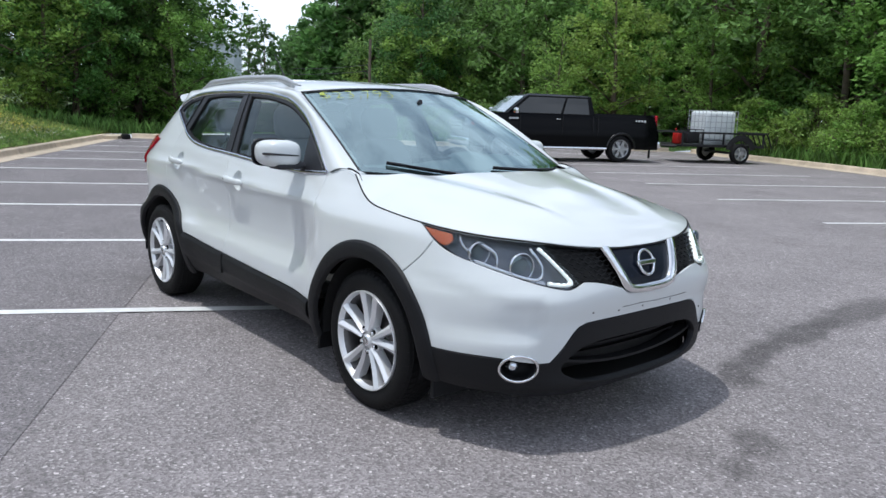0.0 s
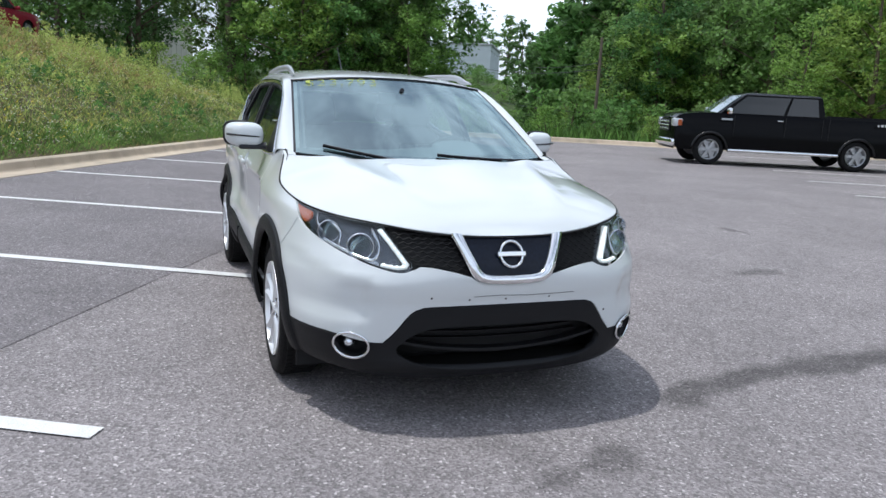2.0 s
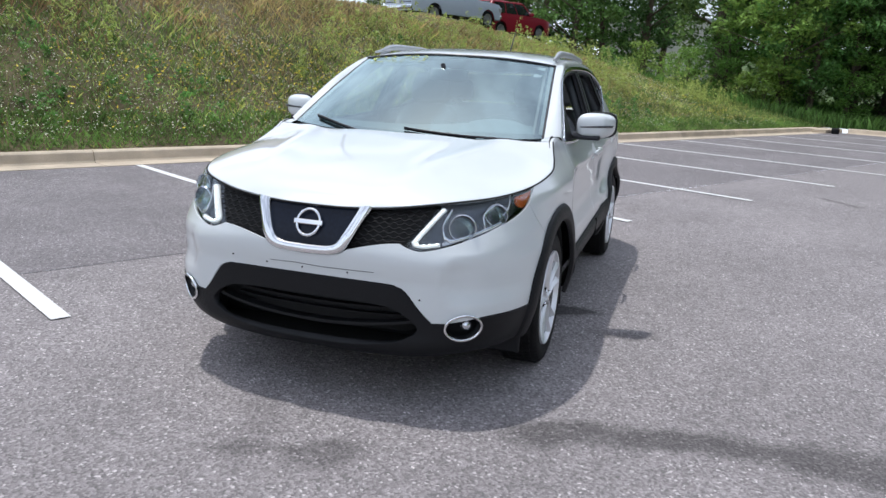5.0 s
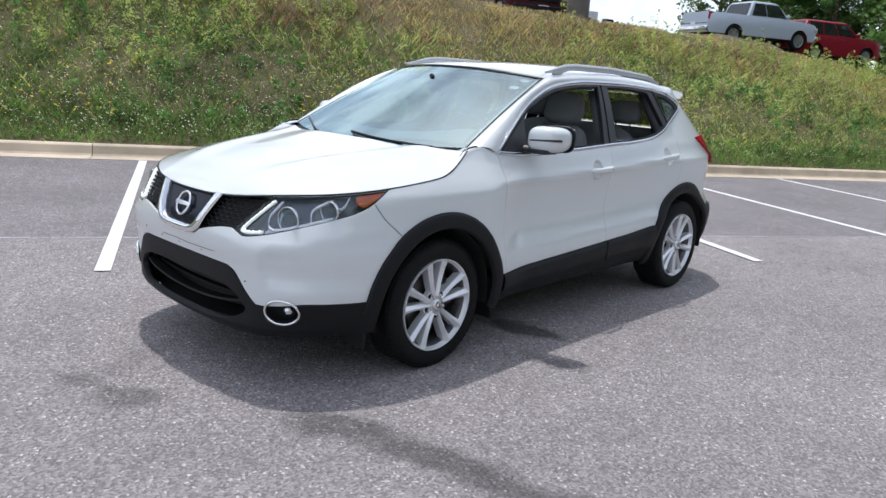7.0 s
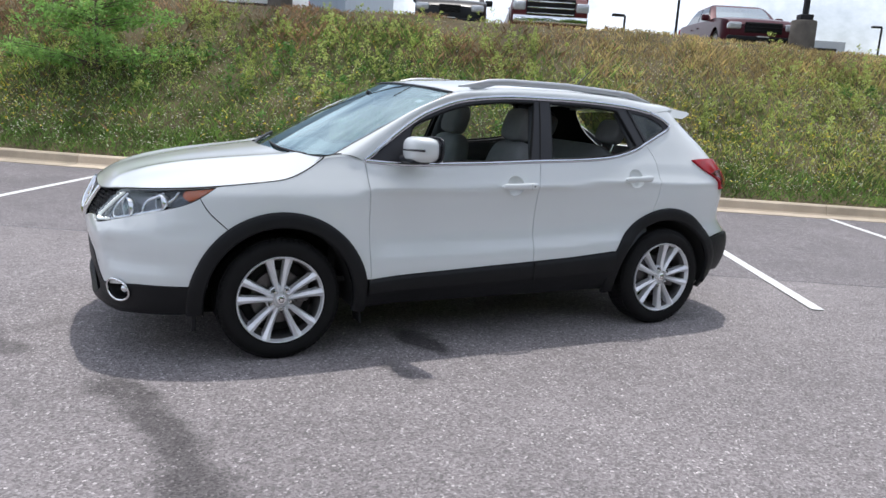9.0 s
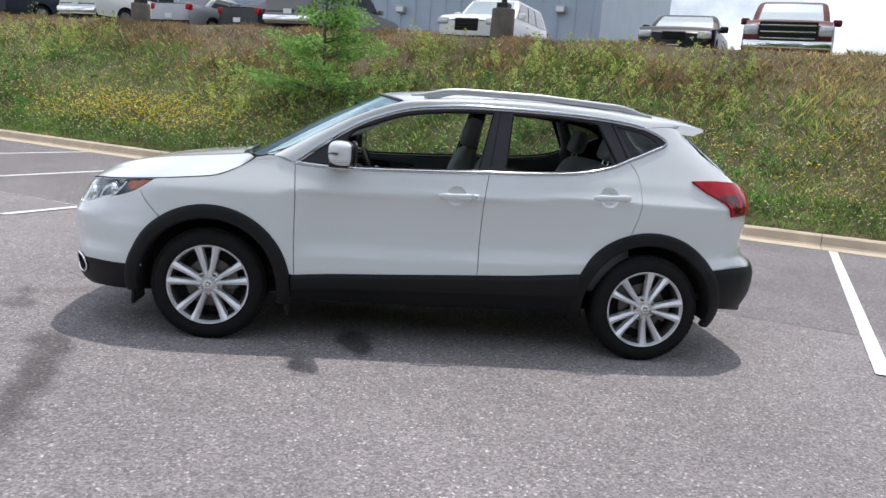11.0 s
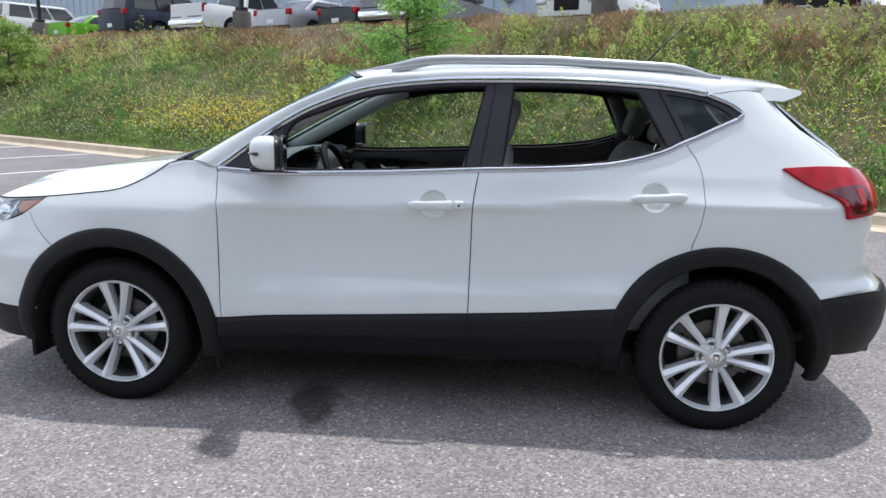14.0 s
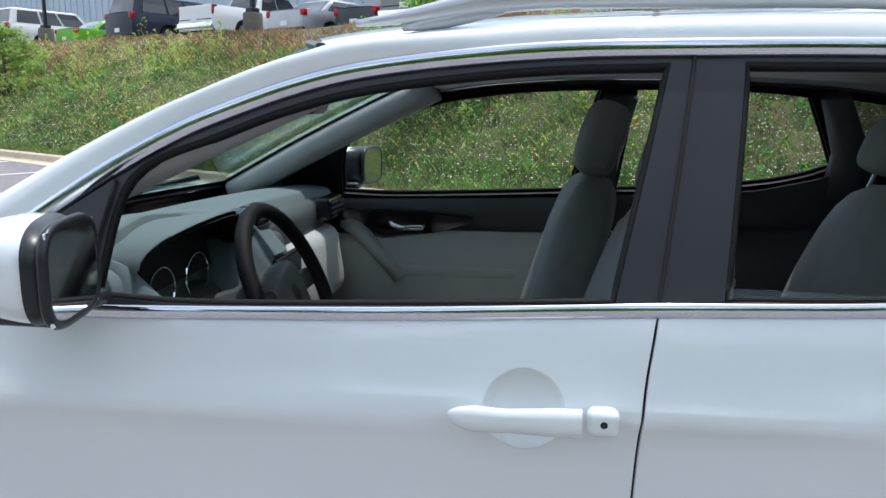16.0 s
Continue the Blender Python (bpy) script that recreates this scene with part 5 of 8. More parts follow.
for mir, word in BOTH:
    q = -1 if mir else 1
    frame_ = panel("window_frame", DLO, body, TRIM_BLACK, car, "satin black window frames and pillars", mirror=mir, lift=-0.004, holes=[WIN_F, WIN_R, WIN_Q], step=0.05, thick=0.03, gap=0.0)
    panel("quarter_glass", WIN_Q, body, GLASS_TINT, frame_, "small dark fixed rear side pane", mirror=mir, lift=-0.012, gap=-0.004, thick=0.004)
    if mir:
        panel("window_glass", WIN_F, body, GLASS, frame_, "raised clear window glass", mirror=mir, lift=-0.016, gap=-0.004, thick=0.004).visible_shadow = False
        panel("window_glass", WIN_R, body, GLASS, frame_, "raised clear window glass", mirror=mir, lift=-0.016, gap=-0.004, thick=0.004).visible_shadow = False
    else:
        low = joined(flow(X((-0.40, 1.135), (-0.65, 1.134), (-0.88, 1.158)), 0.03), flow(X((-0.88, 1.158), (-0.86, 1.14), (-0.6, 1.112), (-0.39, 1.104)), 0.03))
        panel("window_glass", low, body, GLASS, frame_, "top edge of a lowered window glass", mirror=mir, lift=-0.02, gap=0.0, thick=0.004).visible_shadow = False
    for line_, w in ((dlo_line, 2.5), (DLO_BELT, 1.9), (DLO_REAR, 1.9)):
        pts = [at_body(s, z, 0.004, q)[0] for s, z in line_]
        part("chrome_strip", tube_bm(pts, 0.006, 10, flat=w), STRIP_CHROME, frame_, "bright chrome window trim", smooth=True)
    # seams of the pillars, door to door
    for pts in (((-0.292, 1.095), (-0.352, 1.478)), ((-1.155, 1.228), (-1.045, 1.45))):
        run = [at_body(s, z, -0.001, q)[0] for s, z in flow(X(*pts), 0.03)]
        part("pillar_seam", tube_bm(run, 0.003, 6), DARK, frame_)
    # inner run channel in each opening
    for hole in (WIN_F, WIN_R):
        pts = [at_body(s, z, -0.012, q)[0] for s, z in inset(hole, 0.004)]
        part("rubber_channel", tube_bm(pts, 0.007, 6, closed=True), RUBBER, frame_, smooth=True)
    # roof rail: a bar on two feet
    xs = np.linspace(0.20, -1.33, 46)
    def rail_at(x):
        p = Vector(roof(float(x) + 0.10 * (1 if x > -0.5 else 0.3), 0.965))
        t = (0.20 - x) / 1.53
        k = min(1.0, max(0.0, min(t / 0.24, (1 - t) / 0.16)))
        lift = 0.026 * k * k * (3 - 2 * k) - 0.004
        return Vector((x, p.y * q, float(np.interp(x, [-1.4, -1.2, -0.6, 0.0, 0.25], [1.507, 1.522, 1.55, 1.548, 1.525])) + lift - 0.004))
    rail = part("roof_rail", tube_bm([rail_at(x) for x in xs], [0.004 + 0.0115 * min(1.0, (0.205 - x) / 0.22, (x + 1.335) / 0.18) for x in xs], 12, flat=1.35), RAIL_GREY, car, "satin silver roof rail", smooth=True)
    for x0, x1 in ((0.12, -0.05), (-1.31, -1.18)):
        part("rail_foot", tube_bm([rail_at(x) + Vector((0, 0, -0.018)) for x in np.linspace(x0, x1, 6)], [0.003, 0.006, 0.008, 0.008, 0.006, 0.003], 8, flat=1.6), RAIL_GREY, rail, smooth=True)

    # door mirror
    bm = bmesh.new()
    bmesh.ops.create_uvsphere(bm, u_segments=40, v_segments=24, radius=1.0)
    for v in bm.verts:
        c = v.co
        e = 2.0 / 3.0
        c2 = Vector([math.copysign(abs(k) ** e, k) for k in c])
        top = 1.0 - 0.18 * (c2.y + 1) * 0.5
        v.co = Vector((0.582 + c2.x * 0.078, 0.946 + c2.y * 0.093 - 0.03 * c2.x, 1.163 + c2.z * 0.075 * (top if c2.z > 0 else 1.0) + 0.006 * c2.y))
        if v.co.x < 0.516:
            v.co.x = 0.516 + (v.co.x - 0.516) * 0.1
        v.co.x -= 0.2 * (v.co.y - 0.965) * min(1.0, max(0.0, (0.62 - v.co.x) / 0.1))
        v.co.y *= q
    back = bm.copy()
    bmesh.ops.bisect_plane(back, geom=back.verts[:] + back.edges[:] + back.faces[:], plane_co=(0.552, q * 0.965, 1.163), plane_no=(1, q * 0.35, 0), clear_outer=True)
    bmesh.ops.scale(back, vec=(1.0, 1.05, 1.05), space=Matrix.Translation((-0.54, -q * 0.95, -1.163)), verts=back.verts)
    mirror = part("door_mirror", bm, PAINT, car, "white door mirror with black base", smooth=True, angle=50)
    part("mirror_surround", back, TRIM_BLACK, mirror, "black shell round the mirror glass", smooth=True, angle=50)
    part("mirror_frame", tube_bm([(0.512 - 0.2 * 0.084 * math.copysign(abs(math.cos(t)) ** 0.55, math.cos(t)), q * (0.965 + 0.084 * math.copysign(abs(math.cos(t)) ** 0.55, math.cos(t))), 1.163 + 0.066 * math.copysign(abs(math.sin(t)) ** 0.55, math.sin(t))) for t in np.linspace(0, math.tau, 40, endpoint=False)], 0.0075, 8, closed=True, up=(1, 0, 0)), TRIM_BLACK, mirror, smooth=True)
    part("mirror_glass", box_bm((0.004, 0.160, 0.124), (0.509, q * 0.965, 1.163), 0.002, rot=Euler((0, 0, radians(11.3 * q))).to_matrix()), CHROME, mirror, "mirror glass")
    strip = [Vector((0.582 + 0.0795 * math.cos(t) ** 0.6 if math.cos(t) > 0 else 0.55, q * (0.946 - 0.03 * math.cos(t) + 0.0955 * math.sin(t)), 1.155 + 0.006 * math.sin(t))) for t in np.linspace(radians(-35), radians(86), 16)]
    part("indicator_strip", tube_bm([p + Vector((0.0005, 0, 0)) for p in strip], [0.004 + 0.004 * (i / 15) for i in range(16)], 6, flat=0.9), GLOSS_BLACK, mirror, "dark turn signal strip", smooth=True)
    bm = box_bm((0.12, 0.15, 0.026), (0.595, q * 0.905, 1.093), 0.012, 3)
    part("mirror_base", bm, TRIM_BLACK, mirror, smooth=True, angle=40)
    part("mirror_foot", tube_bm([(0.62, q * 0.825, 1.10), (0.61, q * 0.90, 1.10)], [0.045, 0.03], 12, flat=0.5), TRIM_BLACK, mirror, smooth=True, angle=50)
    tri = joined(flow(X((0.815, 1.085), (0.60, 1.082)), 0.03), flow(X((0.60, 1.082), (0.568, 1.262)), 0.03), flow(X((0.568, 1.262), (0.69, 1.18), (0.815, 1.085)), 0.03))
    panel("mirror_patch", tri, body, TRIM_BLACK, frame_, mirror=mir, lift=0.006, thick=0.02, gap=0)

    # door handles with their hollows
    for x0, x1, z0, dz in HANDLES.values():
        pts, rad = [], []
        keyed = x0 > -0.5
        for i, t in enumerate(np.linspace(0, 1, 32)):
            x = x0 + (x1 + (0.05 if keyed else 0) - x0) * t
            z = z0 + dz * t
            y = float(half_width(x, z)) + 0.014 + 0.016 * math.sin(math.pi * min(t, 0.5 if keyed else 1)) ** 0.5
            pts.append(Vector((x, q * y, z)))
            rad.append(float(np.interp(t, [0, 0.03, 0.1, 0.2, 0.45, 0.8, 0.93, 1], [0.003, 0.0066, 0.0098, 0.0118, 0.0106, 0.0128, 0.0128 if keyed else 0.0115, 0.013 if keyed else 0.004])))
        h = part("door_handle", tube_bm(pts, rad, 14, flat=1.65), PAINT, car, "white door handle", smooth=True, angle=50)
        if x0 > -0.5:
            k = x1 + 0.022
            yk = float(half_width(k, z0))
            part("key_cover", box_bm((0.046, 0.032, 0.040), (k - 0.002, q * (yk + 0.017), z0 + 0.004), 0.012, 4), PAINT, h, smooth=True, angle=50)
            p = Vector((k - 0.002, q * (yk + 0.0336), z0 + 0.005))
            part("key_hole", lathe_bm([(0.0005, 0.0), (0.005, 0.0), (0.006, -0.004)], 14), DARK, h).matrix_local = Matrix.Translation(p) @ (Matrix.Identity(4) if q > 0 else Matrix.Rotation(math.pi, 4, 'Z'))
        def hollow(s, z, xm=(x0 + x1) / 2 + 0.012, zm=z0 + dz / 2):
            p = body(s, z)
            d = ((np.asarray(s) - xm) / 0.059) ** 2 + ((np.asarray(z) - zm) / 0.058) ** 2
            p[..., 1] -= 0.032 * np.clip(1 - d, 0, 1) ** 0.6
            return p
        panel("handle_dish", dish_line(x0, x1, z0, dz), hollow, PAINT, h, mirror=mir, step=0.009, thick=0.001, gap=-0.0022)

# ---- scuttle, wipers, windscreen edge, mirror ----
def cowl_surf(u, v):
    u, v = np.asarray(u, float), np.asarray(v, float)
    a = screen(u, np.zeros_like(u) + 0.02)
    hx = 1.275 - 0.155 * np.abs(u) ** 2.2
    hy = u * 0.765
    b = hood_top(np.clip(hx, 1.05, 2.1), hy)
    p = a * (1 - v)[..., None] + b * v[..., None]
    p[..., 2] -= 0.016 + 0.02 * np.sin(np.pi * np.clip(v, 0, 1))
    return p


grid_object("scuttle_panel", cowl_surf, np.linspace(-1, 1, 41), np.linspace(-0.15, 1.1, 9), TRIM_BLACK, car, "black plastic scuttle panel", thick=0.006)
for u0, u1, du in ((-0.80, -0.10, 0.0), (0.02, 0.80, 0.0)):
    arm = [Vector(screen(u, v)) + Vector((0.012, 0, 0.014)) for u, v in zip(np.linspace(u1, u0, 14), np.linspace(-0.05, 0.085, 14))] if u0 < -0.5 else [Vector(screen(u, v)) + Vector((0.012, 0, 0.014)) for u, v in zip(np.linspace(u1, u0, 14), np.linspace(-0.03, 0.06, 14))]
    w = part("wiper", tube_bm(arm, [0.011] * 5 + [0.008] * 9, 6, flat=0.6), TRIM_BLACK, car, "black windscreen wiper", smooth=True)
    part("wiper_blade", tube_bm([p + Vector((-0.004, 0, -0.008)) for p in arm[4:]], 0.006, 6), RUBBER, w)
for u in (-0.97, 0.97):
    part("screen_border", tube_bm([Vector(screen(u * 1.022, v)) + Vector((-0.001, 0, 0.0)) for v in np.linspace(0, 0.99, 24)], 0.007, 6, flat=0.4), TRIM_BLACK, car)
part("screen_border", tube_bm([Vector(screen(u, 0.985)) + Vector((0.002, 0, 0.002)) for u in np.linspace(-1, 1, 30)], 0.010, 6, flat=0.5), TRIM_BLACK, car)
for u0, u1, v0, v1 in ((-1, -0.93, 0, 1), (0.93, 1, 0, 1), (-1, 1, 0, 0.06), (-1, 1, 0.95, 0.99)):
    def band(u, v):
        p = screen(u, v)
        p[..., 0] -= 0.006
        p[..., 2] -= 0.006
        return p
    grid_object("screen_frit", band, np.linspace(u0, u1, 3 if u1 - u0 < 1 else 33), np.linspace(v0, v1, 12 if v1 - v0 > 0.5 else 3), GLOSS_BLACK, car, thick=0.002)
rv = part("inner_mirror", box_bm((0.03, 0.24, 0.075), (0.44, 0, 1.40), 0.015, 3, rot=Euler((0, radians(-18), radians(8))).to_matrix()), TRIM_BLACK, car, smooth=True, angle=40)
part("inner_mirror_arm", tube_bm([(0.46, 0, 1.41), (0.56, 0, 1.455)], 0.014, 8), TRIM_BLACK, rv)
for i, (u, v) in enumerate(((0.86, 0.80), (0.88, 0.915))):
    def label_patch(a, b, u=u, v=v):
        p = screen(u + np.asarray(a), v + np.asarray(b))
        p[..., 0] -= 0.004
        p[..., 2] -= 0.004
        return p
    grid_object("sticker", label_patch, [-0.035, 0.035], [-0.02, 0.02], WHITE_PLASTIC, car, "small white sticker inside the windscreen", thick=0.001)

# price painted by brush on the glass
txt = bpy.data.curves.new("price_text", 'FONT')
txt.body = "$23,793"
txt.size = 0.125
txt.shear = 0.1
txt.space_character = 1.12
txt.offset = -0.0035
txt.extrude = 0.0
tob = bpy.data.objects.new("price_text", txt)
scene.collection.objects.link(tob)
dg = bpy.context.evaluated_depsgraph_get()
tme = bpy.data.meshes.new_from_object(tob.evaluated_get(dg))
bpy.data.objects.remove(tob)
bpy.data.curves.remove(txt)
for v in tme.vertices:
    u = -0.90 + v.co.x / 0.66
    w = 0.862 + v.co.y * 1.12 + 0.004 * math.sin(v.co.x * 40)
    p = Vector(screen(u, w))
    v.co = p + Vector((0.0035, 0, 0.0055))
tme.materials.append(CHALK)
pt = new("price_writing", tme)
pt.parent = car
pt["label"] = "yellow hand-painted price on the windscreen"

# ---- wheels ----
def make_wheel():
    wheel = new("wheel")
    wheel.parent = car
    prof = [(0.226, -0.19), (0.245, -0.208), (0.285, -0.213), (0.315, -0.205), (0.328, -0.185), (0.3325, -0.15), (0.3335, -0.108), (0.3325, -0.066), (0.328, -0.03), (0.315, -0.01), (0.288, 0.0), (0.262, -0.003), (0.245, -0.008), (0.236, -0.016), (0.230, -0.03)]
    bm = lathe_bm(prof, 72)
    tyre = part("tyre", bm, RUBBER, wheel, "black tyre with moulded sidewall", smooth=True)
    bm = bmesh.new()
    for k in range(64):
        a = k * math.tau / 64
        for row, y in enumerate((-0.052, -0.088, -0.128, -0.165)):
            box_bm((0.025, 0.033, 0.010), (0, 0, 0), 0.0, bm=bm, rot=None)
            for v in bm.verts[-8:]:
                r = 0.3335 - 0.003 + v.co.z
                ang = a + (row % 2) * math.tau / 128 + v.co.x / 0.333 + v.co.y * 0.5
                v.co = Vector((r * math.cos(ang), y + v.co.y, r * math.sin(ang)))
            bm.verts.ensure_lookup_table()
    for k in range(64):
        a = k * math.tau / 64
        box_bm((0.02, 0.016, 0.003), (0, 0, 0), 0.0, bm=bm)
        bm.verts.ensure_lookup_table()
        for v in bm.verts[-8:]:
            r = 0.3215 + v.co.y * 0.9
            ang = a + v.co.x / 0.333
            v.co = Vector((r * math.cos(ang), -0.0135 + v.co.z + (-(r - 0.3215) * 0.9), r * math.sin(ang)))
    part("tread", bm, RUBBER, tyre)
    bm = lathe_bm([(0.237, -0.02), (0.2385, -0.006), (0.236, -0.001), (0.231, -0.003), (0.2285, -0.012), (0.222, -0.026)], 72)
    rim = part("rim", bm, ALLOY, wheel, "silver ten-spoke alloy rim", smooth=True, angle=50)
    # barrel darker than the rim: shade between the spokes put into its colour
    part("rim_barrel", lathe_bm([(0.222, -0.026), (0.212, -0.045), (0.205, -0.10), (0.206, -0.2)], 72), DISC, rim, "inner barrel toned dark for the shade behind the spokes", smooth=True, angle=50)
    for k in range(5):
        for sgn in (-1, 1):
            bm = bmesh.new()
            a = math.radians(90 + 72 * k)
            rows = []
            for t in np.linspace(0, 1, 9):
                r = 0.045 + t * 0.187
                ang = a + sgn * math.radians(13.2)
                hw = 0.0112 + 0.0085 * t + 0.004 * max(0, t - 0.8) / 0.2
                y0 = -0.014 + 0.010 * t - 0.006 * math.sin(math.pi * t)
                ca, sa = math.cos(ang), math.sin(ang)
                row = []
                for w, h in ((-1.2, -0.05), (-1.0, -0.010), (-0.1, 0.004), (0.1, 0.004), (1.0, -0.010), (1.2, -0.05)):
                    row.append(bm.verts.new((r * ca - w * hw * sa, y0 + h, r * sa + w * hw * ca)))
                rows.append(row)
            for r0, r1 in zip(rows, rows[1:]):
                for i in range(5):
                    bm.faces.new((r0[i], r0[i + 1], r1[i + 1], r1[i]))
            part("spoke", bm, ALLOY, rim, smooth=True, angle=22)
    bm = lathe_bm([(0.0005, -0.006), (0.024, -0.007), (0.028, -0.010), (0.03, -0.018), (0.06, -0.026), (0.075, -0.034), (0.078, -0.06)], 40)
    hub = part("hub", bm, ALLOY, rim, smooth=True, angle=40)
    part("centre_cap", lathe_bm([(0.0005, -0.003), (0.02, -0.004), (0.0235, -0.006), (0.0245, -0.012)], 28), CHROME, hub, smooth=True)
    part("cap_mark", tube_bm([(0.012 * math.cos(t), -0.0035, 0.012 * math.sin(t)) for t in np.linspace(0, math.tau, 20, endpoint=False)], 0.0018, 5, closed=True, up=(0, 1, 0)), TRIM_BLACK, hub)
    for k in range(5):
        a = math.radians(126 + 72 * k)
        bm = lathe_bm([(0.0005, -0.004), (0.007, -0.005), (0.010, -0.012), (0.0105, -0.04)], 6)
        bmesh.ops.translate(bm, vec=(0.054 * math.cos(a), -0.008, 0.054 * math.sin(a)), verts=bm.verts)
        part("lug_nut", bm, CHROME, hub)
        bm = lathe_bm([(0.0165, -0.0155), (0.017, -0.024), (0.012, -0.035), (0.0005, -0.036)], 18)
        bmesh.ops.translate(bm, vec=(0.054 * math.cos(a), -0.002, 0.054 * math.sin(a)), verts=bm.verts)
        part("lug_recess", bm, DARK, hub, smooth=True)
    part("brake_disc", lathe_bm([(0.06, -0.085), (0.145, -0.087), (0.148, -0.09), (0.148, -0.112), (0.06, -0.112)], 48), DISC, wheel, smooth=True, angle=40)
    part("brake_back", lathe_bm([(0.0005, -0.115), (0.19, -0.118), (0.2, -0.12)], 40), DARK, wheel)
    part("brake_caliper", box_bm((0.07, 0.06, 0.13), (-0.13, -0.085, 0.03), 0.012), DISC, wheel, smooth=True, angle=40)
    return wheel


w0 = make_wheel()
w0.matrix_basis = pose(HUB_X, 0.892, HUB_Z + 0.004, 0, 3, 0)
copy_thing(w0, pose(-HUB_X, 0.89, HUB_Z + 0.004, 0, -18, 0))
copy_thing(w0, pose(HUB_X, -0.892, HUB_Z + 0.004, 0, -2, 180))
copy_thing(w0, pose(-HUB_X, -0.896, HUB_Z + 0.004, 0, 44, 180))

# ---- cabin ----
def lining(u, v):
    p = roof(u, v)
    p[..., 2] -= 0.045
    return p


grid_object("headliner", lining, np.linspace(0.34, -1.5, 14), np.linspace(-0.97, 0.97, 11), HEADLINER, car, thick=0.01)
part("cabin_floor", box_bm((2.9, 1.5, 0.03), (-0.35, 0, 0.40), 0.0), CARPET, car)
part("firewall", box_bm((0.04, 1.45, 0.62), (1.0, 0, 0.70), 0.0), DARK, car)
part("cargo_floor", box_bm((0.75, 1.1, 0.03), (-1.6, 0, 0.75), 0.0), CARPET, car)


def inner_side(off, z0, z1, top_in):
    def f(u, v):
        u, v = np.asarray(u, float), np.asarray(v, float)
        belt = np.interp(u, [-1.38, -1.155, -1.05, -0.86, -0.292, 0.54, 0.76], [1.30, 1.212, 1.166, 1.118, 1.08, 1.05, 1.06])
        z = z0 + (np.minimum(z1, belt) - z0) * v
        y = half_width(u, z) - off - top_in + 0.012 * np.sin(np.pi * v * 2)
        return np.stack([u, y, z], -1)
    return f


def door_inlay(u, v):
    """A swept gloss panel at the head of the front door's trim."""
    u, v = np.asarray(u, float), np.asarray(v, float)
    top_ = np.interp(u, [0.10, 0.3, 0.66], [0.998, 1.018, 1.03])
    low_ = np.interp(u, [0.10, 0.20, 0.30, 0.42, 0.66], [0.99, 0.955, 0.925, 0.91, 0.93])
    z = low_ + (top_ - low_) * v
    return np.stack([u, half_width(u, z) - 0.092, z], -1)


for mir, word in BOTH:
    q = -1 if mir else 1
    grid_object("door_card", inner_side(0.075, 0.42, 0.95, 0.0), np.linspace(-0.8, 0.82, 36), np.linspace(0, 1, 12), DOORCARD, car, "light grey inner door trim", thick=0.02, mirror=mir)
    grid_object("door_card_top", inner_side(0.058, 0.94, 2.0, 0.0), np.linspace(-1.17, 0.80, 44), np.linspace(0, 1, 10), DASH, car, "black upper door trim", thick=0.02, mirror=mir)
    grid_object("rear_side_trim", inner_side(0.075, 0.42, 0.96, 0.0), np.linspace(-1.2, -0.8, 9), np.linspace(0, 1, 8), DASH, car, "dark rear side trim", thick=0.02, mirror=mir)
    for x0 in (0.20, -0.55):
        arm = part("armrest", box_bm((0.46, 0.075, 0.07), (x0 - 0.04, q * 0.77, 0.80), 0.028, 3), DOORCARD, car, smooth=True, angle=40)
        part("inner_handle", tube_bm([(x0 + 0.215, q * 0.765, 0.99), (x0 + 0.19, q * 0.752, 0.966), (x0 + 0.16, q * 0.748, 0.957), (x0 + 0.08, q * 0.748, 0.96)], [0.012, 0.011, 0.010, 0.013], 8), CHROME, arm, smooth=True)
    grid_object("door_inlay", door_inlay, np.linspace(0.10, 0.66, 25), np.linspace(0, 1, 5), GLOSS_BLACK, car, "gloss black inlay round the inner handle", thick=0.012, mirror=mir)
    if mir:
        part("pull_grip", tube_bm([(0.60, q * 0.80, 0.99), (0.53, q * 0.77, 0.955), (0.46, q * 0.75, 0.88), (0.36, q * 0.745, 0.775)], [0.045, 0.036, 0.026, 0.03], 10), DOORCARD, car, smooth=True)
    # pillars inside
    part("inner_pillar", tube_bm([at_body(s, z, -0.06, q)[0] for s, z in X((-0.31, 1.06), (-0.335, 1.25), (-0.375, 1.45))], 0.065, 8, flat=0.55), DASH, car, smooth=True)
    part("inner_pillar", tube_bm([at_body(s, z, -0.075, q)[0] for s, z in X((-1.14, 1.15), (-1.11, 1.28), (-1.02, 1.46))], [0.09, 0.06, 0.05], 8, flat=0.6), DASH, car, smooth=True)
    part("inner_pillar", tube_bm([Vector((screen(q * 1.0, v))) + Vector((-0.04, -q * 0.02, -0.03)) for v in np.linspace(0.02, 0.97, 12)], 0.058, 10, flat=0.8), PILLAR_TRIM, car, smooth=True)
    part("seat_belt", box_bm((0.045, 0.004, 0.5), (-0.36, q * 0.70, 1.18), 0.0, rot=Euler((radians(14 * q), 0, 0)).to_matrix()), DASH, car)


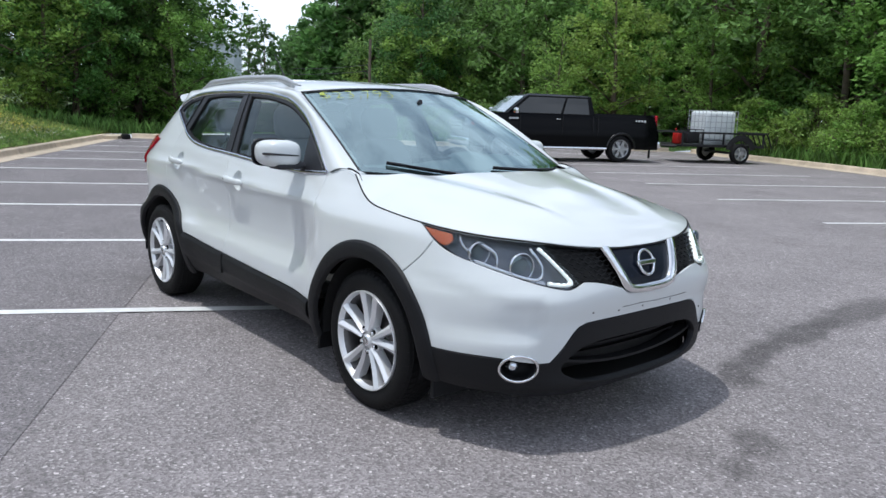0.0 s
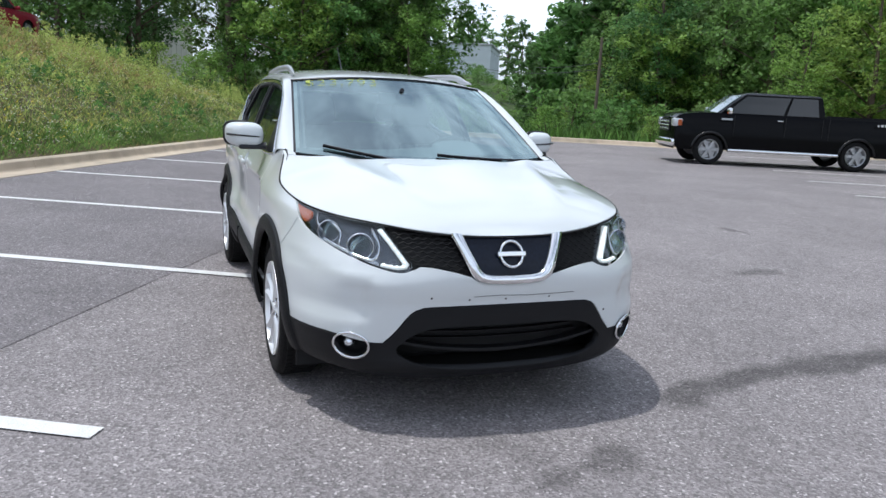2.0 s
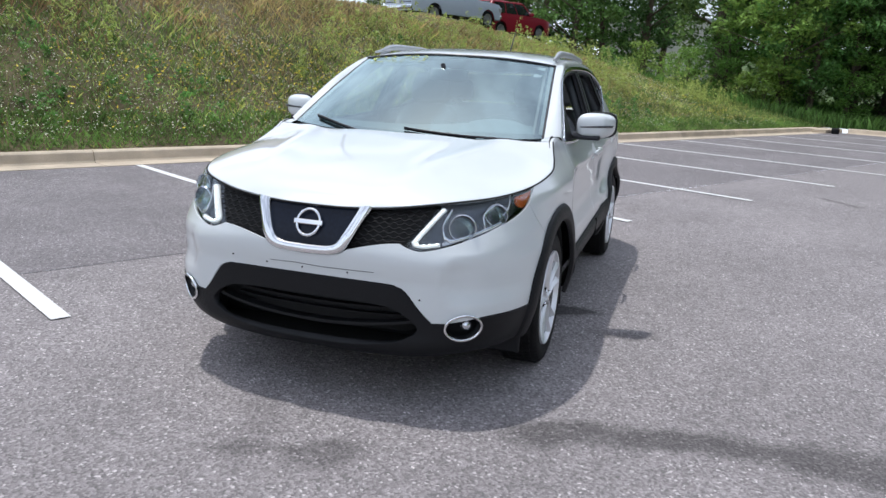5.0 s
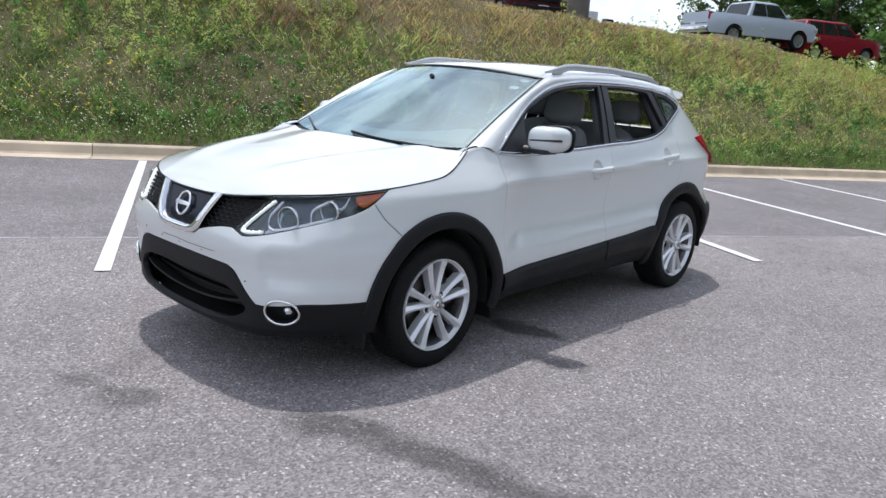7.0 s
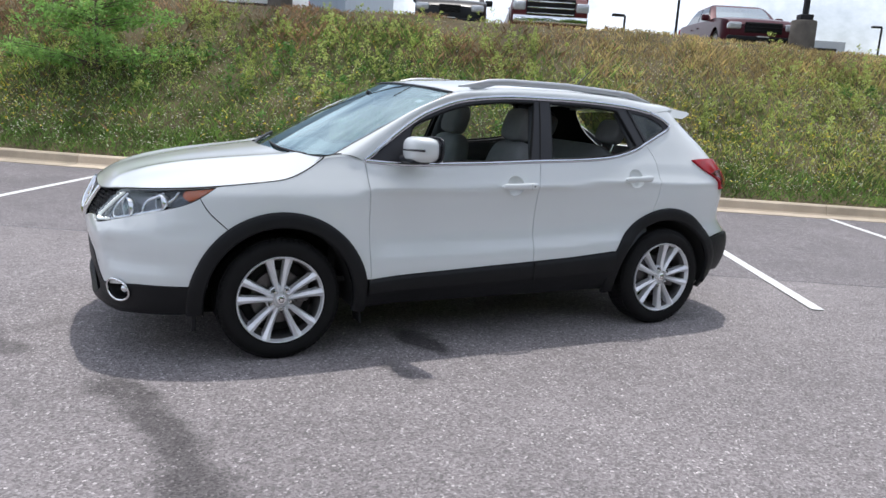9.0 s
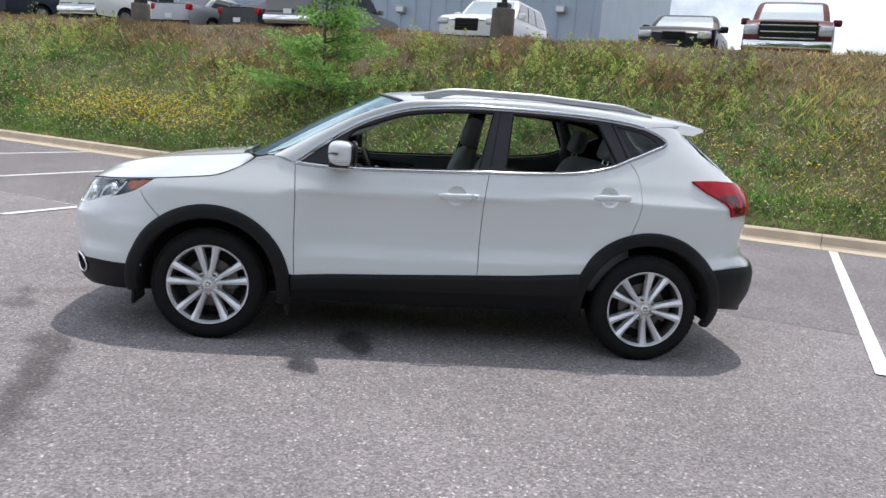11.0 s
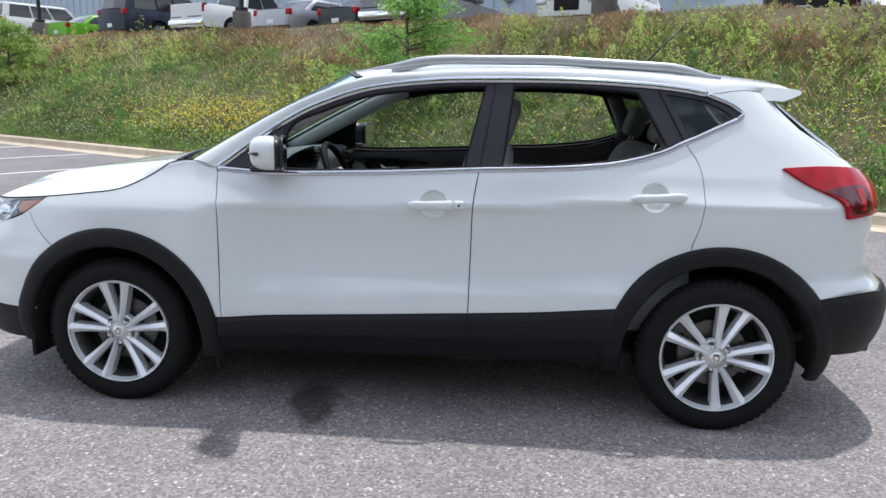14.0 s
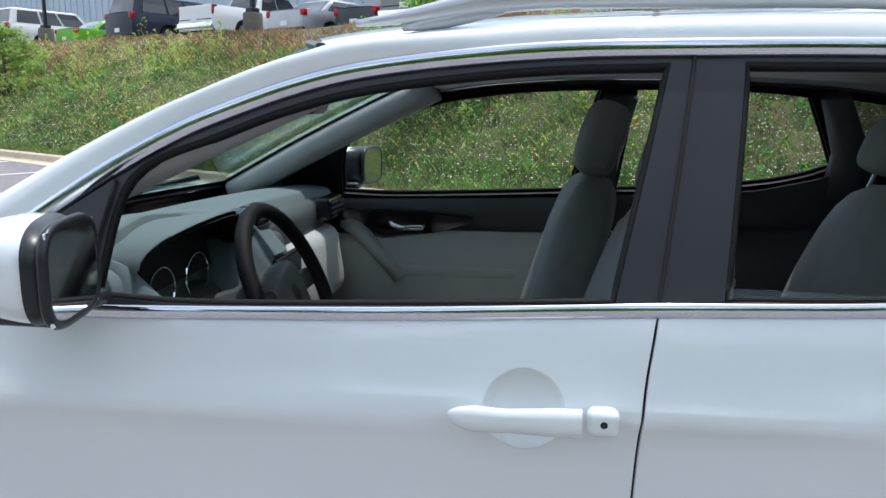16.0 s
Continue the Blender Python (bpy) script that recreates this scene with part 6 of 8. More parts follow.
def seat(name, x, y, w, rear=False):
    """A cloth car seat: cushion, backrest with side bolsters, headrest on posts."""
    st = new(name)
    st.parent = car
    st.matrix_local = Matrix.Translation((x, y, 0))

    def padded(size, at, rot, hollow):
        bm = bmesh.new()
        bmesh.ops.create_cube(bm, size=1)
        bmesh.ops.subdivide_edges(bm, edges=bm.edges[:], cuts=7, use_grid_fill=True)
        for v in bm.verts:
            c = v.co * 2
            r = (abs(c.x) ** 4 + abs(c.y) ** 4 + abs(c.z) ** 4) ** 0.25
            m = max(abs(c.x), abs(c.y), abs(c.z))
            c = c * (m / r)
            dent = hollow * (1 - min(1, (c.y / 0.72) ** 2)) * (1 if c.x > 0 else 0.2)
            v.co = Vector(((c.x / 2 - dent) * size[0], c.y / 2 * size[1] * (1 - 0.10 * max(0, c.z)), c.z / 2 * size[2]))
        bmesh.ops.transform(bm, matrix=Matrix.Translation(at) @ rot.to_4x4(), verts=bm.verts)
        return bm
    tilt = Euler((0, radians(-17 if not rear else -20), 0)).to_matrix()
    part("seat_back", padded((0.17, w, 0.66), (-0.02, 0, 0.88), tilt, 0.16), CLOTH, st, "grey cloth backrest", smooth=True)
    flat = Euler((0, radians(-97), 0)).to_matrix()
    part("seat_cushion", padded((0.16, w, 0.52), (0.22, 0, 0.60), flat, 0.12), CLOTH, st, smooth=True)
    heads = (0,) if not rear else (-0.42, 0.42)
    for hy in heads:
        part("headrest", padded((0.12, 0.28, 0.22) if not rear else (0.10, 0.25, 0.17), (-0.125 if not rear else -0.145, hy, 1.30 if not rear else 1.285), tilt, 0.05), CLOTH, st, smooth=True)
        for dy in (-0.06, 0.06):
            part("headrest_post", tube_bm([(-0.10, hy + dy, 1.12), (-0.15, hy + dy, 1.26)], 0.006, 6), CHROME, st)
    return st


seat("front_seat", -0.265, 0.37, 0.48)
seat("front_seat", -0.17, -0.37, 0.50)
seat("rear_bench", -0.98, 0.0, 1.24, True)


def dash_surf(u, v):
    """The dash top: u across, v from the screen towards the seats and down."""
    u, v = np.asarray(u, float), np.asarray(v, float)
    y = u * 0.74
    x = 1.02 - 0.10 * u ** 2 - v * (0.46 - 0.13 * np.clip(-u * 3, 0, 1)) * (1 - 0.5 * np.clip((y - 0.54) / 0.12, 0, 1))
    hump = 0.03 * np.exp(-((y - 0.37) / 0.2) ** 2) * np.clip((v - 0.35) / 0.4, 0, 1)
    z = 1.075 + 0.03 * np.sin(np.pi * np.clip(v, 0, 1) * 0.8) + hump - 0.20 * np.clip((v - 0.88) / 0.36, 0, 1) ** 1.2
    well = np.clip((v - 0.60) / 0.1, 0, 1)
    z = z + 0.036 * np.clip((y + 0.1) / 0.5, 0, 1) * (1 - 0.6 * np.clip((v - 0.5) / 0.5, 0, 1))
    z = z - 0.22 * np.exp(-((y - 0.37) / 0.205) ** 6) * well * well * (3 - 2 * well)
    return np.stack([x, y, z], -1)


dash = grid_object("dashboard", dash_surf, np.linspace(-1, 1, 41), np.linspace(0, 1.06, 27), DASH_TOP, car, "slate grey dashboard", thick=0.02)
part("dash_end", box_bm((0.40, 0.16, 0.15), (0.835, 0.668, 1.025), 0.05, 4, rot=Euler((0, radians(-3), 0)).to_matrix()), DASH_TOP, dash, smooth=True, angle=40)
part("dash_band", box_bm((0.10, 0.82, 0.12), (0.655, -0.25, 1.015), 0.04, 4), DASH, dash, "black middle band of the dashboard", smooth=True, angle=40)
part("dash_lower", box_bm((0.24, 1.36, 0.26), (0.73, 0, 0.84), 0.06, 4), DASH, dash, "black lower dashboard", smooth=True, angle=40)
part("glove_box", box_bm((0.16, 0.54, 0.25), (0.635, -0.43, 0.855), 0.055, 4, rot=Euler((0, radians(8), 0)).to_matrix()), DOORCARD, dash, "light grey glove box lid", smooth=True, angle=40)
part("centre_stack", box_bm((0.12, 0.26, 0.36), (0.60, 0, 0.86), 0.03, 3, rot=Euler((0, radians(14), 0)).to_matrix()), DASH, dash, smooth=True, angle=40)
for y, w, vx, vz in ((-0.61, 0.17, 0.575, 1.045), (0.145, 0.10, 0.60, 1.095), (0.03, 0.10, 0.60, 1.095)):
    v = part("air_vent", box_bm((0.05, w, 0.075), (vx + 0.01, y, vz), 0.01), GLOSS_BLACK, dash)
    for dz in (-0.018, 0.0, 0.018):
        part("vent_slat", box_bm((0.012, w * 0.85, 0.005), (vx - 0.017, y, vz + dz), 0.001), TRIM_BLACK, v)
part("centre_screen", box_bm((0.02, 0.2, 0.12), (0.535, 0.0, 0.94), 0.006), GLOSS_BLACK, dash)


def hood_arch(u, v):
    """The hood over the dials, blending forward into the dash: u round its arch, v forward."""
    u, v = np.asarray(u, float), np.asarray(v, float)
    a = np.pi * u
    w = 0.232 - 0.02 * v
    h = 0.104 - 0.05 * v
    return np.stack([0.548 + 0.26 * v + 0.075 * np.abs(np.cos(a)) ** 2 * (1 - v), 0.37 + w * np.cos(a), 1.055 + 0.012 * v + h * np.sin(a) ** 0.75], -1)


binn = grid_object("instrument_binnacle", hood_arch, np.linspace(0, 1, 25), np.linspace(0, 1, 6), DASH_TOP, dash, thick=0.006)


def hood_liner(u, v):
    p = hood_arch(u, v)
    p[..., 1] = 0.37 + (p[..., 1] - 0.37) * 0.94
    p[..., 2] = 1.02 + (p[..., 2] - 1.02) * 0.92
    p[..., 0] -= 0.001
    return p


# near-black sheet under the dial hood, painting in the shade of the hollow
grid_object("hood_liner", hood_liner, np.linspace(0, 1, 25), np.linspace(0, 1, 6), DARK, binn, thick=0.003)
part("dial_plate", box_bm((0.012, 0.33, 0.10), (0.665, 0.37, 1.055), 0.004, rot=Euler((0, radians(12), 0)).to_matrix()), DARK, binn)
for dy in (-0.085, 0.085):
    part("dial_ring", tube_bm([(0.652, 0.37 + dy + 0.058 * math.cos(t), 1.0 + 0.052 * math.sin(t)) for t in np.linspace(0, math.tau, 24, endpoint=False)], 0.003, 6, closed=True, up=(1, 0, 0)), CHROME, binn)
part("centre_console", box_bm((0.95, 0.22, 0.3), (0.1, 0, 0.56), 0.03, 3), DASH, car, smooth=True, angle=40)
sw = new("steering_wheel")
sw.parent = car
sw.matrix_local = Matrix.Translation((0.40, 0.37, 0.995)) @ Euler((0, radians(24), 0)).to_matrix().to_4x4()
sw["label"] = "black leather steering wheel"
part("wheel_rim", tube_bm([(0, 0.185 * math.cos(t), 0.185 * math.sin(t)) for t in np.linspace(0, math.tau, 48, endpoint=False)], 0.0165, 12, closed=True, up=(1, 0, 0)), RUBBER, sw, smooth=True)
part("emblem", lathe_bm([(0.0005, 0.0), (0.022, 0.0), (0.024, -0.004)], 20), CHROME, sw).matrix_local = Matrix.Translation((-0.008, 0, -0.01)) @ Matrix.Rotation(radians(90), 4, 'Z')
part("airbag_cover", box_bm((0.06, 0.17, 0.15), (0.022, 0, -0.01), 0.03, 3), DASH, sw, smooth=True, angle=50)
for y0, z0 in ((-0.17, 0.0), (0.17, 0.0)):
    part("wheel_spoke", box_bm((0.02, 0.12, 0.045), (0.015, y0 * 0.62, 0), 0.008), TRIM_BLACK, sw)
part("wheel_spoke", box_bm((0.02, 0.06, 0.12), (0.015, 0, -0.115), 0.008), ALLOY, sw)
part("steering_column", tube_bm([(0.05, 0, 0), (0.26, 0, 0.02)], 0.045, 12), DASH, sw)


# ---- grass, weeds and flowers on the bank ----
rng = np.random.default_rng(7)


def raw_mesh(name, verts, tris, mat, smooth=False):
    """One mesh from arrays of corners and triangles or quads."""
    me = bpy.data.meshes.new(name)
    k = tris.shape[1]
    me.vertices.add(len(verts))
    me.vertices.foreach_set("co", np.ascontiguousarray(verts, np.float32).ravel())
    me.loops.add(tris.size)
    me.loops.foreach_set("vertex_index", np.ascontiguousarray(tris, np.int32).ravel())
    me.polygons.add(len(tris))
    me.polygons.foreach_set("loop_start", np.arange(0, tris.size, k, dtype=np.int32))
    me.update(calc_edges=True)
    if smooth:
        me.shade_smooth()
    me.materials.append(mat)
    return me


def to_world(a, c, z):
    return np.stack([P0.x + AX.x * a + CX.x * c, P0.y + AX.y * a + CX.y * c, z], 1)


def land_z(a, c):
    return surf_hill(a, c)[:, 2]


def blades(a, c, h, w, lean):
    """Bent grass blades: two triangles each."""
    n = len(a)
    base = to_world(a, c, land_z(a, c) - 0.02)
    t = rng.uniform(0, math.tau, n)
    side = np.stack([np.cos(t), np.sin(t), np.zeros(n)], 1) * w[:, None]
    l = rng.uniform(0, math.tau, n)
    bend = np.stack([np.cos(l), np.sin(l), np.zeros(n)], 1) * (h * lean)[:, None]
    up = np.zeros((n, 3))
    up[:, 2] = h
    v = np.stack([base - side, base + side, base + up * 0.6 + bend * 0.4 + side * 0.7, base + up + bend], 1).reshape(-1, 3)
    i = np.arange(n)[:, None] * 4
    return v, np.concatenate([i + np.array([[0, 1, 2]]), i + np.array([[0, 2, 3]])], 0)


def patchy(a, c, scale, seed):
    """Soft random field from 0 to 1 over the plan."""
    r = np.random.default_rng(seed)
    out = np.zeros(len(a))
    for k in range(7):
        t, p = r.uniform(0, math.tau), r.uniform(0, math.tau)
        f = scale * (0.6 + 0.5 * k)
        out += np.sin((a * math.cos(t) + c * math.sin(t)) * f + p) / (1 + 0.4 * k)
    return 0.5 + out / 5.2


def scatter(n, a0, a1, c0, c1, power=1.0):
    a = rng.uniform(a0, a1, n)
    c = c0 + (c1 - c0) * rng.uniform(0, 1, n) ** power
    return a, c


def stuff(name, me, label, category):
    ob = new(name, me)
    tagged(ob, label, category, kind="stuff")
    return ob


# the bank: green and flowery at its foot, dry and reddish towards the top
def up_bank(a, c):
    """How far up the bank a place lies: 0 at the kerb, 1 at the crest."""
    return np.clip((c - 6.5) / (crest_c(a) - 6.5), 0, 1.1)


a, c = scatter(300000, -34, 34, 6.48, 16.5, 1.25)
keep = c < crest_c(a) + 0.7
a, c = a[keep], c[keep]
t = up_bank(a, c)
west = np.clip((-2.5 - a) / 3.5, 0, 1)
# worn patches where the soil shows, more of them higher up
bare = (patchy(a, c, 1.6, 41) < 0.44) & (rng.uniform(0, 1, len(a)) < 0.7 * np.clip((t - 0.42) / 0.25, 0, 1) * (1 - 0.85 * west))
a, c, t, west = a[~bare], c[~bare], t[~bare], west[~bare]
dryness = 1.75 * (t - 0.46) + (patchy(a, c, 0.9, 3) - 0.5) * 0.9 * np.clip(t / 0.4, 0.2, 1) + 0.12 * west
dry = rng.uniform(0, 1, len(a)) < np.clip(dryness, 0.03, 0.85)
pale = ~dry & (rng.uniform(0, 1, len(a)) < 0.10 + 0.42 * west + 0.12 * (patchy(a, c, 0.7, 17) > 0.55))
straw = dry & (rng.uniform(0, 1, len(a)) < west * 0.9)
dry &= ~straw
tuft = patchy(a, c, 2.6, 5)
h = rng.uniform(0.05, 0.15, len(a)) * (0.55 + 0.9 * tuft) * np.where(c < 7.0, 0.6, 1.0) * (1 + 0.5 * np.clip((t - 0.35) / 0.3, 0, 1)) * (1 - 0.5 * np.clip((t - 0.85) / 0.12, 0, 1))
w = rng.uniform(0.005, 0.0095, len(a)) * (1 + 0.45 * west) * np.where(a > 14, 1.6, 1.0)
h *= 1 - 0.1 * west
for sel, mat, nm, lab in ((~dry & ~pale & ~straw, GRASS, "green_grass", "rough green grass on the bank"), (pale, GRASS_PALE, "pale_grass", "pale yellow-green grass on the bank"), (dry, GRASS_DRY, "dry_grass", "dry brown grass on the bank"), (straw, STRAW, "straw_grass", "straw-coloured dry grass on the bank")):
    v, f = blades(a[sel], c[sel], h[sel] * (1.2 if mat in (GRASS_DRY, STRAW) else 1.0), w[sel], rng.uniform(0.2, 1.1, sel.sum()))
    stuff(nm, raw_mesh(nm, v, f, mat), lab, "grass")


def leaf_cloud(centres, radius, per, size, flat=0.8, up=0.5):
    """Small leaves round centres: bent quads facing every way."""
    n = len(centres) * per
    ctr = np.repeat(centres, per, 0)
    rad = np.repeat(np.broadcast_to(radius, len(centres)), per)
    d = rng.normal(0, 1, (n, 3))
    d /= np.linalg.norm(d, axis=1, keepdims=True)
    r = rng.uniform(0.25, 1.0, n) ** 0.6
    pos = ctr + d * (rad * r)[:, None] * np.array([1, 1, flat])
    nrm = rng.normal(0, 1, (n, 3))
    nrm[:, 2] = np.abs(nrm[:, 2]) + up
    nrm /= np.linalg.norm(nrm, axis=1, keepdims=True)
    t = np.cross(nrm, rng.normal(0, 1, (n, 3)))
    t /= np.linalg.norm(t, axis=1, keepdims=True)
    b = np.cross(nrm, t)
    s = (size * rng.uniform(0.6, 1.3, n))[:, None]
    v = np.stack([pos - t * s, pos - b * s * 0.45 - nrm * s * 0.12, pos + t * s, pos + b * s * 0.45 - nrm * s * 0.12], 1).reshape(-1, 3)
    return v, np.arange(n * 4).reshape(-1, 4)


# low clover and herbs that close over the lower half of the bank
a, c = scatter(150000, -30, 32, 6.5, 11.5, 1.3)
t = up_bank(a, c)
keep = rng.uniform(0, 1, len(a)) < np.clip(1.25 - 1.35 * t + (patchy(a, c, 1.1, 13) - 0.5) * 1.2 - 0.35 * np.clip((-5 - a) / 5, 0, 1), 0.0, 1)
a, c = a[keep], c[keep]
tall = 0.03 + 0.13 * np.clip(patchy(a, c, 2.2, 15), 0, 1) * rng.uniform(0.2, 1, len(a))
v, f = leaf_cloud(to_world(a, c, land_z(a, c) + tall), 0.02, 1, 0.021, 0.5, 1.0)
stuff("clover", raw_mesh("clover", v, f, CLOVER), "low green clover covering the foot of the bank", "clover")

# upright pale weeds in plumes, scattered over the upper half
a, c = scatter(2600, -28, 30, 7.6, 13.4, 0.7)
t = up_bank(a, c)
keep = (t < 0.86) & (t > 0.25) & (patchy(a, c, 0.9, 11) + rng.uniform(-0.12, 0.12, len(a)) > 0.48 - 0.10 * np.clip((-5 - a) / 4, 0, 1) + 0.10 * np.clip((a - 4) / 4, 0, 1))
a, c = a[keep], c[keep]
z = land_z(a, c)
hh = rng.uniform(0.18, 0.56, len(a)) * (1 + 0.25 * rng.normal(0, 1, len(a)) ** 2 * 0.5)
lean = rng.normal(0, 0.12, (len(a), 3)) * np.array([1, 1, 0])
ctr = np.concatenate([to_world(a, c, z + hh * k) + lean * (hh * k)[:, None] + rng.normal(0, 0.03, (len(a), 3)) for k in (0.15, 0.4, 0.65, 0.9, 1.12)])
v, f = leaf_cloud(ctr, np.concatenate([hh * k for k in (0.26, 0.27, 0.23, 0.17, 0.09)]), 13, 0.03, 1.0, 0.3)
stuff("weeds", raw_mesh("weeds", v, f, WEED), "upright plumes of pale green weeds on the bank", "weeds")
# a few broad dark-green weeds lower down
a, c = scatter(700, -28, 30, 7.0, 10.0, 1.0)
keep = patchy(a, c, 0.8, 19) > 0.55
a, c = a[keep], c[keep]
hh = rng.uniform(0.12, 0.34, len(a))
ctr = np.concatenate([to_world(a, c, land_z(a, c) + hh * k) + rng.normal(0, 0.05, (len(a), 3)) for k in (0.3, 0.6, 0.95)])
v, f = leaf_cloud(ctr, np.concatenate([hh * k for k in (0.5, 0.42, 0.25)]), 20, 0.034, 0.9, 0.3)
stuff("herbs", raw_mesh("herbs", v, f, CLOVER), "leafy green herbs low on the bank", "weeds")
# flowers
for mat, n, name, seed, thr, size, c0, c1 in ((PETAL_W, 30000, "white_flowers", 21, 0.38, 0.0135, 6.6, 12.0), (PETAL_Y, 5200, "yellow_flowers", 22, 0.52, 0.025, 7.0, 10.8)):
    a, c = scatter(n, -24, 26, c0, c1, 1.25)
    keep = (patchy(a, c, 0.7, seed) + rng.uniform(-0.3, 0.3, n) > thr) & (c < crest_c(a))
    if mat is PETAL_Y:
        keep &= (patchy(a, c, 0.55, seed) + 0.35 * np.exp(-((a - 9.5) / 3.0) ** 2 - ((c - 7.8) / 0.8) ** 2) - 0.10 * np.clip((-8 - a) / 3, 0, 1) > 0.56)
    a, c = a[keep], c[keep]
    if mat is PETAL_Y:
        a = np.concatenate([a, rng.normal(8.8, 1.9, 1500), rng.normal(-6.5, 2.5, 700)])
        c = np.concatenate([c, np.clip(rng.normal(7.7, 0.4, 1500), 6.8, 10), np.clip(rng.normal(8.0, 0.7, 700), 6.8, 10.5)])
    p = to_world(a, c, land_z(a, c) + rng.uniform(0.10, 0.24, len(a)))
    v, f = leaf_cloud(p, 0.010, 2, size * 1.15, 0.5, 1.4)
    stuff(name, raw_mesh(name, v, f, mat), "small wild flowers in the grass", "flowers")

# short dense grass along the foot of the bank
a, c = scatter(30000, -27, 30, 6.5, 7.3)
v, f = blades(a, c, rng.uniform(0.06, 0.16, len(a)), rng.uniform(0.006, 0.012, len(a)), rng.uniform(0.2, 0.9, len(a)))
stuff("short_grass", raw_mesh("short_grass", v, f, GRASS), "short green grass along the kerb", "grass")

# strips of grass beyond the other kerbs
parts_v, parts_f, off = [], [], 0
for n, box in ((26000, (-46, WEST - 0.7, -18, 8)), (14000, (-34, -8, -22, NORTH - 0.7)), (16000, (-46, -27, 6.5, 20))):
    a, c = scatter(n, box[0], box[1], box[2], box[3])
    v, f = blades(a, c, rng.uniform(0.15, 0.6, n), rng.uniform(0.012, 0.03, n), rng.uniform(0.1, 0.6, n))
    parts_v.append(v)
    parts_f.append(f + off)
    off += len(v)
stuff("verge_grass", raw_mesh("verge_grass", np.concatenate(parts_v), np.concatenate(parts_f), GRASS), "long grass under the trees beyond the kerb", "grass")


# ---- trees ----
def tree_parts(seed, height, spread, clear, leaves, size, tone, conical=False, clumps=60):
    """A trunk with limbs and a ragged crown, as two meshes."""
    r = np.random.default_rng(seed)
    pts = []
    while len(pts) < clumps:
        q = r.uniform(-1, 1, 3)
        if np.linalg.norm(q) > 1:
            continue
        hz = (q[2] + 1) / 2
        width = (1 - hz) ** 0.8 + 0.12 if conical else (0.55 + 0.6 * math.sin(math.pi * min(1, hz * 0.9 + 0.12)))
        pts.append((q[0] * spread * width * r.uniform(0.7, 1.15), q[1] * spread * width * r.uniform(0.7, 1.15), clear + hz * (height - clear)))
    pts = np.array(pts)
    bm = bmesh.new()
    lean = r.normal(0, 0.02, 2)
    trunk = [Vector((lean[0] * k * height + 0.1 * math.sin(k * 5 + seed), lean[1] * k * height + 0.1 * math.cos(k * 4 + seed), k * height * 0.92)) for k in np.linspace(0, 1, 8)]
    rad = [max(0.02, 0.017 * height * (1 - 0.9 * k)) for k in np.linspace(0, 1, 8)]
    rad[0] *= 1.35
    tube_bm(trunk, rad, 7, bm)
    for p in pts[:: max(1, len(pts) // 16)]:
        h0 = max(clear * 0.6, p[2] - 0.35 * math.hypot(p[0], p[1]) - 0.4)
        k = min(0.95, h0 / (height * 0.92))
        base = trunk[0].lerp(trunk[-1], k)
        mid = base.lerp(Vector(p), 0.5) + Vector((0, 0, 0.12))
        tube_bm([base, mid, Vector(p)], [0.006 * height * (1 - 0.6 * k), 0.004 * height * (1 - 0.6 * k), 0.012], 5, bm)
    me = bpy.data.meshes.new("trunk")
    bm.to_mesh(me)
    bm.free()
    me.shade_smooth()
    me.materials.append(BARK)
    v, f = leaf_cloud(pts, r.uniform(0.45, 0.95, len(pts)) * (spread / 3.0) ** 0.5, leaves // len(pts), size, 0.7, 0.6)
    return me, raw_mesh("crown", v, f, LEAF[tone])


SPECIES = {}
for key, args in {"oak": (1, 12.5, 4.0, 0.5, 7400, 0.163, 0, False, 110), "maple": (2, 14.5, 3.6, 0.8, 7400, 0.163, 1, False, 110), "ash": (3, 11.0, 3.2, 0.2, 7000, 0.142, 2, False, 90),
                  "gum": (4, 16.0, 3.4, 1.0, 7200, 0.163, 0, False, 105), "pine": (5, 15.0, 2.6, 2.6, 5600, 0.14, 1, True, 80), "young": (6, 7.0, 2.3, 0.4, 4200, 0.10, 2, False, 48),
                  "shrub": (8, 2.3, 1.3, 0.1, 1900, 0.08, 2, False, 26), "vine": (9, 3.4, 2.2, 0.1, 1900, 0.13, 0, False, 36),
                  "far_oak": (11, 12.5, 4.0, 0.3, 2500, 0.37, 0, False, 90), "far_maple": (12, 14.5, 3.6, 0.3, 2500, 0.37, 1, False, 90), "far_gum": (13, 16.0, 3.4, 0.5, 2500, 0.37, 0, False, 90)}.items():
    SPECIES[key] = tree_parts(*args)
LABELS = {"oak": "broad leafy green tree at the edge of the woods", "maple": "tall dark green tree in the woods", "ash": "light green leafy tree by the lot", "gum": "tall slender green tree in the woods",
          "pine": "tall dark pine with a bare trunk", "far_oak": "broad green tree on the far slope", "far_maple": "dark green tree in the far woods", "far_gum": "tall green tree in the far woods", "young": "young bright green tree beside the kerb", "shrub": "small bright green shrub beside the kerb", "vine": "mound of leaves overgrown with vines"}


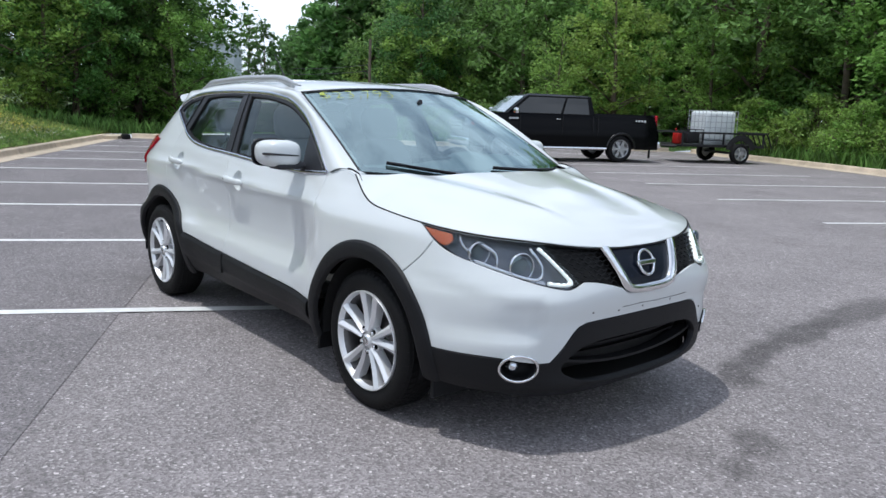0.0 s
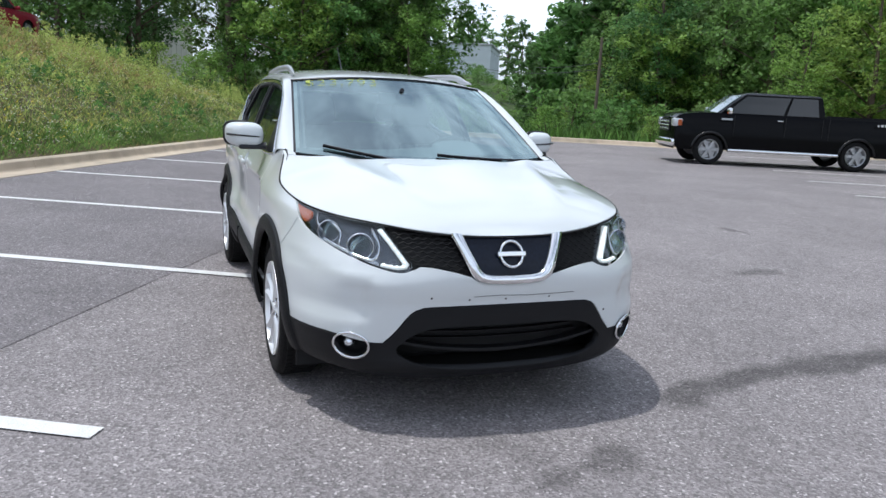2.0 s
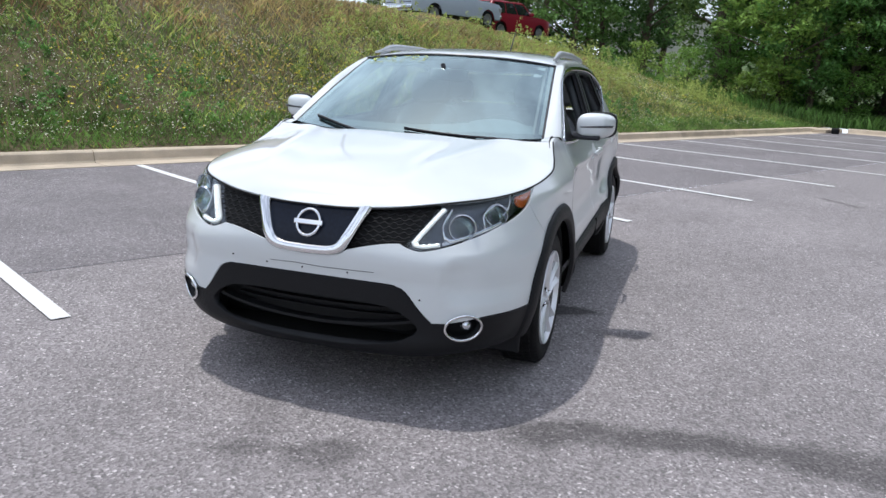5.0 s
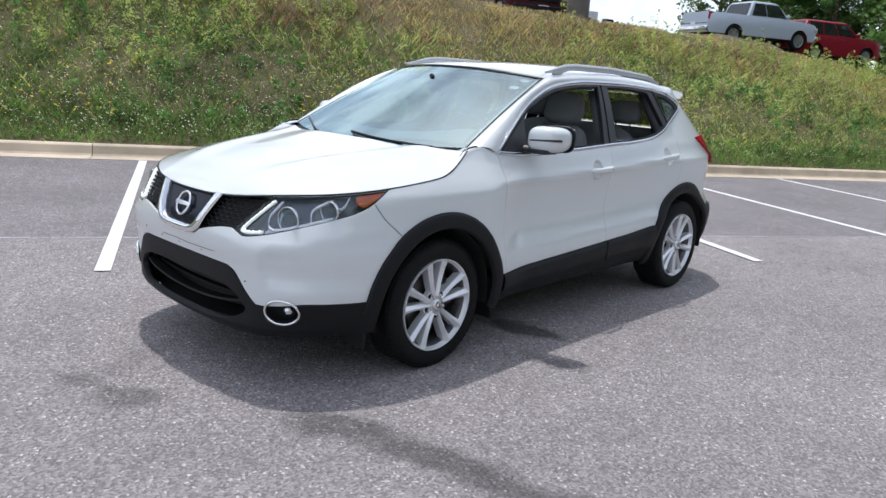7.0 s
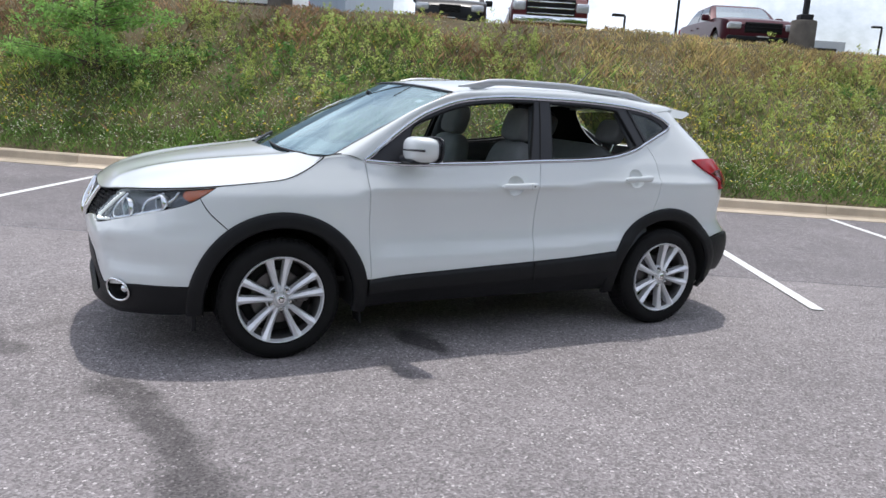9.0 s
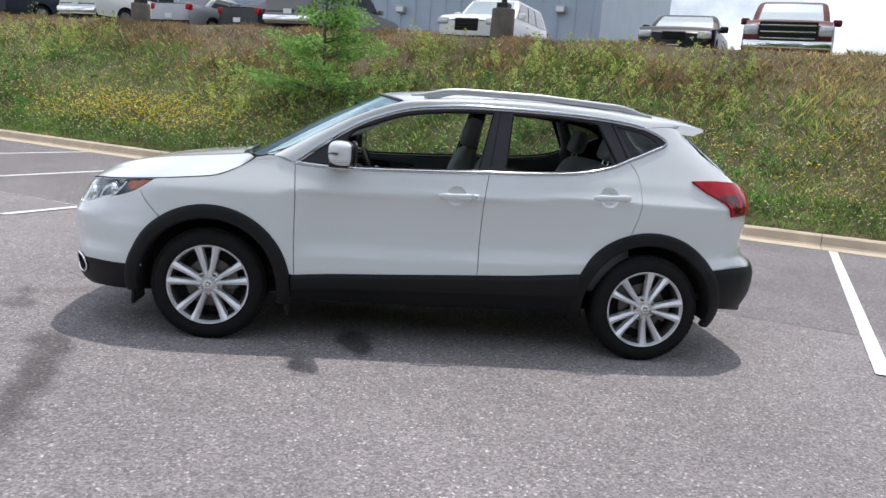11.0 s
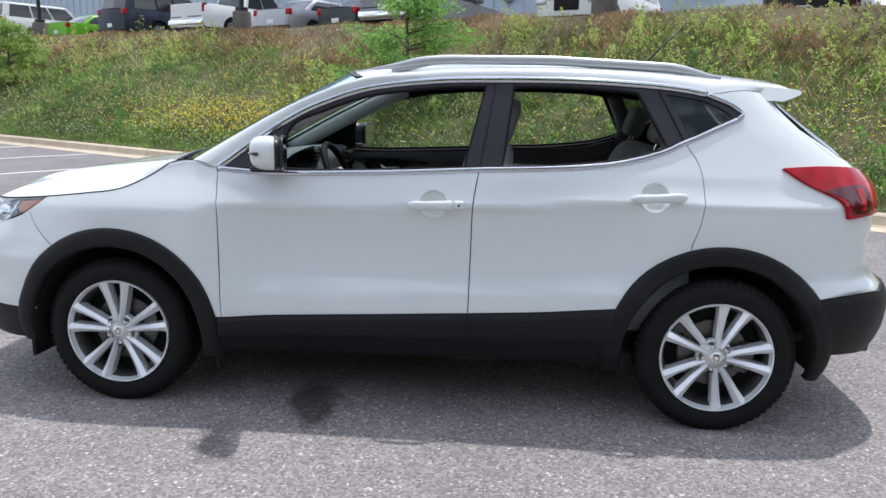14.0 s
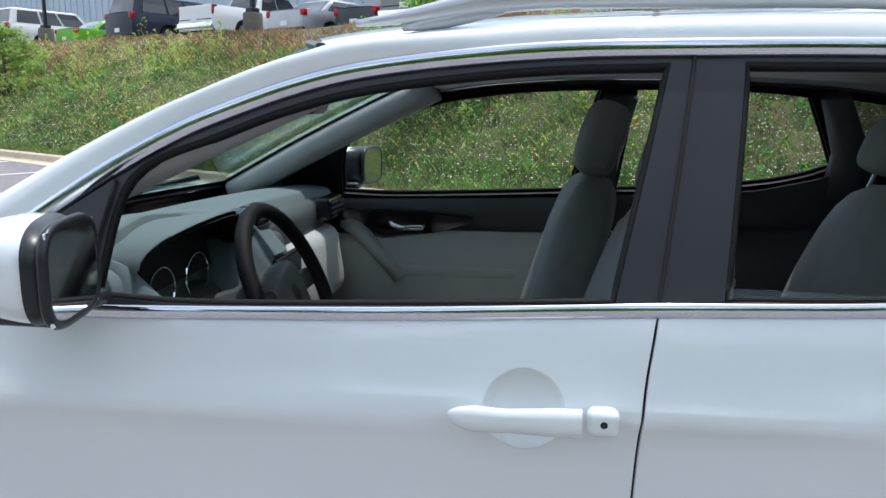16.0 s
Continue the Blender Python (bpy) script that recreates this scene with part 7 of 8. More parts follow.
def plant(key, a, c, scale=1.0, turn=0.0, sink=0.0):
    trunk, crown = SPECIES[key]
    z = float(land_z(np.array([a]), np.array([c]))[0]) - sink
    ob = new("tree" if key not in ("shrub", "vine") else "shrub")
    tagged(ob, LABELS[key], "shrub" if key in ("shrub", "vine") else "tree", "trees of the woods" if key not in ("shrub", "vine") else "shrubs by the kerb")
    ob.matrix_world = Matrix.Translation(plan(a, c, z)) @ Matrix.Rotation(turn, 4, 'Z') @ Matrix.Scale(scale, 4)
    for nm, me in (("trunk", trunk), ("crown", crown)):
        o = new(nm, me)
        o.parent = ob
    return ob


r_ = random.Random(5)


def belt(keys, a0, a1, c0, c1, n, s0=0.85, s1=1.15):
    """Trees over a stretch of the plan, spread by rows and shaken."""
    for i in range(n):
        u = (i + 0.5) / n
        v = (i * 0.618034) % 1
        plant(keys[i % len(keys)], a0 + (a1 - a0) * v + r_.uniform(-0.6, 0.6), c0 + (c1 - c0) * u + r_.uniform(-0.7, 0.7), r_.uniform(s0, s1), r_.uniform(0, 6.28))


# the corner cluster, the trees behind the bank, the woods to the west and north, far slopes
belt(["gum", "maple", "oak", "maple"], -37.5, -31.5, 4.5, 15.0, 11, 0.75, 1.0)
belt(["ash", "young", "oak"], -31.0, -29.8, 4.5, 12, 5, 0.55, 0.75)
belt(["pine", "maple", "pine", "oak"], -50, -36, 20.5, 32, 8, 0.9, 1.2)
belt(["maple", "pine", "oak", "gum"], -46, -34.0, 31, 41, 11, 0.8, 1.1)
belt(["oak", "maple", "gum", "ash"], -47, -35, -33, -7.0, 20, 0.85, 1.15)
belt(["far_maple", "far_oak", "far_gum"], -62, -50, -40, -11, 16, 1.0, 1.3)
belt(["ash", "oak", "ash", "gum"], -34, -12, -26, -19.5, 18, 0.8, 1.15)
belt(["far_maple", "far_oak"], -40, 6, -38, -29, 14, 1.0, 1.25)
belt(["young", "ash"], -29.5, -28.5, -21, -10, 5, 0.5, 0.75)
belt(["far_oak", "far_maple", "far_gum"], -165, -134, -60, 40, 30, 0.8, 1.05)
belt(["vine", "young", "vine", "shrub"], -104, -60, -34, -7, 34, 0.7, 1.2)
belt(["vine", "shrub", "vine"], -98, -50, -8, 10, 44, 0.45, 0.8)
belt(["far_oak", "far_maple"], -104, -92, -40, -1, 16, 0.7, 0.9)
belt(["far_maple", "far_oak", "far_gum"], -84, -64, -30, -4.0, 16, 0.85, 1.05)
belt(["far_maple", "far_oak", "far_maple", "far_gum"], -66, -53, -12.0, -2.4, 12, 0.85, 1.05)
belt(["vine", "shrub", "vine"], -48, -32, -6.5, 2.0, 14, 0.25, 0.5)
belt(["shrub", "vine"], -29.6, -28.4, -14, 3, 9, 0.3, 0.55)
belt(["shrub"], -27, -12, -18.6, -17.6, 11, 0.45, 0.95)
belt(["shrub"], -31, -28.6, 7.5, 18, 7, 0.5, 0.9)
for key, a_, c_, s_ in (("oak", -41.5, -5.6, 0.8), ("maple", -39.0, -7.0, 0.75), ("ash", -45.0, -4.6, 0.7), ("far_maple", -60.0, -0.6, 0.66), ("far_oak", -64.0, -1.6, 0.85), ("vine", -34.6, 4.6, 0.85), ("vine", -33.2, 6.0, 0.9), ("young", -36.2, 5.4, 0.9), ("vine", -38.2, 5.0, 0.9), ("oak", -38.0, 6.2, 0.75), ("vine", -36.0, 7.6, 0.9), ("vine", -37.4, -2.9, 1.25), ("vine", -36.8, -5.2, 1.05), ("vine", -35.0, -7.2, 0.8)):
    plant(key, a_, c_, s_, a_)
for a_, c_, s_ in ((-24.2, -18.2, 0.9), (-21.6, -18.4, 1.0), (-19.5, -18.0, 0.6)):
    plant("shrub", a_, c_, s_, a_)


# the sapling on the bank: dense low boughs and a thin leader
def sapling(a, c, height, spread, label):
    z = float(land_z(np.array([a]), np.array([c]))[0])
    ob = new("tree")
    tagged(ob, label, "tree")
    ob.matrix_world = Matrix.Translation(plan(a, c, z - 0.03))
    r = np.random.default_rng(31)
    bm = bmesh.new()
    tube_bm([(0, 0, 0), (0.03, 0.02, height * 0.5), (0.0, 0.05, height)], [0.045, 0.03, 0.008], 7, bm)
    ctr = []
    for k in range(54):
        hz = r.uniform(0.05, 1.0) ** 1.25
        ln = spread * (1 - hz) ** 0.75 * r.uniform(0.55, 1.0) + 0.12
        t = r.uniform(0, math.tau)
        base = Vector((0.02, 0.02, hz * height * 0.9))
        tip = base + Vector((math.cos(t) * ln, math.sin(t) * ln, 0.18 * ln))
        tube_bm([base, base.lerp(tip, 0.55) + Vector((0, 0, 0.05)), tip], [0.012, 0.008, 0.003], 5, bm)
        for s in (0.45, 0.75, 1.0):
            ctr.append(tuple(base.lerp(tip, s)))
    part("trunk", bm, BARK, ob, smooth=True)
    v, f = leaf_cloud(np.array(ctr), 0.30, 60, 0.046, 0.5, 0.4)
    o = new("crown", raw_mesh("crown", v, f, SAPLING_LEAF))
    o.parent = ob


SAPLING_LEAF = leaf_material("sapling_leaves", (0.27, 0.43, 0.115), 0.4, 0.5)
sapling(4.6, 8.9, 2.9, 1.75, "feathery bright green sapling on the grass bank")
sapling(20.2, 9.0, 2.2, 1.5, "feathery green bush on the grass bank")


# ---- parked vehicles ----
CAR_GLASS = material("dark_car_glass", (0.018, 0.02, 0.022), 0.06, vary=0.0, coat=0.5)
# pale metallic tone paints in the sky reflected by these windscreens
SKY_GLASS = material("sky_toned_car_glass", (0.42, 0.50, 0.53), 0.06, 0.75, vary=0.0, coat=0.5)


def car_paint(name, color, metal=0.0):
    return material(name, color, 0.32, metal, vary=0.02, coat=0.15, spec=0.25)




def vehicle(name, label, category, m, paint, L, Wd, H, wb, front, belt, hood, cowl, roof_f, roof_r, deck_x, deck_z, tyre=0.36, bed=False, grille_mat=None, grille=(0.5, 0.34, 0.42), front_axle=0.9, glass=None, step_bar=False, window_split=(0.0,), group="cars on the upper lot"):
    """A car, wagon or pickup. x runs forward from the rear bumper's mid-point at -L/2; heights are above the ground."""
    glass = glass or CAR_GLASS
    root = thing(name, label, category, m, group)
    xf, xr = L / 2, -L / 2
    ax_f, ax_r = xf - front_axle, xf - front_axle - wb
    w = Wd / 2
    top = spline((xr, deck_z - (0.03 if not bed else 0)), (deck_x, deck_z), (deck_x + 0.15, max(deck_z, belt)), (cowl - 0.1, max(hood, belt)), (cowl + 0.25, hood), (xf - 0.25, hood - 0.10), (xf - 0.05, hood - 0.17), (xf, hood - 0.26)) if not bed else \
        spline((xr, deck_z), (deck_x, deck_z), (deck_x + 0.06, belt), (cowl - 0.1, max(hood, belt)), (cowl + 0.25, hood), (xf - 0.25, hood - 0.06), (xf - 0.05, hood - 0.12), (xf, hood - 0.2))

    def side(x, z):
        x, z = np.asarray(x, float), np.asarray(z, float)
        e = np.clip((np.abs(x) - (L / 2 - 0.55)) / 0.55, 0, 1)
        y = w * (1 - (0.13 if not bed else 0.07) * e ** 2.2) - 0.05 * np.clip((z - 0.75) / 0.35, 0, 2) ** 2 - 0.05 * np.clip((0.5 - z) / 0.3, 0, 1) ** 2
        return np.stack([x, y, z], -1)
    zb = 0.27 if not bed else 0.40
    r = tyre * 1.14
    bottom = []
    for ax in (ax_r, ax_f):
        t0 = math.asin(max(-0.9, min(0.9, (zb - tyre) / r)))
        bottom += [(ax - r * math.cos(t), tyre + r * math.sin(t)) for t in np.linspace(t0, math.pi - t0, 17)]
    line = [(xr + 0.02, zb + 0.12)] + [(xr + 0.1, zb)] + bottom + [(xf - 0.12, zb), (xf - 0.02, zb + 0.1)]
    line += [(x, float(top(x))) for x in np.linspace(xf, xr, 40)]
    for mir in (False, True):
        s_ = panel("body_side", line, side, paint, root, mirror=mir, step=0.12, thick=0.02, gap=0.0)
    def lid(u, v):
        u, v = np.asarray(u, float), np.asarray(v, float)
        z = top(u)
        y = side(u, z)[..., 1]
        return np.stack([u, y * v, z + 0.035 * (1 - np.abs(v) ** 3) * (1 if not bed else np.clip((u - deck_x) / 0.2, 0, 1))], -1)
    lo = xr if not bed else deck_x - 0.02
    grid_object("bonnet", lid, np.linspace(lo, xf, 44), np.linspace(-1, 1, 13), paint, root, thick=0.01)
    if bed:
        bm = bmesh.new()
        yb = float(side(np.array([xr + 0.4]), np.array([deck_z]))[0, 1])
        for s in (-1, 1):
            box_bm((deck_x - xr - 0.05, 0.09, 0.46), ((deck_x + xr) / 2 + 0.02, s * (yb - 0.05), deck_z - 0.23), 0.02, bm=bm)
        box_bm((deck_x - xr, yb * 2 - 0.1, 0.05), ((deck_x + xr) / 2, 0, deck_z - 0.47), 0.0, bm=bm)
        part("cargo_bed", bm, CLADDING, root)
        part("tailgate", box_bm((0.06, yb * 2 - 0.04, 0.5), (xr + 0.035, 0, deck_z - 0.25), 0.02), paint, root)
    for end, sgn in ((xf, 1), (xr, -1)):
        def fascia(u, v, end=end, sgn=sgn):
            u, v = np.asarray(u, float), np.asarray(v, float)
            zt = float(top(end))
            if bed and sgn < 0:
                zt = deck_z - 0.48
            z = zb + (zt - zb) * v
            y = side(np.full_like(u, end), z)[..., 1] * u
            return np.stack([end + sgn * (0.06 * (1 - u ** 2) - 0.05 * np.clip(v - 0.5, 0, 1) ** 2 - 0.04 * np.clip(0.2 - v, 0, 1)), y, z], -1)
        grid_object("end_panel", fascia, np.linspace(-1, 1, 15), np.linspace(0, 1, 9), paint, root, thick=0.01)
        chrome = bed and sgn != 0
        zbump = zb + (0.10 if not bed else 0.16)
        part("bumper", box_bm((0.12, w * 1.9, 0.2 if bed else 0.14), (end + sgn * 0.03, 0, zbump), 0.04, 3), CHROME if chrome else CLADDING, root, smooth=True, angle=40)
        part("plate", box_bm((0.012, 0.3, 0.15), (end + sgn * 0.075, 0, zbump + (0.2 if sgn < 0 else 0.0)), 0.004), WHITE_PLASTIC, root, "plain pale plate")
    gw, g0, g1 = grille
    gm = part("grille", box_bm((0.06, gw * 2 * w, g1 * 0.62), (xf + 0.045, 0, (g0 + hood - 0.2) / 2 + 0.1), 0.02), GRILLE_BLACK, root)
    for k in range(3):
        part("grille_bar", box_bm((0.03, gw * 1.9 * w, 0.035), (xf + 0.075, 0, (g0 + hood - 0.2) / 2 + 0.1 + (k - 1) * g1 * 0.19), 0.008), grille_mat or CHROME, gm)
    for s in (-1, 1):
        zl = hood - 0.27 if not bed else hood - 0.3
        yl = float(side(np.array([xf - 0.08]), np.array([zl]))[0, 1])
        part("headlamp", box_bm((0.26, 0.32, 0.17 if not bed else 0.22), (xf - 0.07, s * (yl - 0.14), zl), 0.04, 3), LENS_PALE, root, smooth=True, angle=40)
        zt = deck_z - 0.12 if not bed else deck_z - 0.16
        yt = float(side(np.array([xr + 0.08]), np.array([zt]))[0, 1])
        part("tail_lamp", box_bm((0.16 if not bed else 0.09, 0.2 if not bed else 0.14, 0.2 if not bed else 0.32), (xr + 0.06, s * (yt - 0.06), zt), 0.03, 3), RED_LENS, root, smooth=True, angle=40)
        xm = cowl - 0.28
        part("door_mirror", box_bm((0.12, 0.2, 0.16), (xm, s * (w + 0.06), belt + 0.09), 0.04, 3), paint if not step_bar else CHROME, root, smooth=True, angle=40)
        for dx in window_split + ((roof_r + deck_x) / 2 * 0.0 + (roof_r + 0.1),) if not bed else window_split:
            part("door_handle", box_bm((0.16, 0.03, 0.03), (dx + 0.12, s * (float(side(np.array([dx]), np.array([belt - 0.12]))[0, 1]) + 0.015), belt - 0.12), 0.01), CHROME if step_bar else paint, root)
        if step_bar:
            part("running_board", tube_bm([(ax_r + 0.5, s * (w - 0.02), 0.42), (ax_f - 0.5, s * (w - 0.02), 0.42)], 0.05, 10), CHROME, root, smooth=True, angle=50)
    # cabin
    wt, wbm = w * 0.76, float(side(np.array([0.0]), np.array([belt]))[0, 1]) - 0.015
    bx0, bx1 = (deck_x + 0.02, cowl)
    rows = []
    bm = bmesh.new()
    levels = ((belt - 0.03, bx0, bx1, wbm), (belt + (H - belt) * 0.5, bx0 + (roof_r - bx0) * 0.52, bx1 + (roof_f - bx1) * 0.52, wbm + (wt - wbm) * 0.44), (H - 0.07, bx0 + (roof_r - bx0) * 0.93, bx1 + (roof_f - bx1) * 0.93, wt + 0.02),
                                        (H - 0.02, roof_r + 0.05, roof_f - 0.06, wt - 0.06), (H, roof_r + 0.25, roof_f - 0.3, wt * 0.7))
    for zz, x0, x1, yy in levels:
        ring = []
        for x, y in ((x0, -0.9), (x0 + 0.03, -1), (x1 - 0.05, -1), (x1, -0.85), (x1 + 0.02, 0), (x1, 0.85), (x1 - 0.05, 1), (x0 + 0.03, 1), (x0, 0.9), (x0 - 0.02, 0)):
            ring.append(bm.verts.new((x, y * yy, zz)))
        rows.append(ring)
    for r0, r1 in zip(rows, rows[1:]):
        for i in range(10):
            bm.faces.new((r0[i], r0[(i + 1) % 10], r1[(i + 1) % 10], r1[i]))
    bm.faces.new(rows[-1])
    cab = part("cabin", bm, paint, root, smooth=True, angle=35)
    def at(fx, fz):
        """A place on the cabin's side: fz up from the belt, fx from its rear to its front."""
        z = belt + (H - 0.06 - belt) * fz
        x0, x1, y = (float(np.interp(z, [q_[0] for q_ in levels], [q_[k] for q_ in levels])) for k in (1, 2, 3))
        return x0 + (x1 - x0) * fx, y + 0.006, z

    def pane(cols, rows_, place, out):
        """A bent pane: a grid of places, given thickness away from the cabin."""
        b_ = bmesh.new()
        n_ = Vector(out) * 0.014
        lay = [[[b_.verts.new(Vector(place(u_, v_)) + n_ * k) for u_ in cols] for v_ in rows_] for k in (0, 1)]
        nu, nv = len(cols), len(rows_)
        for k in (0, 1):
            for j in range(nv - 1):
                for i in range(nu - 1):
                    b_.faces.new((lay[k][j][i], lay[k][j][i + 1], lay[k][j + 1][i + 1], lay[k][j + 1][i]))
        rim = [(0, i) for i in range(nu)] + [(j, nu - 1) for j in range(1, nv)] + [(nv - 1, i) for i in range(nu - 2, -1, -1)] + [(j, 0) for j in range(nv - 2, 0, -1)]
        for (j0, i0), (j1, i1) in zip(rim, rim[1:] + rim[:1]):
            b_.faces.new((lay[0][j0][i0], lay[0][j1][i1], lay[1][j1][i1], lay[1][j0][i0]))
        bmesh.ops.recalc_face_normals(b_, faces=b_.faces)
        return b_
    mid_f = 0.5 * (H - belt) / (H - 0.06 - belt)
    xs_ = [0.06] + [((c_ - bx0) / (bx1 - bx0)) for c_ in window_split] + [0.95]
    for s in (-1, 1):
        for f0, f1 in zip(xs_, xs_[1:]):
            f0, f1 = f0 + 0.015, f1 - 0.015
            def beside(u_, v_, s=s):
                x_, y_, z_ = at(u_, v_)
                return x_, y_ * s, z_
            part("side_window", pane((f0, f1), (0.06, mid_f, 0.9), beside, (0, s, 0.2)), CAR_GLASS, cab)
    for fx, nm, sgn in ((1, "windscreen", 1), (0, "rear_window", -1)):
        def across(u_, v_, fx=fx, sgn=sgn):
            x_, y_, z_ = at(fx, v_)
            return x_ + sgn * (0.02 * (1 - abs(u_) / 0.85) + 0.008), y_ * u_, z_
        part(nm, pane((-0.84, 0.0, 0.84), (0.05, mid_f, 0.93), across, (sgn * 0.7, 0, 0.7)), glass if sgn > 0 else CAR_GLASS, cab)
    # running gear
    part("chassis", box_bm((L - 0.5, w * 1.2, 0.24), (0, 0, zb + 0.12), 0.0), DARK, root)
    for ax in (ax_f, ax_r):
        for s in (-1, 1):
            wh = new("wheel")
            wh.parent = root
            wh.matrix_local = Matrix.Translation((ax, s * (w - 0.03), tyre)) @ Matrix.Rotation(0 if s > 0 else math.pi, 4, 'Z') @ Matrix.Scale(tyre / 0.36, 4)
            for nm, me in (("tyre", FAR_TYRE), ("rim", FAR_RIM)):
                o = new(nm, me)
                o.parent = wh
    return root


FAR_ALLOY = material("dull_alloy", (0.42, 0.43, 0.44), 0.38, 0.7, vary=0.1, scale=14)
LENS_PALE = material("pale_lamp_lens", (0.55, 0.57, 0.6), 0.1, 0.3, vary=0.1, scale=20, coat=1.0)
bm = lathe_bm([(0.22, -0.2), (0.3, -0.215), (0.345, -0.19), (0.36, -0.11), (0.345, -0.02), (0.31, 0.0), (0.25, -0.004), (0.235, -0.02)], 28)
FAR_TYRE = bpy.data.meshes.new("tyre")
bm.to_mesh(FAR_TYRE)
bm.free()
FAR_TYRE.shade_smooth()
FAR_TYRE.materials.append(RUBBER)
bm = lathe_bm([(0.24, -0.01), (0.235, 0.0), (0.22, -0.008), (0.2, -0.05), (0.19, -0.09), (0.02, -0.1)], 28)
for k in range(6):
    a_ = k * math.tau / 6
    for r0, r1, w0_, w1_ in ((0.04, 0.215, 0.032, 0.04),):
        ca, sa = math.cos(a_), math.sin(a_)
        vs_ = [bm.verts.new((r_r * ca - ww * sa, yy, r_r * sa + ww * ca)) for r_r, ww, yy in ((r0, -w0_, -0.012), (r1, -w1_, -0.012), (r1, w1_, -0.012), (r0, w0_, -0.012))]
        bm.faces.new(vs_)
        vb = [bm.verts.new(v.co + Vector((0, -0.04, 0))) for v in vs_]
        for i in range(4):
            bm.faces.new((vs_[i], vs_[(i + 1) % 4], vb[(i + 1) % 4], vb[i]))
lathe_bm([(0.0005, -0.004), (0.05, -0.008), (0.06, -0.03)], 18, bm)
bmesh.ops.recalc_face_normals(bm, faces=bm.faces)
FAR_RIM = bpy.data.meshes.new("rim")
bm.to_mesh(FAR_RIM)
bm.free()
FAR_RIM.materials.append(FAR_ALLOY)


def on_top(a, c, turn):
    return standing(a, c, float(land_z(np.array([a]), np.array([c]))[0]) + 0.02, turn)


SEDAN = dict(L=4.8, Wd=1.84, H=1.45, wb=2.8, front=0.9, belt=0.93, hood=0.95, cowl=1.0, roof_f=0.25, roof_r=-0.95, deck_x=-1.75, deck_z=1.0, tyre=0.33, window_split=(-0.25,))
SUV = dict(L=4.75, Wd=1.88, H=1.70, wb=2.75, front=0.9, belt=1.08, hood=1.08, cowl=1.05, roof_f=0.35, roof_r=-1.75, deck_x=-2.2, deck_z=1.1, tyre=0.36, window_split=(-0.95, -0.1))
BIGSUV = dict(L=5.5, Wd=2.0, H=1.9, wb=3.1, front=0.9, belt=1.2, hood=1.2, cowl=1.2, roof_f=0.55, roof_r=-2.4, deck_x=-2.62, deck_z=1.22, tyre=0.4, window_split=(-1.2, -0.2))
PICKUP = dict(L=5.6, Wd=1.95, H=1.85, wb=3.4, front=0.9, belt=1.2, hood=1.18, cowl=1.35, roof_f=0.7, roof_r=-0.55, deck_x=-0.85, deck_z=1.22, tyre=0.39, bed=True, window_split=(0.15,))

vehicle("suv", "dark navy full-size wagon parked tail to the bank", "car", on_top(23.6, 17.6, -90), car_paint("navy_paint", (0.018, 0.024, 0.04)), **BIGSUV)
vehicle("pickup_truck", "white pickup truck parked tail to the bank", "truck", on_top(18.7, 17.4, -90), car_paint("white_truck_paint", (0.74, 0.75, 0.75)), **PICKUP)
vehicle("sedan", "silver sedan with a rear spoiler on the upper lot", "car", on_top(15.0, 17.6, -90), car_paint("silver_paint", (0.42, 0.43, 0.45), 0.5), **SEDAN)
vehicle("sedan", "dark grey sedan on the upper lot", "car", on_top(12.6, 18.2, -90), car_paint("graphite_paint", (0.05, 0.055, 0.06), 0.3), **SEDAN)
vehicle("pickup_truck", "grey pickup truck parked tail to the bank", "truck", on_top(9.7, 17.4, -90), car_paint("grey_truck_paint", (0.20, 0.20, 0.20), 0.4), **PICKUP)
vehicle("suv", "white wagon facing the bank from the upper lot", "car", on_top(3.6, 16.6, 90), car_paint("pearl_paint", (0.76, 0.77, 0.77)), glass=SKY_GLASS, grille_mat=GRILLE_BLACK, grille=(0.36, 0.36, 0.52), **SUV)
vehicle("sedan", "black sedan with twin grilles facing the bank", "car", on_top(-1.9, 16.4, 90), car_paint("black_sedan_paint", (0.012, 0.013, 0.016)), glass=SKY_GLASS, grille_mat=GRILLE_BLACK, grille=(0.30, 0.36, 0.30), **SEDAN)
vehicle("pickup_truck", "dark red pickup truck with a chrome grille", "truck", on_top(-4.4, 16.6, 90), car_paint("ruby_paint", (0.10, 0.012, 0.014)), glass=SKY_GLASS, grille=(0.62, 0.5, 0.75), **PICKUP)
vehicle("sedan", "maroon sedan parked nose to the bank", "car", on_top(-9.7, 16.4, 90), car_paint("maroon_paint", (0.075, 0.014, 0.022), 0.2), glass=SKY_GLASS, grille_mat=GRILLE_BLACK, **SEDAN)
vehicle("pickup_truck", "pale silver-blue pickup truck seen side on", "truck", on_top(-22.5, 21.3, 180) @ Matrix.Scale(0.95, 4), car_paint("ice_blue_paint", (0.50, 0.56, 0.64), 0.2), glass=SKY_GLASS, **PICKUP)
vehicle("suv", "red wagon behind the pale pickup", "car", on_top(-27.0, 21.8, 180), car_paint("cherry_paint", (0.27, 0.015, 0.03)), **SUV)
vehicle("sedan", "lime green car on the upper lot", "car", on_top(29.8, 18.6, -90), car_paint("lime_paint", (0.16, 0.46, 0.03)), **SEDAN)
vehicle("van", "white van on the upper lot", "car", on_top(32.6, 17.4, -90), car_paint("van_paint", (0.72, 0.73, 0.73)), **BIGSUV)
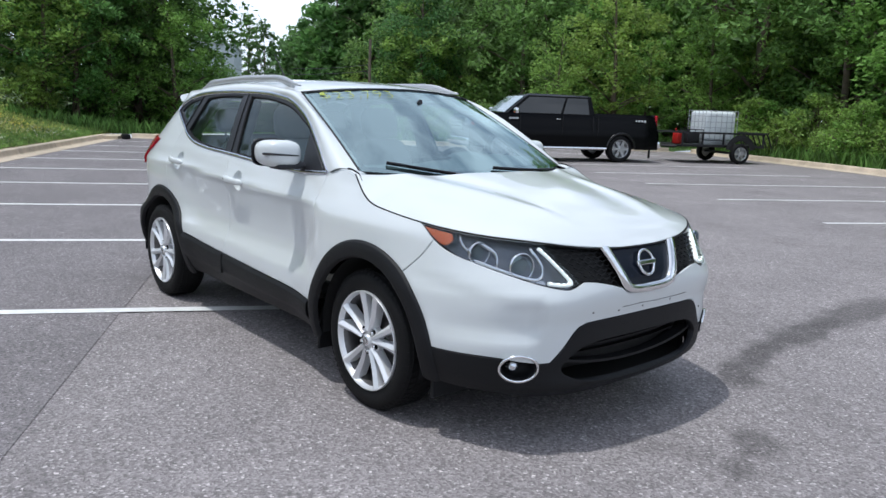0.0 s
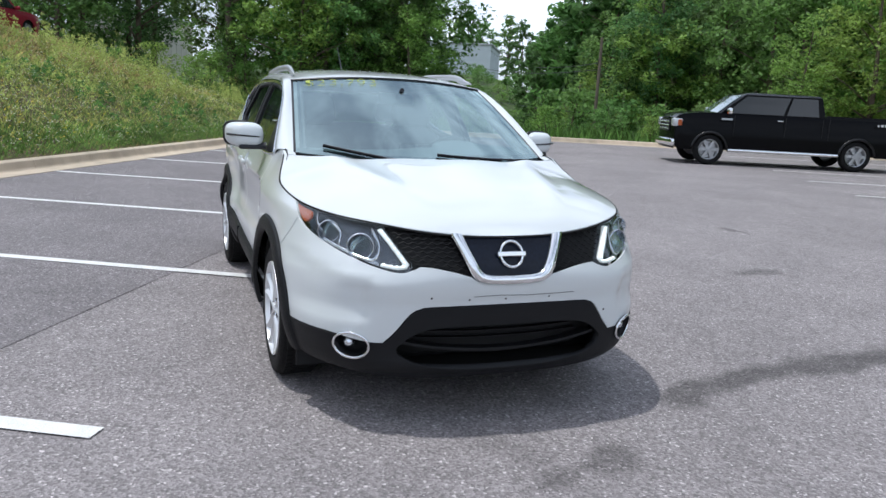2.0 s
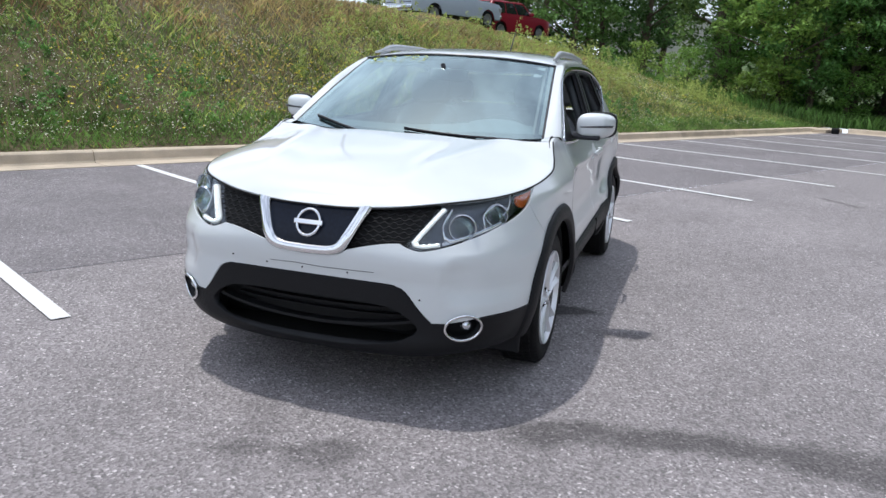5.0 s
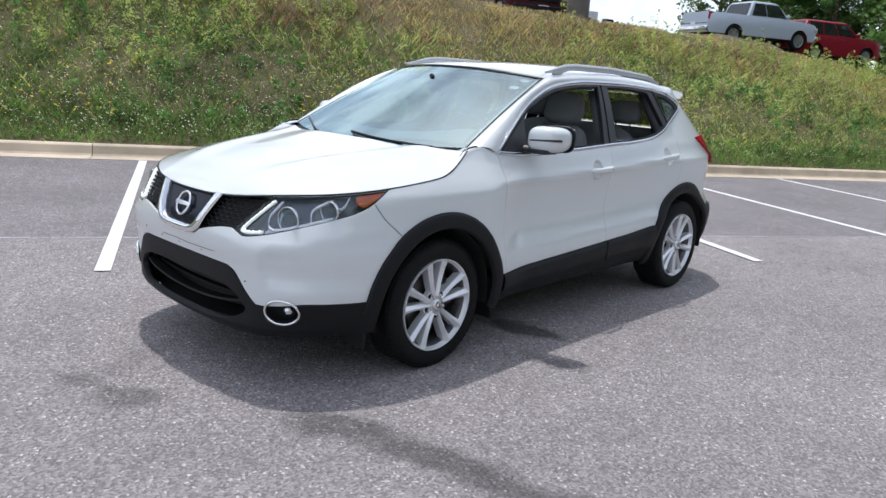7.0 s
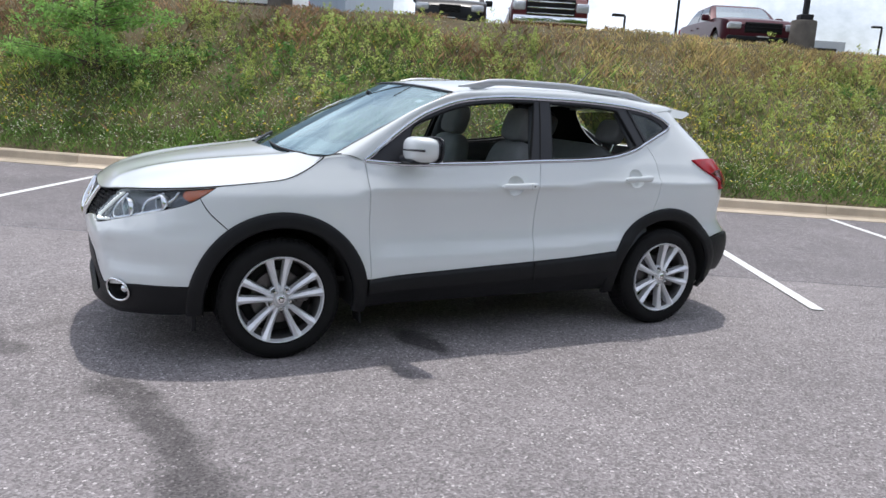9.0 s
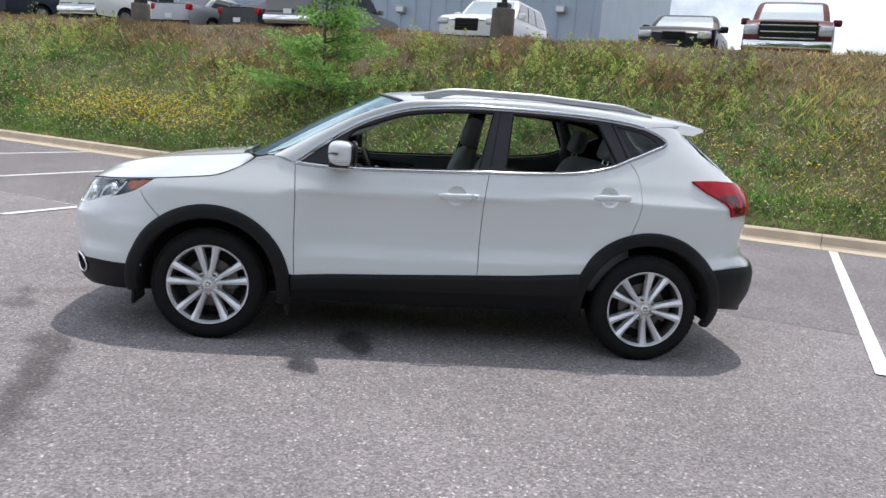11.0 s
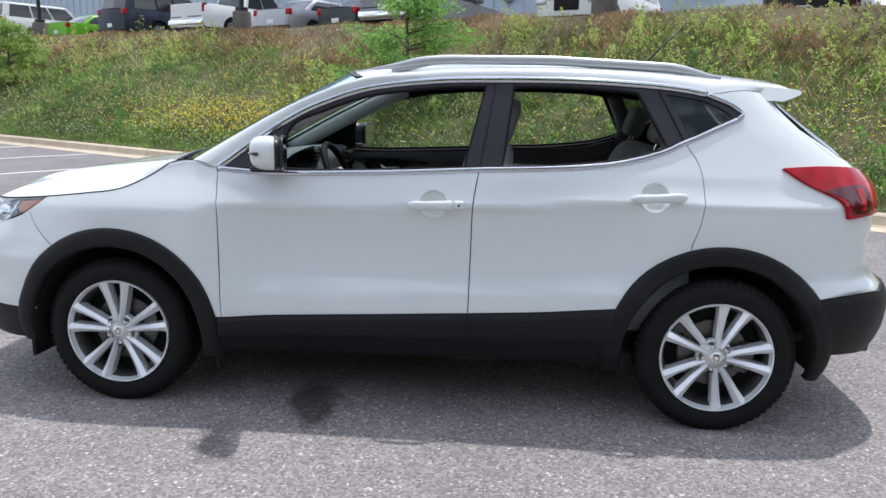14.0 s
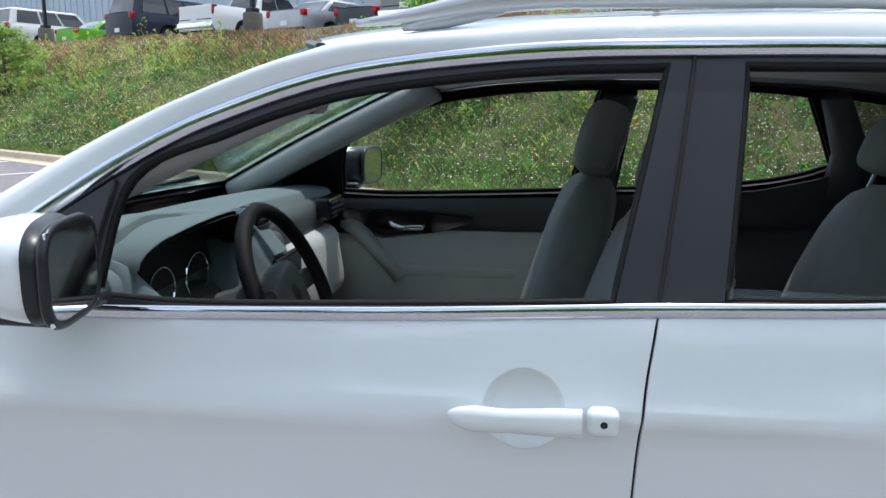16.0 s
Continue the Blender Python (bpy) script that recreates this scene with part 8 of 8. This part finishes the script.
vehicle("sedan", "black car far down the upper lot", "car", on_top(36.6, 19.0, -90), car_paint("far_black_paint", (0.02, 0.02, 0.022)), **SEDAN)

GALV = material("galvanised_steel", (0.5, 0.52, 0.54), 0.4, 0.7, vary=0.1)

# the black pickup and its trailer on the lower lot
truck = vehicle("pickup_truck", "black crew-cab pickup truck with chrome steps and mirrors", "truck", standing(-20.1, -8.12, 0.0, -85), material("black_truck_paint", (0.0028, 0.003, 0.0038), 0.16, vary=0.02, coat=0.0, spec=0.12), L=6.2, Wd=2.0, H=1.99, wb=3.93, front=0.9, belt=1.38, hood=1.40, cowl=2.0, roof_f=1.25, roof_r=-0.80, deck_x=-0.98,
                deck_z=1.46, tyre=0.42, bed=True, window_split=(0.19,), grille=(0.55, 0.62, 0.5), step_bar=True, glass=SKY_GLASS, front_axle=0.95, group="truck and trailer")
for s in (-1, 1):
    for k, wd in enumerate((0.07, 0.06, 0.07, 0.04)):
        part("bed_badge", box_bm((wd, 0.008, 0.06), (-2.55 + 0.1 * k, s * 0.985, 1.27), 0.004), WHITE_PLASTIC, truck)
    for ax in (2.15, -1.78):
        part("arch_lip", tube_bm([(ax - 0.475 * math.cos(t), s * 0.985, 0.405 + 0.475 * math.sin(t)) for t in np.linspace(0.1, math.pi - 0.1, 20)], 0.04, 6, flat=1.0, up=(0, 1, 0)), material("arch_black", (0.006, 0.006, 0.007), 0.3) if ax > 0 and s < 0 else bpy.data.materials["arch_black"], truck, smooth=True)
    for x, z0, z1 in ((1.55, 0.5, 1.36), (0.19, 0.5, 1.36), (-0.80, 0.85, 1.36), (-0.97, 0.45, 1.45)):
        part("door_seam", box_bm((0.012, 0.01, z1 - z0), (x, s * 0.992, (z0 + z1) / 2), 0.0), DARK, truck)
    part("fender_badge", box_bm((0.3, 0.008, 0.05), (1.75, s * 0.985, 1.25), 0.004), GALV, truck)
    part("lamp_amber", box_bm((0.1, 0.03, 0.16), (2.98, s * 0.93, 1.1), 0.01), AMBER, truck)
    part("mirror_lamp", box_bm((0.10, 0.06, 0.05), (1.74, s * 1.075, 1.42), 0.01), AMBER, truck)
STEEL_BLACK = material("black_steel", (0.018, 0.018, 0.02), 0.5, 0.2, vary=0.15, scale=10)
TANK_WHITE = material("milky_tank_plastic", (0.78, 0.82, 0.82), 0.45, vary=0.06, scale=3)
RED_PLASTIC = material("red_can_plastic", (0.5, 0.02, 0.015), 0.4, vary=0.05)
TRAILER_Z = 0.55
tr = thing("utility_trailer", "black steel utility trailer hitched behind a pickup", "trailer", standing(-20.75, -13.75, 0.0, -88), "truck and trailer")
part("deck", box_bm((3.0, 1.75, 0.06), (0, 0, TRAILER_Z), 0.0), STEEL_BLACK, tr)
for s in (-1, 1):
    part("side_rail", box_bm((3.0, 0.06, 0.06), (0, s * 0.87, TRAILER_Z + 0.42), 0.01), STEEL_BLACK, tr)
    part("side_rail", box_bm((3.0, 0.06, 0.06), (0, s * 0.87, TRAILER_Z + 0.02), 0.01), STEEL_BLACK, tr)
    for x in (-1.47, -0.75, 0, 0.75, 1.47):
        part("post", box_bm((0.05, 0.05, 0.42), (x, s * 0.87, TRAILER_Z + 0.21), 0.008), STEEL_BLACK, tr)
    bm = bmesh.new()
    tube_bm([(-0.55 + 0.44 * math.cos(t), s * 1.02, 0.42 + 0.42 * math.sin(t)) for t in np.linspace(0.1, math.pi - 0.1, 14)], 0.1, 4, bm, flat=0.12, up=(0, 1, 0))
    part("mudguard", bm, STEEL_BLACK, tr)
    wh = new("wheel")
    wh.parent = tr
    wh.matrix_local = Matrix.Translation((-0.55, s * 1.06, 0.33)) @ Matrix.Rotation(0 if s > 0 else math.pi, 4, 'Z') @ Matrix.Scale(0.33 / 0.36, 4)
    for nm, me in (("tyre", FAR_TYRE), ("rim", FAR_RIM)):
        o = new(nm, me)
        o.parent = wh
    part("tongue", tube_bm([(1.5, s * 0.6, TRAILER_Z - 0.02), (2.5, 0.0, TRAILER_Z - 0.03)], 0.045, 6), STEEL_BLACK, tr)
part("front_rail", box_bm((0.06, 1.75, 0.06), (1.48, 0, TRAILER_Z + 0.42), 0.01), STEEL_BLACK, tr)
for k in range(7):
    part("gate_bar", box_bm((0.04, 0.03, 0.5), (-1.75 - 0.0, -0.8 + k * 0.266, TRAILER_Z + 0.2), 0.004, rot=Euler((0, radians(25), 0)).to_matrix()), STEEL_BLACK, tr)
part("gate_frame", box_bm((0.05, 1.7, 0.05), (-1.66, 0, TRAILER_Z + 0.44), 0.006), STEEL_BLACK, tr)
part("axle", box_bm((0.08, 2.0, 0.08), (-0.55, 0, 0.33), 0.0), STEEL_BLACK, tr)
part("tongue_jack", tube_bm([(2.2, 0.12, 0.08), (2.2, 0.12, 0.9)], 0.035, 8), STEEL_BLACK, tr)
tank = thing("liquid_tank", "white plastic bulk tank in a metal cage on a trailer", "tank", standing(-20.75, -13.85, TRAILER_Z + 0.03, -88), "truck and trailer")
part("tank_body", box_bm((1.12, 0.94, 0.92), (0, 0, 0.62), 0.09, 4), TANK_WHITE, tank, smooth=True, angle=40)
part("pallet", box_bm((1.18, 1.0, 0.13), (0, 0, 0.075), 0.01), GALV, tank)
for z in np.linspace(0.2, 1.1, 6):
    part("cage_hoop", tube_bm([(x, y, z) for x, y in ((-0.59, -0.5), (0.59, -0.5), (0.59, 0.5), (-0.59, 0.5))], 0.011, 6, closed=True), GALV, tank)
for x in np.linspace(-0.59, 0.59, 7):
    for y in (-0.505, 0.505):
        part("cage_bar", tube_bm([(x, y, 0.12), (x, y, 1.12)], 0.01, 6), GALV, tank)
for y in np.linspace(-0.34, 0.34, 4):
    for x in (-0.595, 0.595):
        part("cage_bar", tube_bm([(x, y, 0.12), (x, y, 1.12)], 0.01, 6), GALV, tank)
part("lid", lathe_bm([(0.0005, 1.15), (0.09, 1.15), (0.1, 1.08)], 20, axis='Z'), GRILLE_BLACK, tank)
can = thing("fuel_can", "red plastic fuel can on the trailer", "can", standing(-20.6, -12.55, TRAILER_Z + 0.03, -60), "truck and trailer")
part("can_body", box_bm((0.3, 0.24, 0.38), (0, 0, 0.19), 0.05, 3), RED_PLASTIC, can, smooth=True, angle=40)
part("spout", tube_bm([(0.08, 0, 0.36), (0.14, 0, 0.5)], 0.025, 8), RED_PLASTIC, can)
pump = thing("water_pump", "dark portable engine pump on the trailer", "pump", standing(-20.5, -12.98, TRAILER_Z + 0.03, -90), "truck and trailer")
part("engine_block", box_bm((0.4, 0.4, 0.36), (0, 0, 0.22), 0.04, 3), STEEL_BLACK, pump, smooth=True, angle=40)
part("pump_frame", tube_bm([(-0.28, -0.25, 0.03), (-0.28, -0.25, 0.48), (0.28, -0.25, 0.48), (0.28, -0.25, 0.03)], 0.018, 8), STEEL_BLACK, pump)
part("pump_frame", tube_bm([(-0.28, 0.25, 0.03), (-0.28, 0.25, 0.48), (0.28, 0.25, 0.48), (0.28, 0.25, 0.03)], 0.018, 8), STEEL_BLACK, pump)


# ---- buildings and lamp posts on the upper lot ----
RIB_BLUE = material("blue_grey_metal_siding", (0.40, 0.47, 0.56), 0.5, 0.1, vary=0.06, scale=1.2)
RIB_WHITE = material("white_metal_siding", (0.66, 0.70, 0.74), 0.5, 0.1, vary=0.05, scale=1.0)
BEIGE = material("beige_metal_siding", (0.5, 0.48, 0.42), 0.6, vary=0.06, scale=1.0)
ROOF_GREY = material("grey_metal_roof", (0.4, 0.42, 0.44), 0.5, 0.2, vary=0.06)
POLE_BLACK = material("dark_bronze_pole", (0.02, 0.02, 0.022), 0.5, 0.3, vary=0.05)
POLE_BASE = material("pole_base_concrete", (0.13, 0.115, 0.10), 0.9, vary=0.3, scale=4, bump=0.5, bump_scale=30)


def shed(name, label, a0, a1, c0, c1, z0, height, mat, rib=0.6, windows=(), lamps=()):
    """A ribbed metal building, standing along the plan's axes."""
    root = thing(name, label, "building", standing((a0 + a1) / 2, (c0 + c1) / 2, z0, 0))
    la, lc = a1 - a0, c1 - c0
    for nm, sx_, sy_, px_, py_ in (("wall", la, 0.2, 0, lc / 2 - 0.1), ("wall", la, 0.2, 0, -lc / 2 + 0.1), ("wall", 0.2, lc - 0.4, la / 2 - 0.1, 0), ("wall", 0.2, lc - 0.4, -la / 2 + 0.1, 0)):
        wall = part(nm, box_bm((sx_, sy_, height), (px_, py_, height / 2), 0.0), mat, root)
        if sx_ > sy_ and py_ > 0:
            first = None
            for k in range(int(sx_ / rib)):
                at_ = Matrix.Translation((-sx_ / 2 + (k + 0.5) * rib, py_ + 0.12, height / 2 + 0.15))
                if first is None:
                    first = part("rib", box_bm((0.05, 0.04, height - 0.3)), mat, wall)
                    first.matrix_local = at_
                else:
                    o = new("rib", first.data)
                    o.parent = wall
                    o.matrix_local = at_
    bm = box_bm((la + 0.5, lc + 0.5, 0.25), (0, 0, height + 0.125), 0.05)
    part("roof", bm, ROOF_GREY, root)
    for x, z in windows:
        wv = part("window", box_bm((1.3, 0.1, 0.9), (x, lc / 2 + 0.05, z), 0.02), ROOF_GREY, root)
        part("pane", box_bm((1.1, 0.04, 0.7), (x, lc / 2 + 0.1, z), 0.0), CAR_GLASS, wv)
    for x, z in lamps:
        lm = part("wall_lamp", box_bm((0.42, 0.3, 0.3), (x, lc / 2 + 0.17, z), 0.04), GALV, root)
        part("lamp_glass", box_bm((0.32, 0.03, 0.2), (x, lc / 2 + 0.335, z - 0.02), 0.0), WHITE_PLASTIC, lm)
    return root


# walls face the lot on the side of smaller c, which is +y of the shed's frame
shed("metal_building", "blue-grey ribbed metal building behind the parked cars", 3.0, 64, 27, 45, 3.3, 7.5, RIB_BLUE, 0.75, windows=[(-5.5, 3.9), (8, 3.9)], lamps=[(12.3 - 33.5, 2.6), (4.7 - 33.5, 2.75), (22 - 33.5, 2.7)])
shed("metal_building", "long white metal building further off", 40, 75, 60, 80, 3.3, 6.0, RIB_WHITE, 1.2)
shed("warehouse", "white metal warehouse across the valley", -128, -110, 7.5, 16.5, 4.6, 4.6, RIB_WHITE, 1.0)
shed("warehouse", "beige metal building behind the trees", -72, -60, 34.5, 40, 1.2, 6.2, BEIGE, 1.0)


def lamp_post(a, c, h, label, base=True):
    z = float(land_z(np.array([a]), np.array([c]))[0])
    root = thing("lamp_post", label, "lamp post", standing(a, c, z - 0.02, 0), "lamp posts")
    if base:
        part("concrete_base", lathe_bm([(0.0005, 0.78), (0.27, 0.78), (0.29, 0.75), (0.3, 0.0)], 24, axis='Z'), POLE_BASE, root, "stained concrete footing", smooth=True, angle=40)
        part("base_collar", box_bm((0.3, 0.3, 0.14), (0, 0, 0.85), 0.02), POLE_BLACK, root)
    part("pole", box_bm((0.12, 0.12, h), (0, 0, h / 2 + 0.7 * base), 0.015), POLE_BLACK, root)
    part("lamp_head", box_bm((0.7, 0.35, 0.14), (0.4, 0, h + 0.7 * base), 0.03), POLE_BLACK, root)


for a_, c_ in ((2.2, 13.2), (14.9, 13.8), (27.8, 14.3), (-10.4, 13.3)):
    lamp_post(a_, c_, 7.0, "dark square lamp post on a round concrete footing")
for a_, c_, top_ in ((-11.0, 40.2, 6.8), (-33.5, 56.0, 8.9), (-28.9, 43.1, 5.9), (-13.4, 37.8, 9.6)):
    lamp_post(a_, c_, top_ - float(land_z(np.array([a_]), np.array([c_]))[0]), "distant dark lamp post", False)
sign = thing("sign_panel", "low white sign panel with dark lettering bars", "sign", standing(-12.6, 17.6, float(land_z(np.array([-12.6]), np.array([17.6]))[0]), 0))
part("board", box_bm((1.6, 0.1, 0.9), (0, 0, 0.55), 0.02), RIB_WHITE, sign)
part("lettering_bar", box_bm((1.1, 0.02, 0.12), (0, 0.06, 0.72), 0.0), TRIM_BLACK, sign)
corner = part("kerb", box_bm((1.5, 0.62, 0.13), (0, 0, 0), 0.02), CONCRETE)
corner.matrix_world = standing(-26.7, 6.12, 0.058)
tagged(corner, "concrete kerb turning the corner of the lot", "kerb", kind="structure")
drain = thing("road_cone_base", "dark rubber block lying at the kerb", "rubber block", standing(-26.2, 5.6, 0.01, 20))
part("block", box_bm((0.5, 0.25, 0.18), (0, 0, 0.09), 0.05, 3), RUBBER, drain, smooth=True, angle=40)

# ---- a service pole in the hollow with wires to the far warehouse ----
POLE_WOOD = material("weathered_pole_wood", (0.16, 0.13, 0.10), 0.9, vary=0.25, scale=5, bump=0.5, bump_scale=30)
zp = float(land_z(np.array([-34.5]), np.array([-3.8]))[0])
post = thing("utility_pole", "thin weathered wooden pole in the hollow beyond the kerb", "utility pole", Matrix.Translation(plan(-34.5, -3.8, zp - 0.1)))
part("pole", tube_bm([(0, 0, 0), (0.03, 0.02, 5.4)], [0.09, 0.065], 10), POLE_WOOD, post, smooth=True, angle=50)
for z0, (a_, c_, z1), sag in ((3.5 - zp, (-108.0, 7.4, 8.4), 1.0), (3.2 - zp, (-104.0, 13.5, 8.0), 1.2), (1.15 - zp, (-72.0, 9.0, 2.3), 0.25)):
    end = plan(a_, c_, z1) - plan(-34.5, -3.8, zp - 0.1)
    run = [Vector((0, 0, z0)).lerp(end, u) - Vector((0, 0, sag * 4 * u * (1 - u))) for u in np.linspace(0, 1, 14)]
    part("wire", tube_bm(run, 0.016, 5), POLE_BLACK, post, "black overhead wire")
